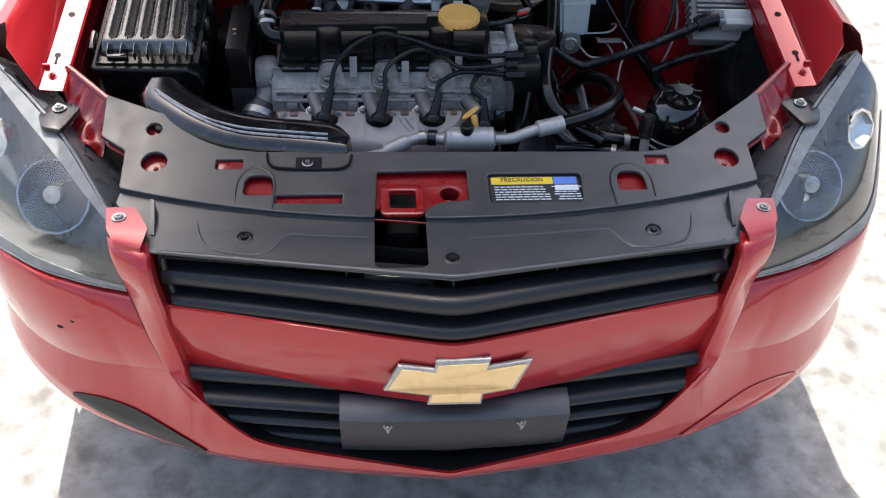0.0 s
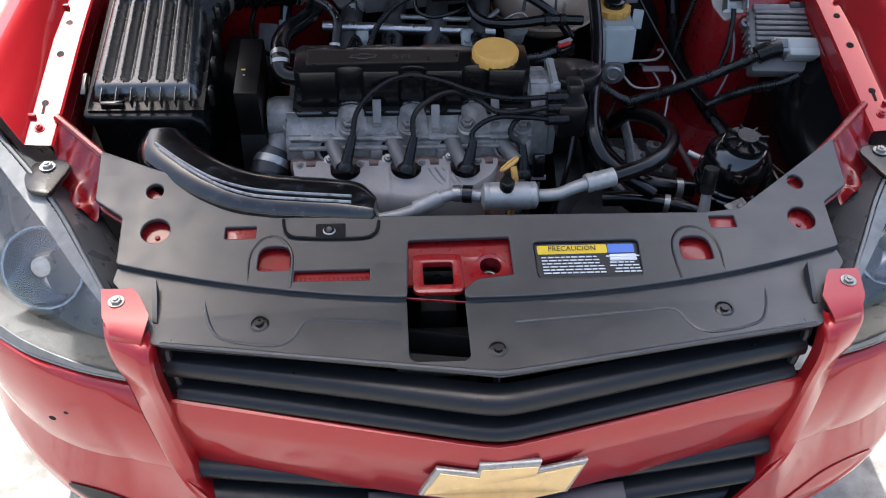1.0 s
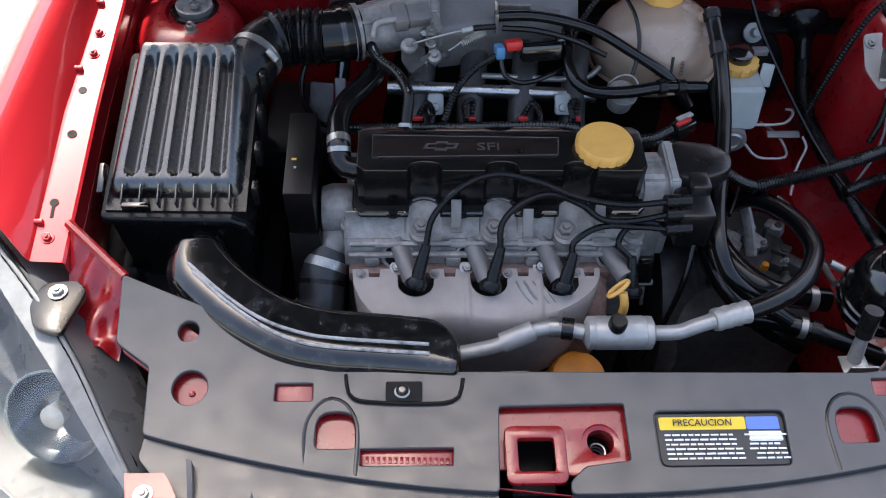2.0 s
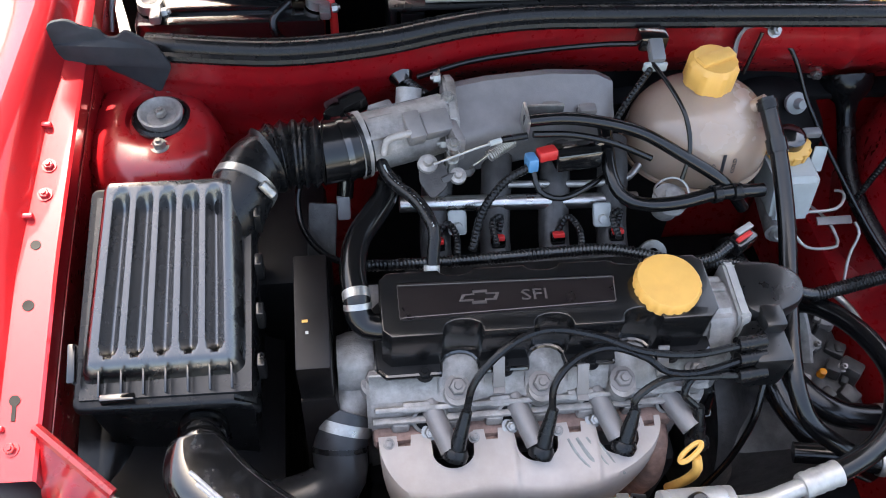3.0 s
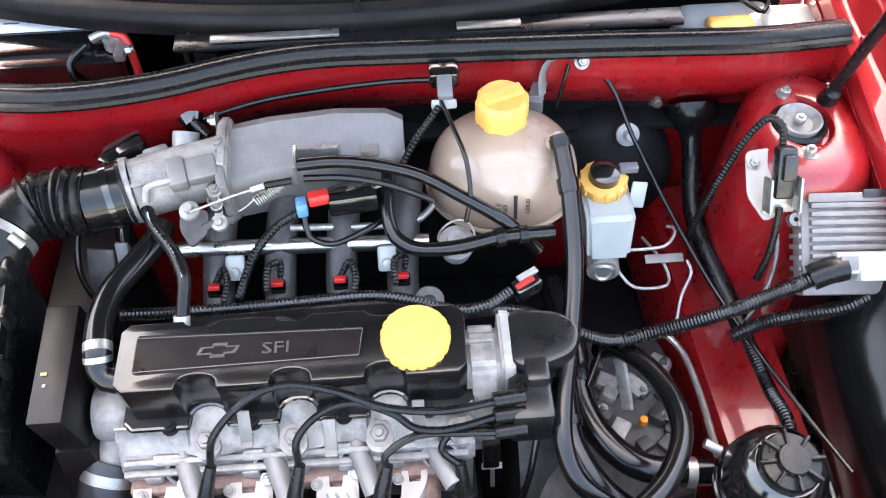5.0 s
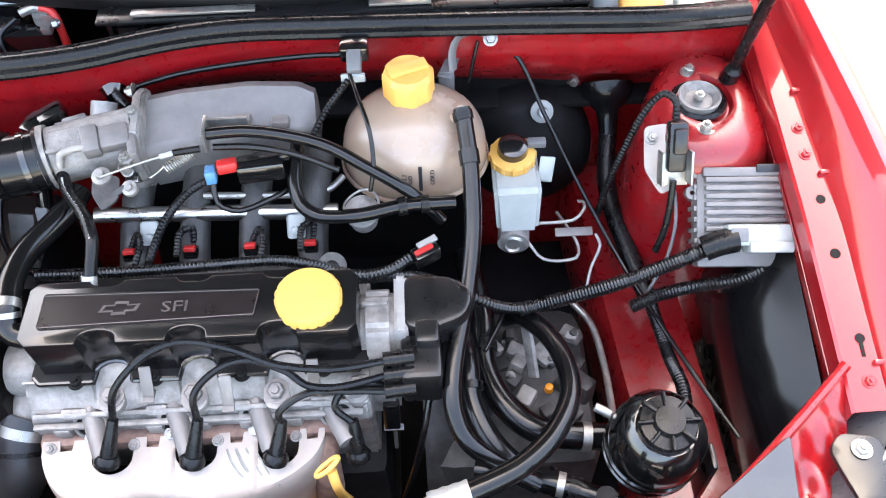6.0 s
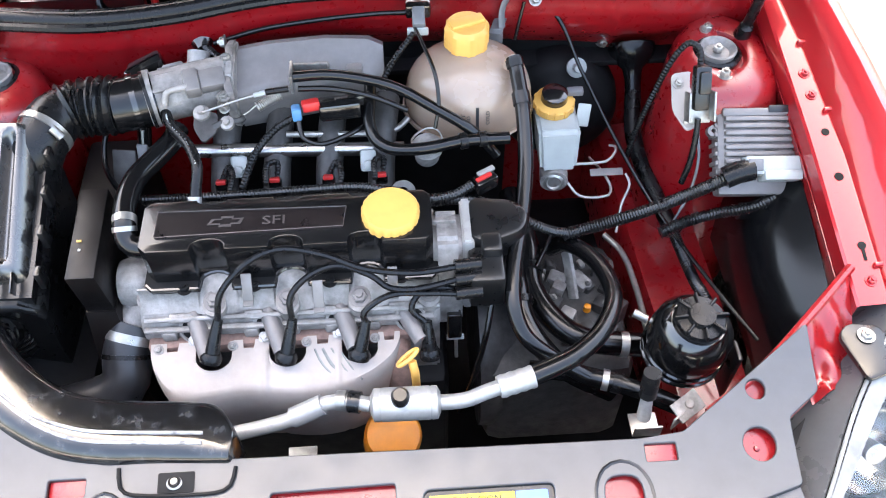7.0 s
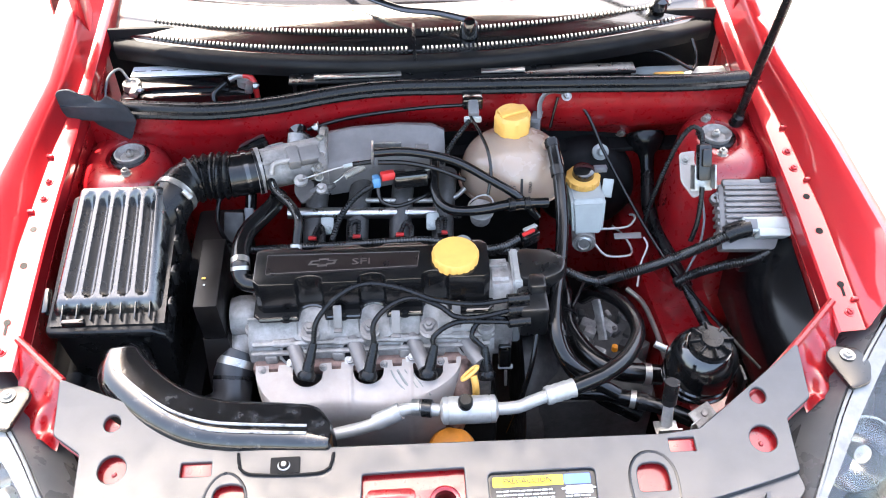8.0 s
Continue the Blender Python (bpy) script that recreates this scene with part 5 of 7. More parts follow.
# intake: plenum, throttle, runners, rail
intake = thing("intake_manifold", "grey cast intake plenum with throttle body", "intake manifold")
bm = bmesh.new()
sections = []
for x, y0, y1, z0, z1 in ((-0.160, 1.424, 1.512, 0.80, 0.887), (-0.12, 1.432, 1.518, 0.80, 0.890), (-0.04, 1.448, 1.528, 0.80, 0.888), (0.02, 1.46, 1.53, 0.80, 0.882), (0.040, 1.468, 1.525, 0.80, 0.874)):
    lo = [(y0 + 0.006, z0), (y0, z0 + 0.03), (y0 + 0.001, z1 - 0.034), (y0 + 0.004, z1 - 0.026), (y0 + 0.012, z1 - 0.021), (y1 - 0.022, z1), (y1 - 0.008, z1 - 0.005), (y1, z1 - 0.026), (y1, z0)]
    sections.append([(x, y, z) for y, z in lo])
plenum = part("plenum", loft(bm, sections), ALU_GREY, intake)
part("plenum_flange", prism([(1.416, 0.815), (1.414, 0.872), (1.43, 0.893), (1.49, 0.90), (1.512, 0.888), (1.512, 0.80), (1.43, 0.80)], -0.174, -0.160, 0.003), ALU, intake)
for y, z in ((1.418, 0.868), (1.502, 0.892), (1.42, 0.82)):
    part("bolt", bolt(bmesh.new(), (-0.176, y, z), (-1, 0, 0), 0.007, 0.008), STEEL, intake)
for x, z in ((-0.045, 0.874), (0.0, 0.868)):
    part("boss", box(bmesh.new(), (x, 1.462, z), (0.022, 0.014, 0.012), 0.003), ALU_GREY, plenum)
throttle = part("throttle_body", tube(bmesh.new(), [(-0.276, 1.429, 0.86), (-0.174, 1.457, 0.862)], 0.035, 24), ALU, intake, "cast aluminium throttle body")
part("throttle_rim", lathe(bmesh.new(), (-0.270, 1.4305, 0.86), (-1, -0.27, 0), [(0, 0), (0.039, 0), (0.039, 0.01), (0.035, 0.012), (0, 0.012)], 28), ALU, throttle)
part("casting", box(bmesh.new(), (-0.214, 1.424, 0.889), (0.020, 0.036, 0.020), 0.003, rot(14, 0, 14)), ALU_GREY, throttle)
part("casting", box(bmesh.new(), (-0.188, 1.430, 0.888), (0.034, 0.030, 0.016), 0.003, rot(14, 0, 14)), ALU_GREY, throttle)
part("casting", box(bmesh.new(), (-0.247, 1.426, 0.885), (0.044, 0.026, 0.016), 0.003, rot(14, 0, 14)), ALU, throttle)
for k in range(3):
    part("casting_rib", box(bmesh.new(), (-0.222, 1.446 + k * 0.011, 0.893 - k * 0.004), (0.088, 0.0028, 0.005), 0.001, rot(-12, 0, 14)), ALU_GREY, throttle)
part("air_tube", tube(bmesh.new(), [(-0.218, 1.412, 0.893), (-0.235, 1.408, 0.893), (-0.246, 1.405, 0.889), (-0.249, 1.398, 0.875)], 0.0042, 10), ALU, throttle)
part("throttle_flange", box(bmesh.new(), (-0.170, 1.432, 0.875), (0.012, 0.07, 0.034), 0.004, rot(0, 0, 14)), ALU_GREY, throttle)
for y, z in ((1.400, 0.884), (1.462, 0.896)):
    part("bolt", bolt(bmesh.new(), (-0.171, y, z), (0, -0.3, 1), 0.006, 0.007), STEEL, throttle)
part("idle_valve", tube(bmesh.new(), [(-0.217, 1.468, 0.862), (-0.213, 1.494, 0.884)], 0.0155, 18), ALU, throttle)
part("throttle_lug", box(bmesh.new(), (-0.247, 1.47, 0.868), (0.03, 0.024, 0.02), 0.004, rot(10, 0, 20)), ALU, throttle)
plug_body = box(bmesh.new(), (-0.288, 1.488, 0.866), (0.05, 0.026, 0.022), 0.005, rot(0, -15, 18))
box(plug_body, (-0.300, 1.478, 0.866), (0.022, 0.034, 0.018), 0.004, rot(0, 0, -25))
tube(plug_body, [(-0.308, 1.474, 0.862), (-0.314, 1.46, 0.85), (-0.312, 1.45, 0.82)], 0.007, 10)
part("idle_plug", plug_body, GLOSS, throttle)
part("linkage_plate", sheet([rounded([(-0.211, 1.392), (-0.180, 1.384), (-0.181, 1.360), (-0.199, 1.346), (-0.212, 1.366)], 0.006)], lambda x, y: 0.868 + 0.4 * (y - 1.38), 0.003), CAST_DARK, throttle)
part("linkage_disc", lathe(bmesh.new(), (-0.201, 1.386, 0.868), (0, -0.3, 1), [(0, 0), (0.012, 0), (0.011, 0.005), (0.006, 0.007), (0.005, 0.013), (0, 0.013)], 20), ALU, throttle)
part("linkage_disc", lathe(bmesh.new(), (-0.168, 1.372, 0.862), (0, -0.5, 1), [(0, 0), (0.010, 0), (0.009, 0.005), (0.005, 0.006), (0.004, 0.011), (0, 0.012)], 20), ALU, throttle)
part("linkage_arm", tube(bmesh.new(), [(-0.186, 1.366, 0.862), (-0.168, 1.372, 0.866), (-0.154, 1.376, 0.862), (-0.148, 1.386, 0.858)], 0.0045, 8, flat=0.5), CAST_DARK, throttle)


def coil_spring(a, b, radius, turns):
    """Points of a coil from a to b."""
    a, b = Vector(a), Vector(b)
    fr = frame_of(b - a)
    return [a.lerp(b, k / (turns * 12)) + fr @ Vector((radius * math.cos(k * math.pi / 6), radius * math.sin(k * math.pi / 6), 0)) for k in range(turns * 12 + 1)]


part("return_spring", tube(bmesh.new(), coil_spring((-0.172, 1.392, 0.868), (-0.172, 1.388, 0.884), 0.0062, 6), 0.0011, 5, step=0.01), STEEL, throttle)
part("return_spring", tube(bmesh.new(), coil_spring((-0.130, 1.394, 0.868), (-0.099, 1.413, 0.872), 0.0062, 13), 0.0011, 5, step=0.01), STEEL, throttle)
part("spring_hook", tube(bmesh.new(), [(-0.151, 1.387, 0.86), (-0.140, 1.391, 0.865), (-0.130, 1.395, 0.872)], 0.0011, 5), STEEL, throttle)
part("cable_wire", tube(bmesh.new(), [(-0.196, 1.372, 0.884), (-0.141, 1.391, 0.888), (-0.10, 1.403, 0.888)], 0.0014, 6), STEEL, throttle)
part("cable_end", tube(bmesh.new(), [(-0.131, 1.395, 0.888), (-0.117, 1.400, 0.888)], 0.0032, 8), WHITE, throttle)
part("cable_ferrule", tube(bmesh.new(), [(-0.116, 1.4005, 0.888), (-0.086, 1.405, 0.888)], 0.0042, 10), RUBBER, throttle)
bm = box(bmesh.new(), (-0.06, 1.447, 0.884), (0.05, 0.004, 0.02), 0.001)
box(bm, (-0.083, 1.432, 0.884), (0.004, 0.034, 0.03), 0.001)
part("cable_bracket", bm, STEEL, intake)
for i, x in enumerate((-0.19, -0.117, -0.044, 0.029)):
    part("runner", tube(bmesh.new(), [(x + 0.012, 1.46, 0.815), (x + 0.006, 1.415, 0.80), (x, 1.365, 0.765), (x, 1.31, 0.735)], 0.019, 14), CAST_DARK, intake)
    part("injector", tube(bmesh.new(), [(x + 0.004, 1.383, 0.79), (x, 1.352, 0.765)], 0.0075, 12), CHROME, intake)
    body = part("injector_plug", box(bmesh.new(), (x, 1.345, 0.772), (0.018, 0.018, 0.014), 0.003, rot(-30)), GLOSS, intake)
    part("injector_clip", box(bmesh.new(), (x, 1.3425, 0.781), (0.014, 0.011, 0.006), 0.0015, rot(-30)), RED_PL, body)
    part("injector_wire", tube(bmesh.new(), [(x + 0.002, 1.352, 0.775), (x + 0.004, 1.362, 0.795), (x - 0.008, 1.352, 0.80), (x - 0.008, 1.318, 0.80)] if i % 2 else [(x, 1.35, 0.776), (x + 0.012, 1.356, 0.796), (x + 0.02, 1.335, 0.80), (x + 0.018, 1.308, 0.80)], 0.0045, 8, ribs=0.0012, pitch=0.005), RUBBER, body)
part("runner_flange", box(bmesh.new(), (-0.08, 1.318, 0.745), (0.30, 0.012, 0.05), 0.004), CAST_DARK, intake)
rail = part("fuel_rail", tube(bmesh.new(), [(-0.232, 1.386, 0.800), (0.062, 1.387, 0.785)], 0.0098, 18), SATIN, intake, "bright steel fuel rail")
part("rail_pipe", tube(bmesh.new(), [(-0.1, 1.402, 0.808), (0.03, 1.402, 0.802), (0.055, 1.41, 0.802), (0.07, 1.425, 0.806)], 0.0045, 10), STEEL, rail)
for x, m in ((-0.165, WHITE), (0.012, WHITE)):
    bm = box(bmesh.new(), (x, 1.362, 0.79), (0.022, 0.003, 0.030), 0.004, rot(-50))
    lathe(bm, (x, 1.357, 0.788), (0, -0.75, 0.65), [(0, 0), (0.006, 0), (0.005, 0.006), (0, 0.007)], 14)
    part("rail_lug", bm, m, rail)
part("regulator", lathe(bmesh.new(), (0.094, 1.372, 0.782), (0, -0.25, 1), [(0, 0), (0.017, 0), (0.018, 0.02), (0.0215, 0.022), (0.0215, 0.027), (0.012, 0.03), (0.01, 0.04), (0, 0.041)], 26), ALU, rail)
ring = [(0.094 + 0.021 * math.cos(a), 1.366 + 0.024 * math.sin(a), 0.818 + 0.004 * math.sin(2 * a)) for a in np.linspace(0, 2 * math.pi, 22)]
part("spring_clip", tube(bmesh.new(), ring, 0.0014, 6), STEEL, rail)
part("lifting_eye", lathe(bmesh.new(), (0.058, 1.30, 0.79), (0, -0.75, 0.6), [(0.008, 0), (0.017, 0), (0.017, 0.004), (0.008, 0.004), (0.008, 0)], 24), STEEL, engine)
sensor = thing("pressure_sensor", "black pressure sensor with a red and blue plug", "sensor")
part("sensor_body", box(bmesh.new(), (-0.022, 1.405, 0.851), (0.056, 0.03, 0.024), 0.004, rot(-12, 0, 6)), GLOSS, sensor)
part("sensor_nozzle", tube(bmesh.new(), [(0.0, 1.412, 0.86), (0.02, 1.418, 0.862)], 0.004, 8), GLOSS, sensor)
part("red_lock", box(bmesh.new(), (-0.060, 1.400, 0.862), (0.024, 0.016, 0.014), 0.003, rot(-15, 0, 12)), RED_PL, sensor)
part("blue_plug", box(bmesh.new(), (-0.079, 1.392, 0.857), (0.013, 0.020, 0.018), 0.003, rot(-15, 0, 8)), BLUE_PL, sensor)

# air box, snorkel and bellows
air_box = thing("air_filter_box", "shiny black plastic air filter box with a ribbed lid", "air filter")


def lid(u, v):
    x0, x1 = -0.573 + 0.024 * v, -0.406
    x, y = x0 + (x1 - x0) * u, 1.174 + 0.192 * v
    z = 0.808 + 0.46 * (y - 1.185)
    eu, ev = max(0, (0.09 - u) / 0.09, (u - 0.87) / 0.13), max(0, (abs(v - 0.5) - 0.43) / 0.07)
    e = min(1.2, math.hypot(eu, ev))
    groove = 0.0
    w = (u - 0.10) / 0.80 * 5
    if 0 <= w <= 5:
        across = abs((w % 1) - 0.5) / 0.38
        along = max(0, abs(v - 0.5) - 0.345) / 0.065
        d = across * across + along * along
        groove = 0.016 * max(0, 1 - d) ** 1.15
    return (x, y, z + 0.010 - groove - 0.024 * min(1, e) ** 2.2 - (0.03 if e >= 1 else 0))


part("lid", grid(bmesh.new(), lid, 150, 60), LID, air_box)
plane = lambda x, y: 0.806 + 0.36 * (y - 1.157)
part("base_rim", sheet([rounded([(-0.578, 1.157), (-0.399, 1.153), (-0.400, 1.375), (-0.565, 1.375)], 0.006)], lambda x, y: plane(x, y) - 0.022 - 2.0 * max(0, x + 0.409), 0.012, 0.003, 0.02), RUBBER, air_box)
bm = loft(bmesh.new(), [[(-0.575 + d, 1.160 + d, z0), (-0.40 - d, 1.157 + d, z0), (-0.396 - d, 1.37 - d, z1), (-0.563 + d, 1.37 - d, z1)] for d, z0, z1 in ((0.002, 0.79, 0.86), (0.008, 0.70, 0.72), (0.014, 0.60, 0.60))])
part("base", bm, PLASTIC, air_box)
for i in range(7):
    x = -0.548 + i * 0.0215
    part("lid_rib", box(bmesh.new(), (x, 1.168, 0.808), (0.0022, 0.026, 0.016), 0.0006, rot(20)), GLOSS, air_box)
for y in (1.18, 1.23, 1.28, 1.33):
    part("side_clip", box(bmesh.new(), (-0.390, y, plane(0, y) - 0.012), (0.008, 0.016, 0.03), 0.002), PLASTIC, air_box)
part("lid_clip", box(bmesh.new(), (-0.576, 1.19, 0.815), (0.008, 0.04, 0.012), 0.002, rot(20)), GLOSS, air_box)
part("lid_clip", box(bmesh.new(), (-0.53, 1.152, 0.806), (0.034, 0.008, 0.012), 0.002), GLOSS, air_box)
part("outlet", tube(bmesh.new(), [(-0.437, 1.335, 0.79), (-0.425, 1.343, 0.83), (-0.413, 1.356, 0.852), (-0.404, 1.376, 0.861)], 0.0352, 22), RUBBER, air_box)
part("inlet_neck", tube(bmesh.new(), [(-0.462, 1.18, 0.66), (-0.462, 1.165, 0.71), (-0.458, 1.135, 0.742), (-0.455, 1.10, 0.757)], 0.026, 16, ribs=0.003, pitch=0.012), GLOSS, air_box)
snorkel = thing("air_intake_snorkel", "shiny black plastic air intake snorkel, scuffed white", "air duct")
snork_z = lambda x, y: 0.768 + 0.075 * max(0, -0.15 - x)
SCUFF = shader("scuffed_black_plastic", (0.005, 0.005, 0.0055), 0.13, 0, 0.2, 40.0, stain=(0.22, 0.22, 0.23), stain_scale=55.0, stain_amount=0.16, spec=0.8)
WORN = shader("worn_plastic_edge", (0.3, 0.3, 0.31), 0.4, 0, 0.3, 120.0, stain=(0.02, 0.02, 0.02), stain_scale=90.0, stain_amount=0.9)
DUCT_FRONT = [(-0.487, 1.117), (-0.491, 1.086), (-0.479, 1.055), (-0.440, 1.017), (-0.395, 0.984), (-0.343, 0.959), (-0.290, 0.949), (-0.242, 0.947), (-0.19, 0.944), (-0.146, 0.941)]
DUCT_BACK = [(-0.432, 1.120), (-0.417, 1.102), (-0.398, 1.082), (-0.366, 1.055), (-0.332, 1.035), (-0.290, 1.025), (-0.250, 1.0225), (-0.205, 1.020), (-0.166, 1.012), (-0.142, 0.974)]
DUCT_SECTION = [(0.0, -0.055), (0.01, -0.036), (0.03, -0.021), (0.08, -0.014), (0.20, -0.0045), (0.29, -0.0005), (0.36, 0.0), (0.60, 0.001), (0.84, 0.0), (0.93, -0.003), (0.97, -0.008), (0.99, -0.02), (1.0, -0.05)]


def duct_skin(u, v):
    a, b = (curve_at([(x, y, 0) for x, y in edge], u) for edge in (DUCT_FRONT, DUCT_BACK))
    w, drop = DUCT_SECTION[round(v * (len(DUCT_SECTION) - 1))]
    if w < 0.36:
        w = 0.36 * (w / 0.36) ** (1 + 1.3 * u)
    p = a.lerp(b, w)
    near = min(u, 1 - u)
    shut = 0.030 * (1 - min(1, near / 0.03)) ** 2.5 if near > 0 else 0.05
    return (p.x, p.y, snork_z(p.x, p.y) + drop - shut)


part("snorkel_top", grid(bmesh.new(), duct_skin, 90, len(DUCT_SECTION) - 1), SCUFF, snorkel)
for d in (-0.006, 0.006):
    rib = [(-0.455 - d * 0.6, 1.070 + d), (-0.41 - d * 0.6, 1.028 + d), (-0.363 - d * 0.5, 0.994 + d), (-0.32, 0.977 + d), (-0.285, 0.972 + d), (-0.18, 0.968 + d)]
    part("snorkel_rib", tube(bmesh.new(), [(x, y, snork_z(x, y) + 0.0008) for x, y in rib], 0.0022, 8), WORN, snorkel)
bellows = thing("intake_bellows", "black ribbed rubber intake bellows with steel clamp", "air duct")
part("bellows_elbow", tube(bmesh.new(), [(-0.403, 1.378, 0.861), (-0.396, 1.394, 0.862), (-0.382, 1.408, 0.862), (-0.366, 1.415, 0.862)], 0.0355, 26), RUBBER, bellows)
part("bellows_tube", tube(bmesh.new(), [(-0.386, 1.405, 0.862), (-0.372, 1.413, 0.862), (-0.35, 1.417, 0.862), (-0.316, 1.417, 0.862)], 0.041, 28, ribs=0.0065, pitch=0.0115), RUBBER, bellows)
part("bellows_end", tube(bmesh.new(), [(-0.322, 1.416, 0.862), (-0.295, 1.422, 0.861), (-0.270, 1.430, 0.86)], 0.0365, 26), HOSE, bellows)
for a, b, m, rr in (((-0.4065, 1.3690, 0.860), (-0.4025, 1.3778, 0.861), STEEL, 0.0368), ((-0.298, 1.4215, 0.861), (-0.291, 1.4235, 0.861), GLOSS, 0.0385), ((-0.281, 1.4265, 0.86), (-0.2765, 1.428, 0.86), RUBBER, 0.0395)):
    part("clamp", tube(bmesh.new(), [a, b], rr, 28), m, bellows)
part("clamp_screw", tube(bmesh.new(), [(-0.383, 1.352, 0.888), (-0.372, 1.346, 0.876)], 0.0055, 10), STEEL, bellows)
part("sensor_tip", tube(bmesh.new(), [(-0.292, 1.418, 0.83), (-0.296, 1.402, 0.80)], 0.01, 12), GLOSS, bellows)
part("sensor_plug", box(bmesh.new(), (-0.298, 1.392, 0.793), (0.016, 0.012, 0.03), 0.003, rot(-30)), GREY, bellows)
part("bracket_plate", box(bmesh.new(), (-0.325, 1.372, 0.775), (0.034, 0.006, 0.07), 0.003, rot(-35, 0, -8)), CAST_DARK, intake)

# expansion tank
tank = thing("coolant_expansion_tank", "aged beige translucent coolant tank with a yellow cap", "coolant tank")
bm = bmesh.new()
rings = []
for k in range(19):
    a = -math.pi / 2 + math.pi * k / 18
    r, z = math.cos(a), math.sin(a)
    seam = 1.03 if k == 8 else 1.0
    rings.append([(0.160 + 0.092 * max(r, 0.02) * seam * math.copysign(abs(math.cos(t)) ** 0.92, math.cos(t)), 1.477 + 0.080 * max(r, 0.02) * seam * math.copysign(abs(math.sin(t)) ** 0.92, math.sin(t)), 0.803 + (0.078 if z > 0 else 0.07) * z) for t in np.linspace(0, 2 * math.pi, 48, endpoint=False)])
part("tank_body", loft(bm, rings), TANK, tank)
part("seam", tube(bmesh.new(), [(0.160 + 0.0935 * math.cos(a), 1.477 + 0.0815 * math.sin(a), 0.782) for a in np.linspace(0, 2 * math.pi, 40)], 0.0035, 6), TANK, tank)
part("neck", lathe(bmesh.new(), (0.156, 1.492, 0.86), (0, 0.05, 1), [(0, 0), (0.03, 0), (0.027, 0.02), (0, 0.02)], 24), TANK, tank)
bm = bmesh.new()
rings = []
for r, z in ((0.027, 0.878), (0.030, 0.880), (0.0295, 0.908), (0.026, 0.914), (0.0, 0.914)):
    rings.append([(0.157 + (max(r, 1e-4) + (0.0018 if (i % 8) < 4 and r > 0.028 else 0)) * math.cos(2 * math.pi * i / 64), 1.493 + (max(r, 1e-4) + (0.0018 if (i % 8) < 4 and r > 0.028 else 0)) * math.sin(2 * math.pi * i / 64), z) for i in range(64)])
loft(bm, rings)
box(bm, (0.157, 1.493, 0.916), (0.05, 0.018, 0.008), 0.003, rot(0, 0, 20))
part("cap", bm, YELLOW, tank, "yellow screw cap")
part("outlet_stub", tube(bmesh.new(), [(0.205, 1.462, 0.855), (0.221, 1.455, 0.878)], 0.009, 12), TANK, tank)


def on_tank(b):
    """Lays flat print (x, z) onto the tank's round front."""
    for v in b.verts:
        dx, dz = (v.co.x - 0.160) / 0.092, (v.co.z - 0.803) / 0.078
        v.co.y = 1.477 - 0.080 * math.sqrt(max(0, 1 - dx * dx - dz * dz)) - 0.0018 + 0.2 * v.co.y
    return b


part("level_mark", on_tank(box(bmesh.new(), (0.166, 0, 0.822), (0.0045, 0.001, 0.034))), SIGN_K, tank, smooth=False)
for text, x, z in (("COLD", 0.183, 0.812), ("FRIO", 0.156, 0.812), ("KALT", 0.149, 0.812)):
    ob = words(text, 0, 0, 0, 0.0075, SIGN_K, tank, Matrix.Rotation(math.pi / 2, 4, "X") @ Matrix.Rotation(math.pi / 2, 4, "Z"))
    for v in ob.data.vertices:
        q = v.co
        px, pz = q.x + x, q.z + z
        dx, dz = (px - 0.160) / 0.092, (pz - 0.803) / 0.078
        v.co = (px, 1.477 - 0.080 * math.sqrt(max(0, 1 - dx * dx - dz * dz)) - 0.0012 + q.y, pz)
bm = box(bmesh.new(), (0.21, 1.555, 0.862), (0.018, 0.05, 0.003), 0.001, rot(0, 0, -20))
box(bm, (0.205, 1.54, 0.845), (0.02, 0.003, 0.04), 0.001)
box(bm, (0.24, 1.574, 0.866), (0.06, 0.014, 0.003), 0.001)
part("strap", bm, GREY, tank)
part("bolt", bolt(bmesh.new(), (0.272, 1.572, 0.866), (0, -0.4, 1), 0.006, 0.008), STEEL, tank)
plug = thing("wiring_connector", "grey and black wiring connector clipped to the bulkhead", "connector")
part("shell", box(bmesh.new(), (0.092, 1.542, 0.906), (0.036, 0.024, 0.022), 0.004), GLOSS, plug)
part("insert", box(bmesh.new(), (0.092, 1.520, 0.905), (0.018, 0.03, 0.016), 0.003, rot(20)), GREY, plug)
part("foot", box(bmesh.new(), (0.090, 1.506, 0.893), (0.03, 0.006, 0.012), 0.002), WHITE, plug)

# brake servo, master cylinder, reservoir
brake = thing("brake_master_cylinder", "brake servo and master cylinder with a white reservoir", "brake unit")
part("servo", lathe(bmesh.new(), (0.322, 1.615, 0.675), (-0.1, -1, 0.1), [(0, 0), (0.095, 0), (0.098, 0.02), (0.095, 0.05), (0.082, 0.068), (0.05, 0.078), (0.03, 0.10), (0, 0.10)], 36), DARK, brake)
part("check_valve", lathe(bmesh.new(), (0.334, 1.556, 0.772), (0, -0.8, 0.6), [(0, 0), (0.013, 0), (0.0155, 0.006), (0.0155, 0.012), (0.008, 0.016), (0.006, 0.028), (0, 0.028)], 18), WHITE, brake)
part("cylinder", tube(bmesh.new(), [(0.30, 1.53, 0.70), (0.283, 1.385, 0.70)], 0.021, 18), ALU, brake)
part("end_plug", lathe(bmesh.new(), (0.283, 1.388, 0.70), (-0.1, -1, 0.25), [(0, 0), (0.015, 0), (0.015, 0.006), (0.011, 0.008), (0.009, 0.005), (0, 0.005)], 20), STEEL, brake)
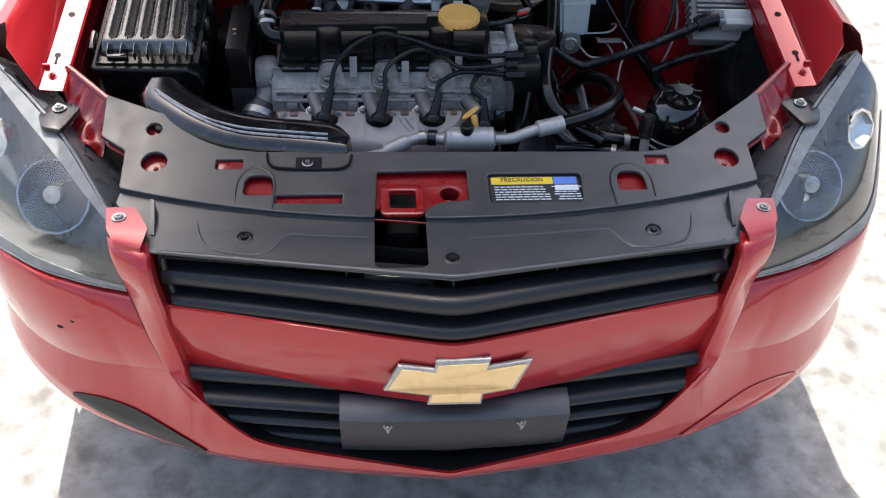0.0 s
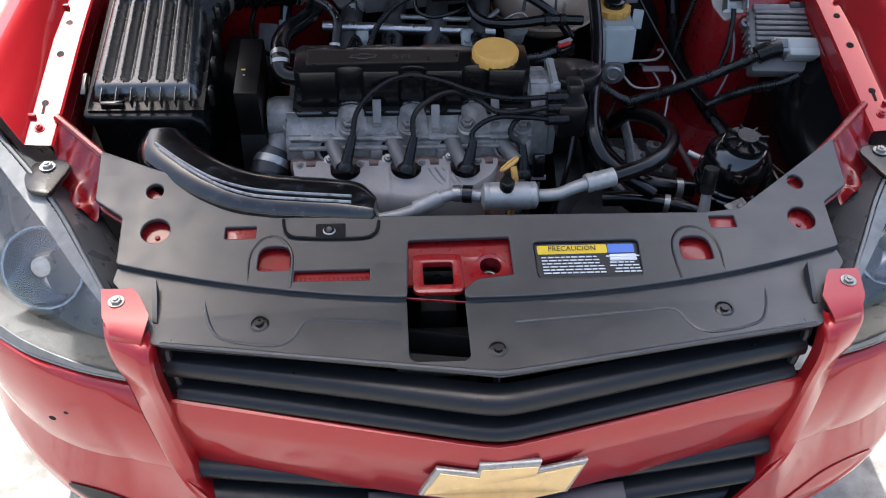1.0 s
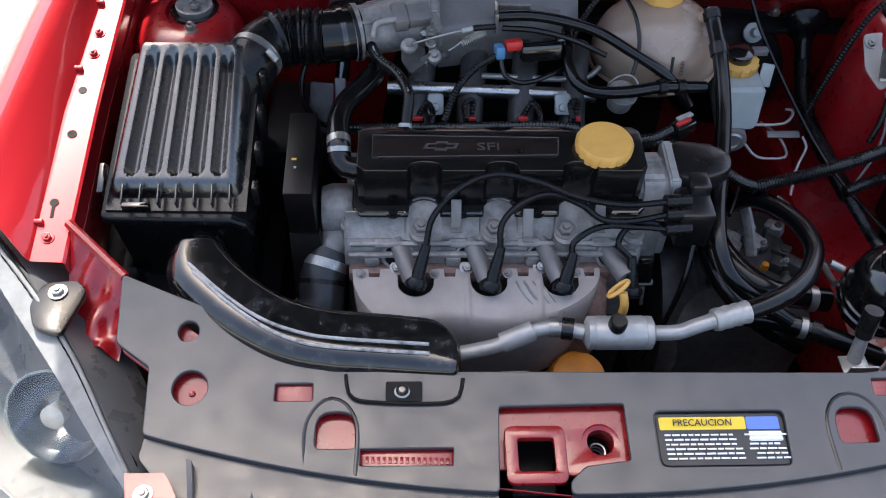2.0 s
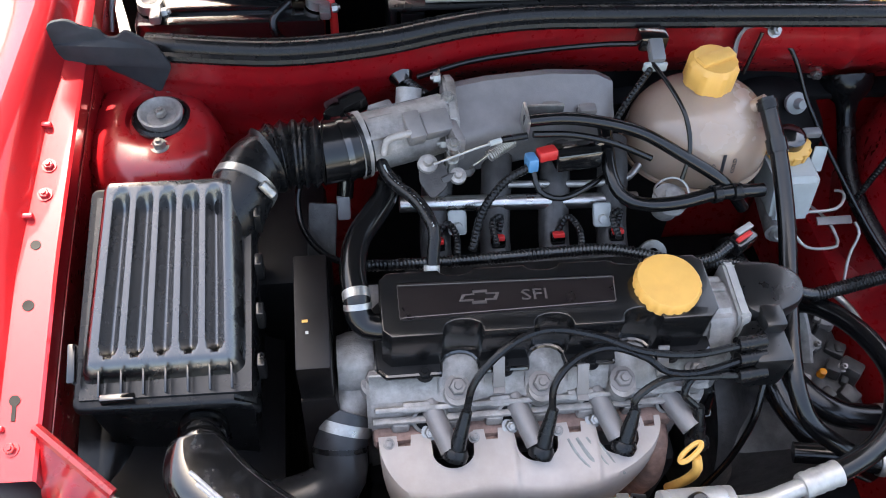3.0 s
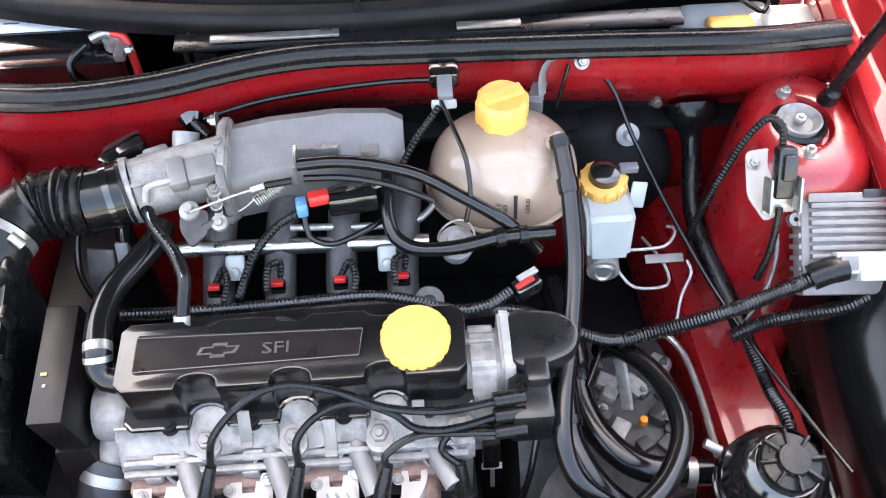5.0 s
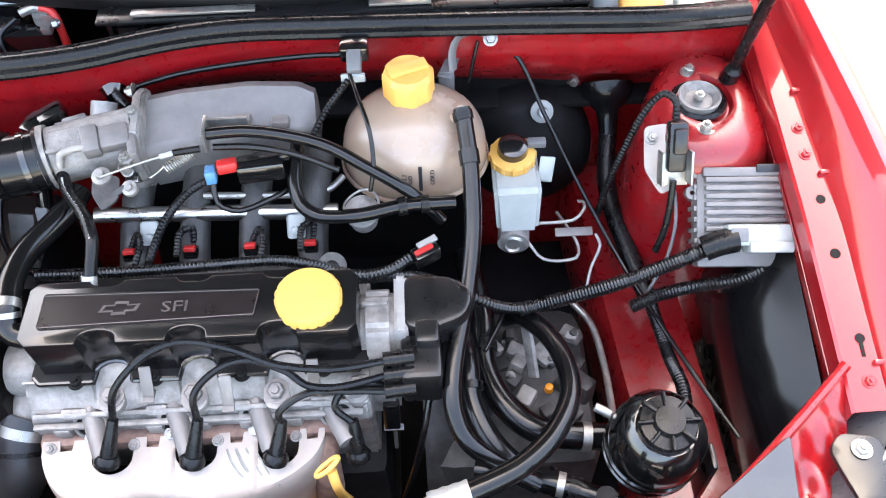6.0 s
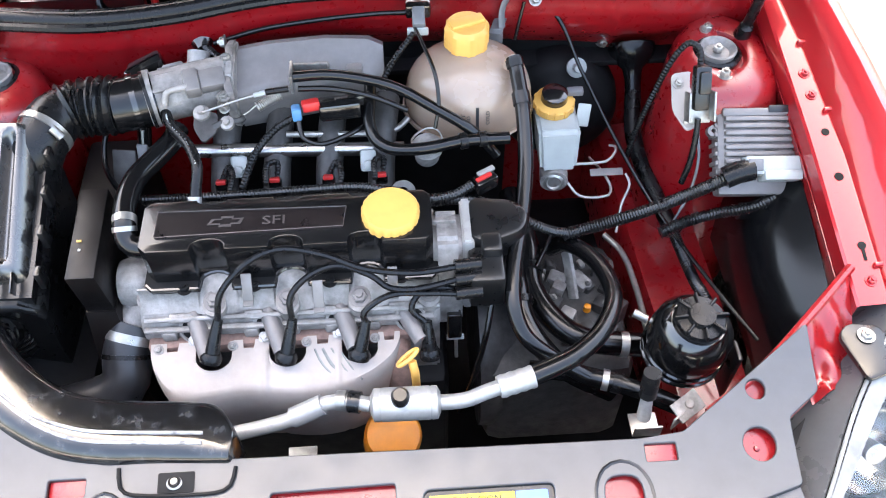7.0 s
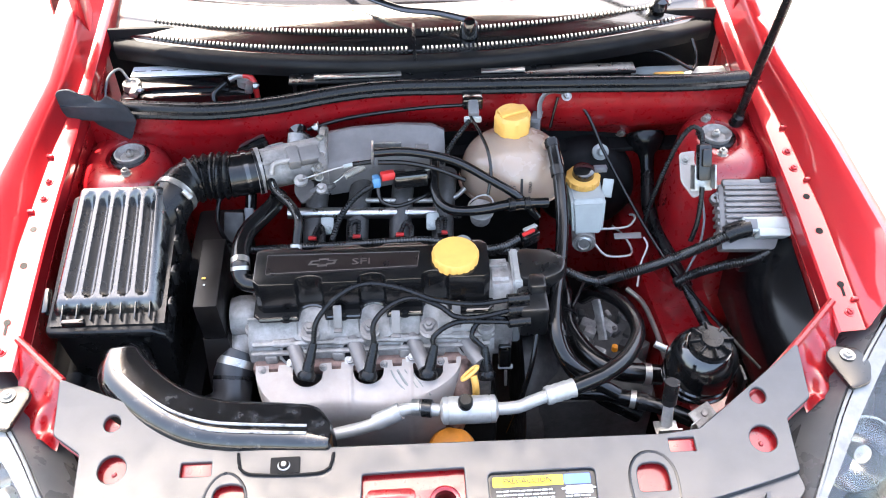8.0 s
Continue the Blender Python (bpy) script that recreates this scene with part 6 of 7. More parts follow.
bm = loft(bmesh.new(), [[(x0, y0, z), (x1, y0, z), (x1, y1, z), (x0, y1, z)] for x0, x1, y0, y1, z in ((0.262, 0.316, 1.388, 1.46, 0.716), (0.257, 0.319, 1.408, 1.492, 0.780))])
bmesh.ops.recalc_face_normals(bm, faces=bm.faces)
bmesh.ops.bevel(bm, geom=[e for e in bm.edges if e.calc_face_angle(0) > 0.6], offset=0.006, segments=3, affect="EDGES")
part("reservoir", bm, WHITE, brake, "milky white brake fluid reservoir")
part("cap_ring", lathe(bmesh.new(), (0.285, 1.462, 0.778), (0, -0.1, 1), [(0, 0), (0.027, 0), (0.029, 0.004), (0.029, 0.016), (0.024, 0.018), (0, 0.018)], 30), YELLOW, brake)
part("cap_top", lathe(bmesh.new(), (0.285, 1.463, 0.795), (0, -0.1, 1), [(0, 0), (0.02, 0), (0.019, 0.012), (0.012, 0.016), (0, 0.016)], 24), GLOSS, brake)
for k in range(12):
    a = k * math.pi / 6
    part("cap_rib", box(bmesh.new(), (0.285 + 0.029 * math.cos(a), 1.461 + 0.029 * math.sin(a), 0.788), (0.004, 0.006, 0.012), 0.001, rot(0, 0, math.degrees(a))), YELLOW, brake)
part("cap_plug", box(bmesh.new(), (0.316, 1.469, 0.802), (0.024, 0.012, 0.01), 0.002), GREY, brake)
part("tag", box(bmesh.new(), (0.328, 1.447, 0.775), (0.02, 0.003, 0.034), 0.002, rot(-30, 10)), WHITE, brake)
for pts in (
    [(0.30, 1.408, 0.712), (0.364, 1.408, 0.715), (0.379, 1.421, 0.72), (0.381, 1.433, 0.72), (0.375, 1.44, 0.715)],
    [(0.304, 1.392, 0.692), (0.323, 1.372, 0.68), (0.366, 1.371, 0.68), (0.372, 1.39, 0.68), (0.362, 1.41, 0.69), (0.35, 1.45, 0.68)],
    [(0.393, 1.395, 0.70), (0.399, 1.383, 0.69), (0.386, 1.362, 0.668), (0.376, 1.33, 0.64)],
):
    part("brake_pipe", tube(bmesh.new(), pts, 0.0022, 8), SILVER, brake)
part("bracket", box(bmesh.new(), (0.365, 1.40, 0.70), (0.05, 0.012, 0.003), 0.001, rot(20)), ALU_GREY, brake)

# control unit on the wing
ecu = thing("engine_control_unit", "finned aluminium engine control unit with a white plug", "control unit")
tilt = rot(36, 0, -3)
centre = Vector((0.551, 1.345, 0.785))


def on_ecu(x, y, z):
    return centre + tilt @ Vector((x, y, z))


part("case", box(bmesh.new(), on_ecu(0, 0, 0), (0.112, 0.12, 0.03), 0.005, tilt), ALU_GREY, ecu)
part("fin_bed", box(bmesh.new(), on_ecu(0.002, 0.010, 0.0156), (0.098, 0.078, 0.002), 0.0005, tilt), ALU, ecu)
for i in range(8):
    part("fin", box(bmesh.new(), on_ecu(0.002, 0.045 - i * 0.0098, 0.0195), (0.098, 0.0064, 0.010), 0.0016, tilt), ALU_GREY, ecu)
part("top_step", box(bmesh.new(), on_ecu(0.002, 0.054, 0.018), (0.104, 0.012, 0.01), 0.003, tilt), ALU_GREY, ecu)
part("seal_label", box(bmesh.new(), on_ecu(0.03, 0.058, 0.0235), (0.034, 0.010, 0.003), 0.001, tilt), PLASTIC, ecu)
for x in (-0.06, 0.06):
    part("lug", lathe(bmesh.new(), on_ecu(x, 0.03, 0.0), tilt @ Vector((0, 0, 1)), [(0.003, 0), (0.008, 0), (0.008, 0.012), (0.003, 0.012), (0.003, 0)], 14), ALU_GREY, ecu)
for i in range(8):
    part("fin", box(bmesh.new(), on_ecu(-0.057, 0.05 - i * 0.013, 0.0), (0.004, 0.006, 0.03), 0.001, tilt), ALU_GREY, ecu)
part("plug_latch", box(bmesh.new(), on_ecu(-0.014, -0.022, 0.0445), (0.02, 0.016, 0.004), 0.001, tilt), GREY, ecu)
part("plug_white", box(bmesh.new(), on_ecu(0.012, -0.022, 0.030), (0.078, 0.026, 0.026), 0.004, tilt), WHITE, ecu)
part("plug_face", box(bmesh.new(), on_ecu(0.024, -0.036, 0.031), (0.052, 0.014, 0.03), 0.003, tilt), WHITE, ecu)
part("plug_boot", tube(bmesh.new(), [on_ecu(-0.015, -0.027, 0.034), on_ecu(-0.035, -0.031, 0.034), on_ecu(-0.052, -0.038, 0.03)], 0.0155, 14), RUBBER, ecu)
part("holder", box(bmesh.new(), (0.562, 1.288, 0.728), (0.075, 0.016, 0.026), 0.005), GLOSS, ecu)
relay = thing("relay_bracket", "beige metal bracket with a black sensor and cable", "relay")
part("plate", sheet([rounded([(0.440, 1.445), (0.468, 1.448), (0.472, 1.38), (0.452, 1.372), (0.436, 1.40)], 0.006)], lambda x, y: 0.842 + 0.5 * (y - 1.44), 0.004, 0.001), SHIELD, relay)
case = box(bmesh.new(), (0.463, 1.384, 0.836), (0.036, 0.04, 0.004), 0.001, rot(55))
for dx in (-0.017, 0.017):
    box(case, (0.463 + dx, 1.377, 0.846), (0.003, 0.04, 0.022), 0.001, rot(55))
part("relay_case", case, STEEL, relay)
sock = box(bmesh.new(), (0.465, 1.396, 0.862), (0.022, 0.06, 0.02), 0.004, rot(58))
box(sock, (0.466, 1.391, 0.875), (0.016, 0.03, 0.012), 0.003, rot(58))
part("relay_plug", sock, PLASTIC, relay)
part("relay_tail", tube(bmesh.new(), [(0.463, 1.372, 0.828), (0.462, 1.36, 0.805), (0.458, 1.345, 0.77), (0.45, 1.335, 0.74)], 0.0042, 10), RUBBER, relay)
part("bolt", bolt(bmesh.new(), (0.447, 1.432, 0.839), (0, -0.5, 1), 0.006, 0.006), STEEL, relay)
relay.location = (0.0, -0.010, 0.012)

# power steering reservoir
ps = thing("power_steering_reservoir", "glossy black round power steering fluid reservoir", "fluid reservoir")
axis = (0.03, -0.1, 1)
part("bowl", lathe(bmesh.new(), (0.413, 1.103, 0.645), axis, [(0, 0), (0.036, 0), (0.046, 0.012), (0.052, 0.028), (0.0545, 0.03), (0.0545, 0.034), (0.052, 0.036), (0.0545, 0.042), (0.0545, 0.048), (0.052, 0.05), (0.0535, 0.07), (0.05, 0.092), (0.04, 0.108), (0.034, 0.113), (0, 0.113)], 44), GLOSS, ps)
bm = lathe(bmesh.new(), (0.4165, 1.092, 0.757), axis, [(0, 0), (0.031, 0), (0.032, 0.006), (0.030, 0.010), (0.018, 0.012), (0.016, 0.020), (0, 0.021)], 40)
CAP_RIBS = []
for k in range(8):
    a = k * math.pi / 4
    CAP_RIBS.append(box(bmesh.new(), (0.4165 + 0.024 * math.cos(a), 1.091 + 0.024 * math.sin(a), 0.769), (0.02, 0.004, 0.010), 0.0015, rot(0, 0, math.degrees(a))))
ps_cap = part("cap", bm, RUBBER, ps)
for bm in CAP_RIBS:
    part("rib", bm, RUBBER, ps_cap)
part("feed_stub", tube(bmesh.new(), [(0.371, 1.135, 0.70), (0.354, 1.144, 0.704)], 0.0058, 10), STEEL, ps)
part("bracket", box(bmesh.new(), (0.474, 1.075, 0.66), (0.006, 0.03, 0.10), 0.002), PLASTIC, ps)

# air-conditioning line
ac = thing("air_conditioning_line", "bright aluminium air-conditioning pipe with a silencer", "pipe")
part("silencer", lathe(bmesh.new(), (0.006, 1.018, 0.728), (1, -0.02, 0.02), [(0, 0), (0.012, 0), (0.02, 0.004), (0.0205, 0.01), (0.0195, 0.012), (0.0205, 0.014), (0.0205, 0.070), (0.0195, 0.072), (0.0205, 0.074), (0.02, 0.08), (0.012, 0.084), (0, 0.084)], 30), SILVER, ac)
part("pressure_switch", lathe(bmesh.new(), (0.042, 1.015, 0.742), (0, -0.15, 1), [(0, 0), (0.011, 0), (0.011, 0.016), (0.008, 0.020), (0, 0.02)], 18), PLASTIC, ac)
part("pipe", tube(bmesh.new(), [(0.09, 1.016, 0.729), (0.119, 1.016, 0.731), (0.142, 1.020, 0.739), (0.165, 1.025, 0.744)], 0.0095, 14), SILVER, ac)
part("crimp", tube(bmesh.new(), [(0.16, 1.024, 0.743), (0.203, 1.034, 0.747)], 0.0145, 18, ribs=0.0012, pitch=0.012), SILVER, ac)
part("pipe", tube(bmesh.new(), [(0.006, 1.019, 0.728), (-0.02, 1.025, 0.728), (-0.045, 1.028, 0.722), (-0.068, 1.024, 0.712), (-0.1, 1.018, 0.70), (-0.17, 1.01, 0.688)], 0.0095, 14), SILVER, ac)
part("crimp", tube(bmesh.new(), [(-0.052, 1.028, 0.719), (-0.09, 1.02, 0.704)], 0.013, 16), SILVER, ac)
part("clamp", tube(bmesh.new(), [(-0.006, 1.022, 0.729), (-0.020, 1.025, 0.728)], 0.0135, 16), PLASTIC, ac)
part("clamp", tube(bmesh.new(), [(-0.022, 1.026, 0.728), (-0.034, 1.028, 0.726)], 0.0125, 16), STEEL, ac)
part("hose", tube(bmesh.new(), [(0.198, 1.033, 0.747), (0.23, 1.045, 0.748), (0.262, 1.062, 0.746), (0.299, 1.098, 0.74), (0.325, 1.154, 0.73), (0.318, 1.22, 0.715), (0.29, 1.275, 0.69), (0.27, 1.30, 0.65)], 0.0125, 16), HOSE, ac, "shiny black rubber hose")
print_bars = bmesh.new()
for k in range(9):
    a, b = Vector((0.262, 1.062, 0.746)), Vector((0.305, 1.106, 0.738))
    q = a.lerp(b, k / 8)
    box(print_bars, (q.x - 0.004, q.y - 0.004, q.z + 0.0117), (0.0042, 0.0012, 0.0004), 0, rot(0, 0, 46))
part("faded_print", print_bars, GREY, ac, smooth=False)
service = thing("service_valve", "aluminium service valve with a black cap", "valve")
part("stem", tube(bmesh.new(), [(0.337, 0.995, 0.70), (0.337, 1.006, 0.745)], 0.009, 14, taper=0.007), SILVER, service)
part("collar", tube(bmesh.new(), [(0.337, 1.004, 0.738), (0.337, 1.008, 0.752)], 0.0105, 12), PLASTIC, service)
part("cap", tube(bmesh.new(), [(0.337, 1.007, 0.749), (0.338, 1.013, 0.776)], 0.0108, 16), RUBBER, service)
bm = box(bmesh.new(), (0.392, 1.002, 0.708), (0.046, 0.026, 0.003), 0.001, rot(20, 10, 35))
box(bm, (0.378, 0.988, 0.70), (0.02, 0.003, 0.026), 0.001, rot(0, 0, 35))
lathe(bm, (0.394, 1.004, 0.708), (-0.1, -0.3, 1), [(0, 0), (0.006, 0), (0.005, 0.006), (0, 0.007)], 12)
part("bracket", bm, ALU, service)
dip = thing("oil_dipstick", "yellow plastic oil dipstick handle", "dipstick")
ring_grip = [Vector((0.053 + 0.0115 * math.cos(a) + 0.003 * math.sin(a), 1.071 + 0.0068 * math.sin(a) + 0.005 * math.cos(a), 0.745 + 0.006 * math.cos(a))) for a in np.linspace(0, 2 * math.pi, 25)]
part("grip", tube(bmesh.new(), ring_grip, 0.003, 8), YELLOW, dip)
part("stem", tube(bmesh.new(), [(0.058, 1.066, 0.744), (0.061, 1.058, 0.730), (0.062, 1.062, 0.69), (0.064, 1.08, 0.62)], 0.0055, 10), YELLOW, dip)
filt = thing("oil_filter", "orange oil filter canister low on the engine", "oil filter")
part("canister", lathe(bmesh.new(), (0.02, 1.075, 0.50), (0.1, -0.3, 1), [(0, 0), (0.03, 0), (0.039, 0.008), (0.04, 0.07), (0.036, 0.078), (0.015, 0.084), (0, 0.084)], 30), ORANGE, filt)

# gearbox
gearbox = thing("gearbox", "dirty grey cast gearbox casing beside the engine", "gearbox")
part("casing", box(bmesh.new(), (0.27, 1.24, 0.48), (0.22, 0.24, 0.22), 0.03), CAST_DARK, gearbox)
part("bell", lathe(bmesh.new(), (0.155, 1.25, 0.50), (1, 0, 0), [(0, 0), (0.14, 0), (0.14, 0.02), (0.11, 0.06), (0, 0.07)], 36), CAST_DARK, gearbox)
random.seed(5)
for k in range(34):
    x, y = random.uniform(0.235, 0.365), random.uniform(1.17, 1.31)
    w, h = random.uniform(0.007, 0.026), random.uniform(0.01, 0.04)
    part("casting", box(bmesh.new(), (x, y, 0.592), (w, w * random.uniform(0.6, 1.6), h), 0.004, rot(random.uniform(-12, 12), random.uniform(-12, 12), random.uniform(0, 90))), CAST_DARK if k % 3 else ALU, gearbox)
for x, y in ((0.27, 1.24), (0.325, 1.262), (0.348, 1.225), (0.30, 1.285)):
    part("bolt", bolt(bmesh.new(), (x, y, 0.606), (0, -0.2, 1), 0.0045, 0.009), ALU, gearbox)
part("lever", tube(bmesh.new(), [(0.29, 1.30, 0.66), (0.295, 1.265, 0.64), (0.30, 1.235, 0.61)], 0.009, 8, flat=0.5), ALU, gearbox)
part("breather", lathe(bmesh.new(), (0.318, 1.22, 0.60), (0, 0, 1), [(0, 0), (0.006, 0), (0.005, 0.010), (0, 0.012)], 12), ORANGE, gearbox)


# ---------- hoses and looms ----------
BUNCHES = {"wiring_loom": "wiring looms in the engine bay", "cable": "cables in the engine bay", "heater_hose": "heater hoses", "battery_cable": "battery cables", "throttle_cable": "throttle cables"}


def hose(name, label, category, pts, r, mat=HOSE, ribs=0.0, pitch=0.006, n=12, ends=()):
    ob = thing(name, label, category, BUNCHES.get(name, ""))
    part("tube", tube(bmesh.new(), pts, r, n, ribs, pitch), mat, ob)
    for k, (a, b, rr, m) in enumerate(ends):
        part("clip", tube(bmesh.new(), [a, b], rr, 16), m, ob)
    return ob


hose("breather_hose", "thick black rubber engine breather hose with steel clamp", "hose", [(-0.243, 1.40, 0.83), (-0.25, 1.375, 0.83), (-0.264, 1.35, 0.83), (-0.285, 1.312, 0.832), (-0.292, 1.272, 0.834), (-0.290, 1.237, 0.832), (-0.289, 1.222, 0.822), (-0.280, 1.212, 0.815), (-0.262, 1.209, 0.814)], 0.0145, HOSE, n=16, ends=(((-0.2905, 1.244, 0.833), (-0.2895, 1.234, 0.831), 0.0152, STEEL), ((-0.2895, 1.231, 0.830), (-0.2892, 1.226, 0.826), 0.0152, STEEL)))
vent = hose("vent_hose", "thin black rubber vent hose with faded print", "hose", [(-0.259, 1.425, 0.868), (-0.256, 1.41, 0.862), (-0.243, 1.377, 0.856), (-0.216, 1.338, 0.86), (-0.202, 1.304, 0.855), (-0.204, 1.285, 0.842), (-0.207, 1.262, 0.825)], 0.0072, RUBBER, ends=(((-0.2065, 1.272, 0.833), (-0.207, 1.264, 0.826), 0.0088, SILVER), ((-0.26, 1.42, 0.845), (-0.259, 1.412, 0.838), 0.008, STEEL)))
line = [(-0.250, 1.395, 0.859), (-0.243, 1.377, 0.856), (-0.216, 1.338, 0.860), (-0.202, 1.304, 0.855)]
for v in np.linspace(0.05, 0.95, 22):
    p, q = curve_at(line, v), curve_at(line, v + 0.01)
    part("print_mark", box(bmesh.new(), (p.x, p.y - 0.0032, p.z + 0.0062), (0.0034, 0.0021, 0.0008), 0, rot(25, 0, math.degrees(math.atan2(q.y - p.y, q.x - p.x)))), WHITE, vent)
hose("throttle_cable", "black sheathed throttle cable", "cable", [(-0.085, 1.428, 0.888), (-0.037, 1.43, 0.888), (0.013, 1.425, 0.882), (0.058, 1.415, 0.872), (0.102, 1.395, 0.855), (0.154, 1.372, 0.83), (0.19, 1.36, 0.79)], 0.0075)
hose("throttle_cable", "thin black sheathed cable beside the throttle cable", "cable", [(-0.075, 1.418, 0.876), (-0.03, 1.419, 0.872), (0.02, 1.413, 0.862), (0.07, 1.40, 0.845)], 0.004)
hose("vacuum_hose", "black rubber vacuum hose", "hose", [(0.020, 1.445, 0.855), (0.019, 1.42, 0.85), (0.017, 1.385, 0.84), (0.025, 1.361, 0.83), (0.048, 1.347, 0.825), (0.092, 1.346, 0.825), (0.145, 1.357, 0.825), (0.206, 1.363, 0.82)], 0.0085, ends=(((0.138, 1.3555, 0.825), (0.148, 1.3575, 0.825), 0.0112, RUBBER), ((0.165, 1.359, 0.824), (0.175, 1.36, 0.8235), 0.0105, RUBBER)))
hose("coolant_hose", "shiny black coolant hose from the tank", "hose", [(0.219, 1.456, 0.882), (0.222, 1.44, 0.872), (0.226, 1.39, 0.848), (0.224, 1.32, 0.812), (0.212, 1.25, 0.785), (0.195, 1.18, 0.77), (0.190, 1.13, 0.755), (0.203, 1.098, 0.733), (0.24, 1.076, 0.71), (0.28, 1.06, 0.69)], 0.0105, n=16, ends=(((0.2195, 1.453, 0.880), (0.2215, 1.444, 0.874), 0.0125, RUBBER), ((0.2245, 1.41, 0.858), (0.226, 1.395, 0.85), 0.0125, HOSE)))
hose("heater_hose", "thick black heater hose looping down", "hose", [(0.22, 1.40, 0.66), (0.235, 1.29, 0.665), (0.234, 1.23, 0.655), (0.256, 1.178, 0.648), (0.296, 1.145, 0.642), (0.375, 1.138, 0.63)], 0.017, HOSE, n=16, ends=(((0.345, 1.139, 0.634), (0.356, 1.138, 0.633), 0.0185, STEEL), ((0.2345, 1.262, 0.661), (0.2343, 1.25, 0.659), 0.0180, RUBBER)))
hose("heater_hose", "thick black heater hose in front of the gearbox", "hose", [(0.205, 1.36, 0.64), (0.212, 1.23, 0.675), (0.214, 1.175, 0.665), (0.236, 1.128, 0.652), (0.27, 1.10, 0.634), (0.33, 1.085, 0.60)], 0.015, HOSE, n=16, ends=(((0.299, 1.0935, 0.618), (0.307, 1.0915, 0.613), 0.0168, RUBBER), ((0.2135, 1.20, 0.671), (0.214, 1.19, 0.669), 0.0160, RUBBER)))
hose("coolant_pipe", "black coolant pipe low beside the radiator", "hose", [(0.215, 1.098, 0.65), (0.263, 1.085, 0.66), (0.306, 1.07, 0.662), (0.351, 1.052, 0.66), (0.405, 1.03, 0.648)], 0.0125, HOSE, n=14, ends=(((0.305, 1.0705, 0.662), (0.313, 1.068, 0.662), 0.0145, STEEL), ((0.318, 1.066, 0.662), (0.330, 1.061, 0.662), 0.0142, RUBBER)))
DUSTY = shader("dusty_rubber", (0.018, 0.019, 0.022), 0.32, 0, 0.3, 50.0, bump=0.1, bump_scale=200.0, stain=(0.015, 0.015, 0.016), stain_scale=30.0, stain_amount=0.7)
hose("radiator_hose", "worn dusty black radiator hose with a clamp", "hose", [(-0.306, 1.176, 0.694), (-0.313, 1.160, 0.684), (-0.318, 1.140, 0.670), (-0.319, 1.118, 0.654), (-0.334, 1.104, 0.643), (-0.366, 1.096, 0.635), (-0.43, 1.09, 0.62)], 0.031, DUSTY, n=24, ends=(((-0.3105, 1.166, 0.6875), (-0.314, 1.156, 0.681), 0.0325, STEEL), ((-0.3175, 1.144, 0.6725), (-0.318, 1.139, 0.669), 0.0322, RUBBER)))
part("water_neck", tube(bmesh.new(), [(-0.288, 1.212, 0.722), (-0.294, 1.198, 0.712), (-0.304, 1.180, 0.697), (-0.308, 1.172, 0.691)], 0.024, 20), ALU, engine)
hose("wiring_loom", "ribbed black wiring loom behind the valve cover", "wiring", [(-0.285, 1.300, 0.80), (-0.212, 1.295, 0.805), (-0.138, 1.296, 0.805), (-0.063, 1.299, 0.805), (0.0, 1.301, 0.803), (0.042, 1.293, 0.80), (0.086, 1.278, 0.80), (0.122, 1.281, 0.80), (0.15, 1.298, 0.80)], 0.0075, LOOM, 0.0014, 0.0045)
hose("wiring_loom", "ribbed black wiring loom beside the coil", "wiring", [(0.086, 1.276, 0.795), (0.151, 1.280, 0.79), (0.193, 1.276, 0.77), (0.233, 1.266, 0.75), (0.262, 1.268, 0.73), (0.285, 1.275, 0.715)], 0.0072, LOOM, 0.0014, 0.0045)
hose("wiring_loom", "thick ribbed black wiring loom to the control unit", "wiring", [(0.518, 1.301, 0.795), (0.49, 1.296, 0.785), (0.461, 1.291, 0.773), (0.399, 1.282, 0.75), (0.337, 1.279, 0.727), (0.278, 1.274, 0.713)], 0.0095, LOOM, 0.0014, 0.0040, n=14)
hose("wiring_loom", "ribbed black wiring branch below the control unit", "wiring", [(0.575, 1.29, 0.752), (0.545, 1.283, 0.742), (0.498, 1.285, 0.73), (0.457, 1.287, 0.712), (0.42, 1.278, 0.70)], 0.0090, LOOM, 0.0014, 0.0042)
hose("wiring_loom", "taped black main wiring loom along the wing", "wiring", [(0.438, 1.59, 0.745), (0.430, 1.545, 0.725), (0.424, 1.476, 0.69), (0.440, 1.394, 0.665), (0.461, 1.318, 0.645)], 0.013, RUBBER, n=14)
hose("wiring_loom", "ribbed black main wiring loom beside the reservoir", "wiring", [(0.461, 1.318, 0.645), (0.470, 1.234, 0.645), (0.475, 1.185, 0.655), (0.47, 1.12, 0.65)], 0.0090, LOOM, 0.0014, 0.0042)
hose("cable", "thin black cable across the bulkhead", "cable", [(0.273, 1.572, 0.875), (0.299, 1.562, 0.862), (0.333, 1.519, 0.80), (0.375, 1.445, 0.74), (0.423, 1.359, 0.685), (0.462, 1.266, 0.67), (0.495, 1.177, 0.67), (0.522, 1.111, 0.67)], 0.003)
hose("cable", "black ribbed sensor cable over the strut tower", "cable", [(0.468, 1.414, 0.888), (0.466, 1.428, 0.906), (0.453, 1.438, 0.908), (0.436, 1.437, 0.88), (0.421, 1.432, 0.83), (0.405, 1.425, 0.76), (0.40, 1.425, 0.70)], 0.0048, RUBBER, 0.001, 0.005)
hose("cable", "grey sensor cable below the relay", "cable", [(0.478, 1.39, 0.80), (0.476, 1.35, 0.775), (0.465, 1.32, 0.74), (0.445, 1.30, 0.70)], 0.0022, GREY)
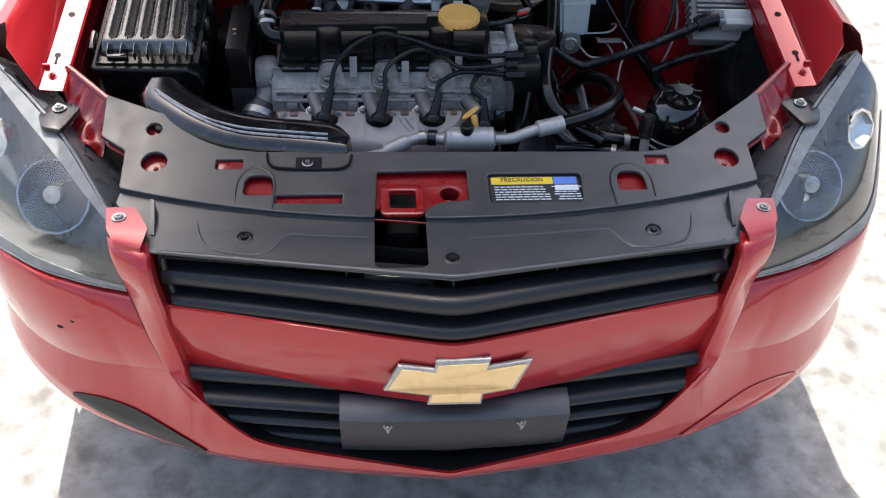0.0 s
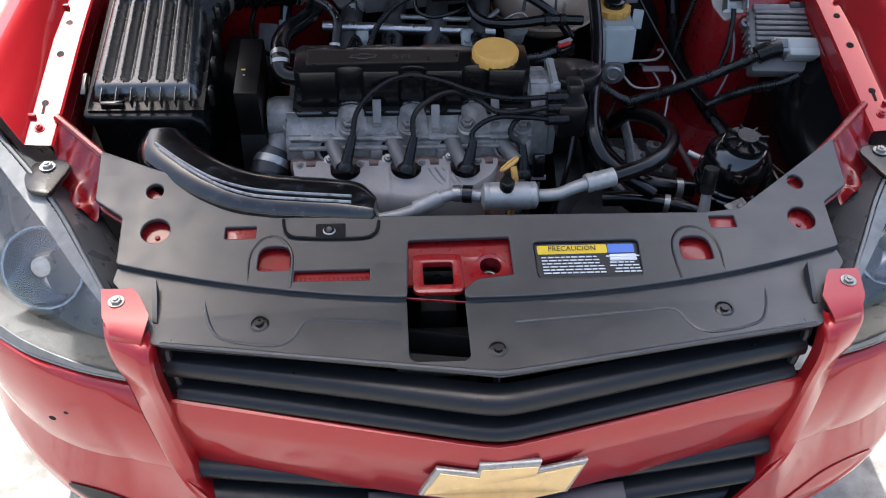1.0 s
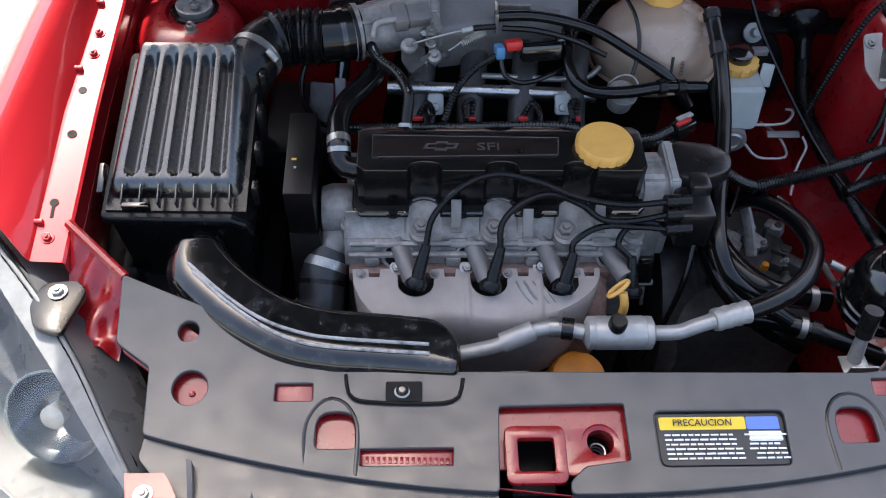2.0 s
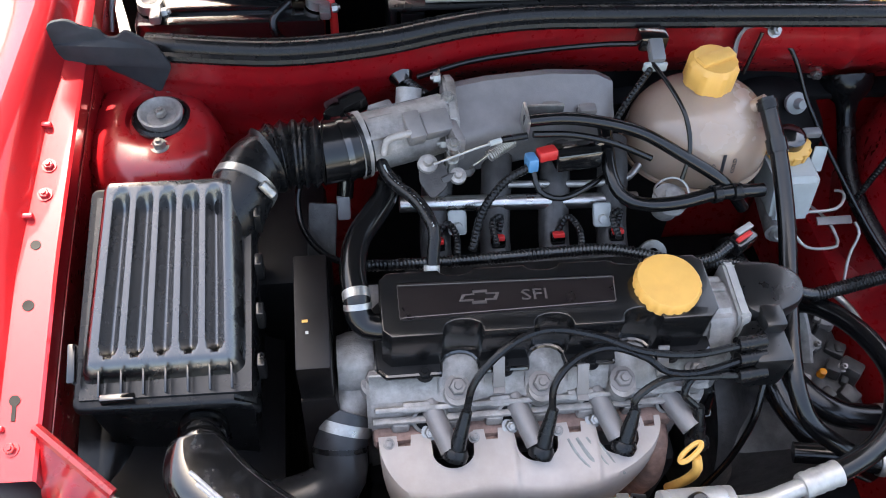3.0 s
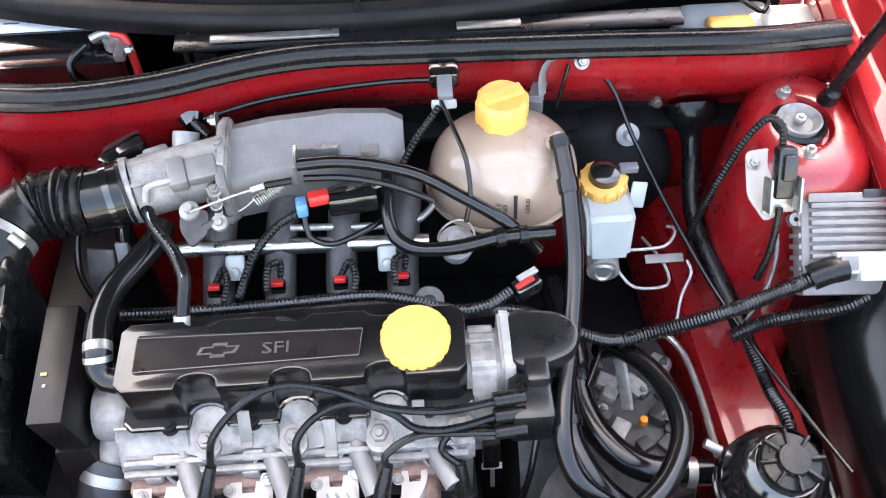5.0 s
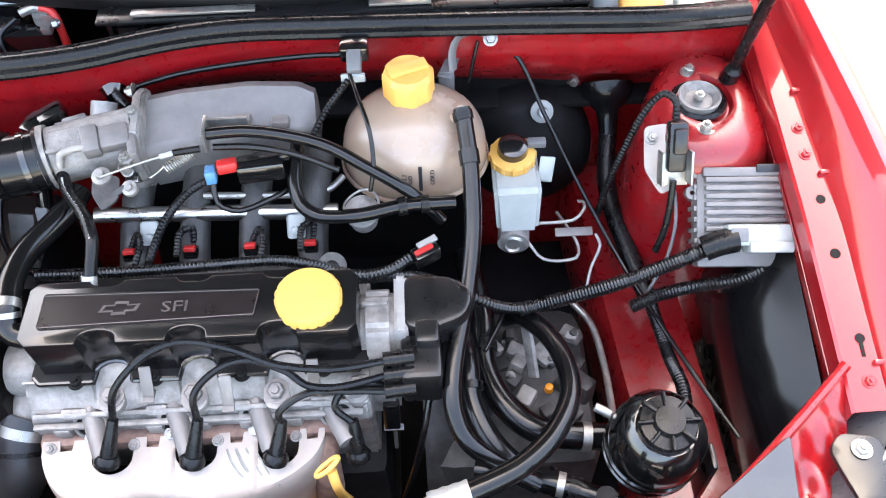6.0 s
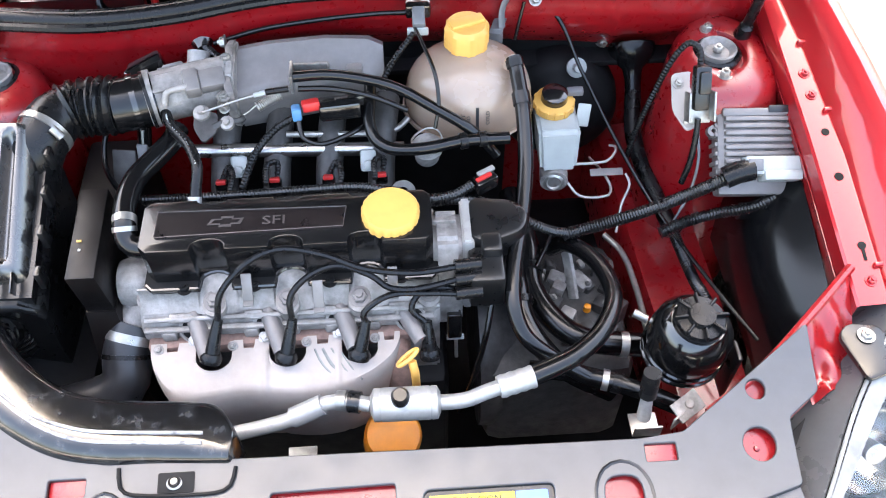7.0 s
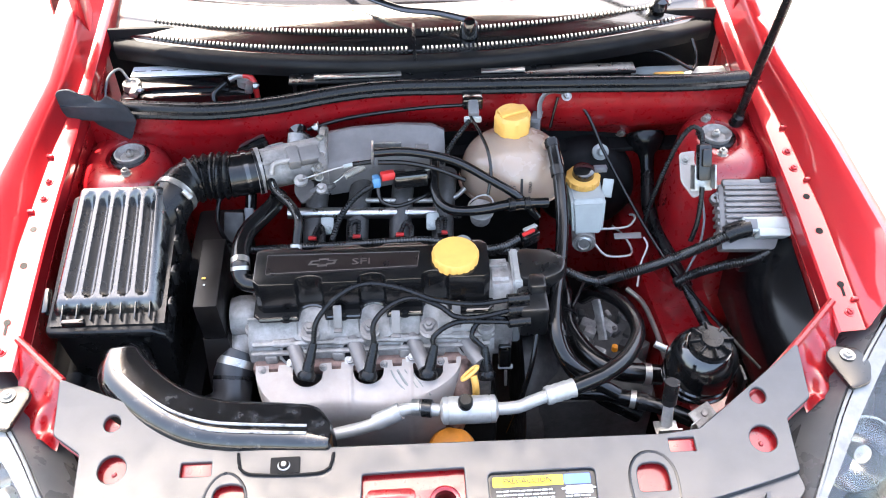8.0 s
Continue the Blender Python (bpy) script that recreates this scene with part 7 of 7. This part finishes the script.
hose("cable", "thin black wire along the bulkhead", "cable", [(-0.20, 1.53, 0.868), (-0.133, 1.545, 0.877), (-0.052, 1.552, 0.884), (0.030, 1.553, 0.89), (0.078, 1.547, 0.895)], 0.0035)
hose("cable", "ribbed black lead from the bulkhead grommet", "cable", [(-0.222, 1.545, 0.862), (-0.205, 1.52, 0.862), (-0.19, 1.50, 0.865)], 0.007, LOOM, 0.0014, 0.0045)
hose("cable", "thin wire hanging from the connector", "cable", [(0.086, 1.507, 0.898), (0.098, 1.462, 0.897), (0.109, 1.425, 0.885), (0.112, 1.395, 0.86), (0.106, 1.378, 0.83)], 0.0028)
hose("cable", "ribbed lead from the connector to the plenum", "cable", [(0.084, 1.503, 0.893), (0.052, 1.472, 0.868), (0.032, 1.452, 0.84)], 0.0045, RUBBER, 0.001, 0.005)
hose("cable", "black sensor lead down to the loom", "cable", [(-0.082, 1.388, 0.853), (-0.11, 1.379, 0.84), (-0.137, 1.354, 0.822), (-0.155, 1.31, 0.803)], 0.0055, RUBBER, 0.001, 0.005)
hose("cable", "thin black looping lead by the fuel rail", "cable", [(-0.077, 1.384, 0.85), (-0.072, 1.364, 0.838), (-0.047, 1.356, 0.832), (-0.008, 1.374, 0.832), (0.019, 1.395, 0.83)], 0.0035)
hose("cable", "thin black lead beside the bellows", "cable", [(-0.345, 1.42, 0.82), (-0.352, 1.40, 0.80), (-0.347, 1.37, 0.785), (-0.323, 1.334, 0.78), (-0.285, 1.303, 0.795)], 0.004)
hose("vacuum_pipe", "thin silver pipe over the gearbox", "pipe", [(0.36, 1.335, 0.63), (0.381, 1.302, 0.628), (0.389, 1.243, 0.628), (0.388, 1.18, 0.636), (0.383, 1.15, 0.65)], 0.0047, STEEL)
hose("cable", "thin black wire across the reservoir hose", "cable", [(0.262, 1.275, 0.712), (0.25, 1.25, 0.715), (0.232, 1.215, 0.72)], 0.003)
hose("cable", "black lead down to the lower sensor", "cable", [(0.165, 1.15, 0.74), (0.155, 1.12, 0.70), (0.14, 1.10, 0.64), (0.12, 1.09, 0.56)], 0.004)
hook = thing("hose_bracket", "grey painted hook bracket behind the coolant tank", "bracket")
part("hook", tube(bmesh.new(), [(0.214, 1.545, 0.862), (0.214, 1.556, 0.885), (0.222, 1.563, 0.900), (0.240, 1.566, 0.903), (0.258, 1.566, 0.898)], 0.008, 8, flat=0.3), GREY, hook)
part("stud", bolt(bmesh.new(), (0.262, 1.562, 0.896), (0, -0.7, 0.7), 0.0065, 0.010), STEEL, hook)
hose("cable", "thin wire from the hook bracket behind the tank", "cable", [(0.246, 1.560, 0.895), (0.240, 1.552, 0.870), (0.234, 1.545, 0.84)], 0.0025)
lower = thing("sensor_connector", "black and white sensor connector hanging by the engine", "connector")
part("shell", box(bmesh.new(), (0.118, 1.165, 0.668), (0.02, 0.014, 0.04), 0.003, rot(-20)), GLOSS, lower)
part("latch", box(bmesh.new(), (0.119, 1.157, 0.648), (0.024, 0.004, 0.008), 0.001, rot(-20)), WHITE, lower)
part("latch", box(bmesh.new(), (0.120, 1.152, 0.625), (0.005, 0.004, 0.03), 0.001, rot(-20)), STEEL, lower)
joint = thing("loom_connector", "black loom connector with a pink and silver clip", "connector")
part("shell", box(bmesh.new(), (0.168, 1.305, 0.797), (0.034, 0.02, 0.022), 0.004, rot(0, 0, 30)), GLOSS, joint)
part("clip", box(bmesh.new(), (0.166, 1.302, 0.810), (0.024, 0.006, 0.004), 0.001, rot(0, 0, 30)), RED_PL, joint)
part("clip", box(bmesh.new(), (0.170, 1.314, 0.809), (0.026, 0.008, 0.004), 0.001, rot(0, 0, 30)), SILVER, joint)

# ---------- plenum chamber: battery, washer bottle ----------
battery = thing("battery", "black car battery with a pale label and clamped terminals", "battery")
part("case", box(bmesh.new(), (-0.425, 1.672, 0.825), (0.235, 0.10, 0.12), 0.006), GLOSS, battery)
part("lid", box(bmesh.new(), (-0.44, 1.678, 0.888), (0.185, 0.075, 0.012), 0.003), GLOSS, battery)
part("label", box(bmesh.new(), (-0.435, 1.694, 0.8955), (0.19, 0.034, 0.0015), 0.0005), SIGN_W, battery)
for i in range(6):
    part("cell_line", box(bmesh.new(), (-0.515 + i * 0.03, 1.694, 0.8968), (0.02, 0.002, 0.0008), 0), GREY, battery)
for x in (-0.522, -0.315):
    post = part("terminal", lathe(bmesh.new(), (x, 1.652, 0.882), (0, 0, 1), [(0, 0), (0.012, 0), (0.010, 0.016), (0, 0.017)], 16), ALU, battery)
    bm = lathe(bmesh.new(), (x, 1.652, 0.888), (0, 0, 1), [(0.01, 0), (0.017, 0), (0.016, 0.012), (0.01, 0.012), (0.01, 0)], 18)
    box(bm, (x + 0.008, 1.632, 0.894), (0.014, 0.03, 0.012), 0.003)
    bolt(bm, (x + 0.016, 1.628, 0.898), (1, 0, 0.2), 0.006, 0.008, False)
    part("clamp", bm, STEEL, post)
part("strap", tube(bmesh.new(), [(-0.345, 1.65, 0.90), (-0.325, 1.655, 0.905), (-0.308, 1.65, 0.90)], 0.006, 10), STEEL, battery)
hose("battery_cable", "red positive battery cable", "cable", [(-0.318, 1.653, 0.905), (-0.303, 1.648, 0.903), (-0.297, 1.638, 0.88), (-0.297, 1.63, 0.82)], 0.0055, RED_PL)
hose("battery_cable", "black negative battery cable", "cable", [(-0.352, 1.645, 0.896), (-0.372, 1.625, 0.885), (-0.367, 1.61, 0.86), (-0.337, 1.605, 0.82)], 0.005)
hose("battery_cable", "thin grey earth wire at the battery", "cable", [(-0.525, 1.655, 0.90), (-0.545, 1.675, 0.915), (-0.565, 1.66, 0.905), (-0.572, 1.63, 0.87)], 0.0025, GREY)
part("tray_wall", box(bmesh.new(), (-0.222, 1.655, 0.865), (0.008, 0.09, 0.10), 0.002), PLASTIC, battery)
part("tray_bracket", box(bmesh.new(), (-0.198, 1.622, 0.893), (0.03, 0.03, 0.02), 0.004), PLASTIC, battery)
part("tray_edge", box(bmesh.new(), (-0.216, 1.648, 0.915), (0.003, 0.07, 0.012), 0.001), STEEL, battery)
washer = thing("washer_bottle", "white washer fluid bottle with a yellow cap", "fluid reservoir")
part("bottle", box(bmesh.new(), (0.475, 1.66, 0.82), (0.13, 0.085, 0.10), 0.018, seg=4), WHITE, washer)
part("shoulder", box(bmesh.new(), (0.555, 1.645, 0.85), (0.08, 0.06, 0.06), 0.012, seg=3), WHITE, washer)
part("cap", box(bmesh.new(), (0.47, 1.638, 0.875), (0.06, 0.03, 0.016), 0.006, seg=3), YELLOW, washer)
hose("washer_hose", "thin black washer hose over the bottle", "hose", [(0.43, 1.70, 0.90), (0.455, 1.685, 0.905), (0.49, 1.66, 0.895), (0.515, 1.65, 0.885), (0.525, 1.675, 0.90), (0.52, 1.70, 0.92)], 0.0035)

# added dark block standing for the shade between air box and engine
part("air_box_gap_shade", box(bmesh.new(), (-0.365, 1.41, 0.60), (0.09, 0.16, 0.26), 0.01), DARK, air_box)
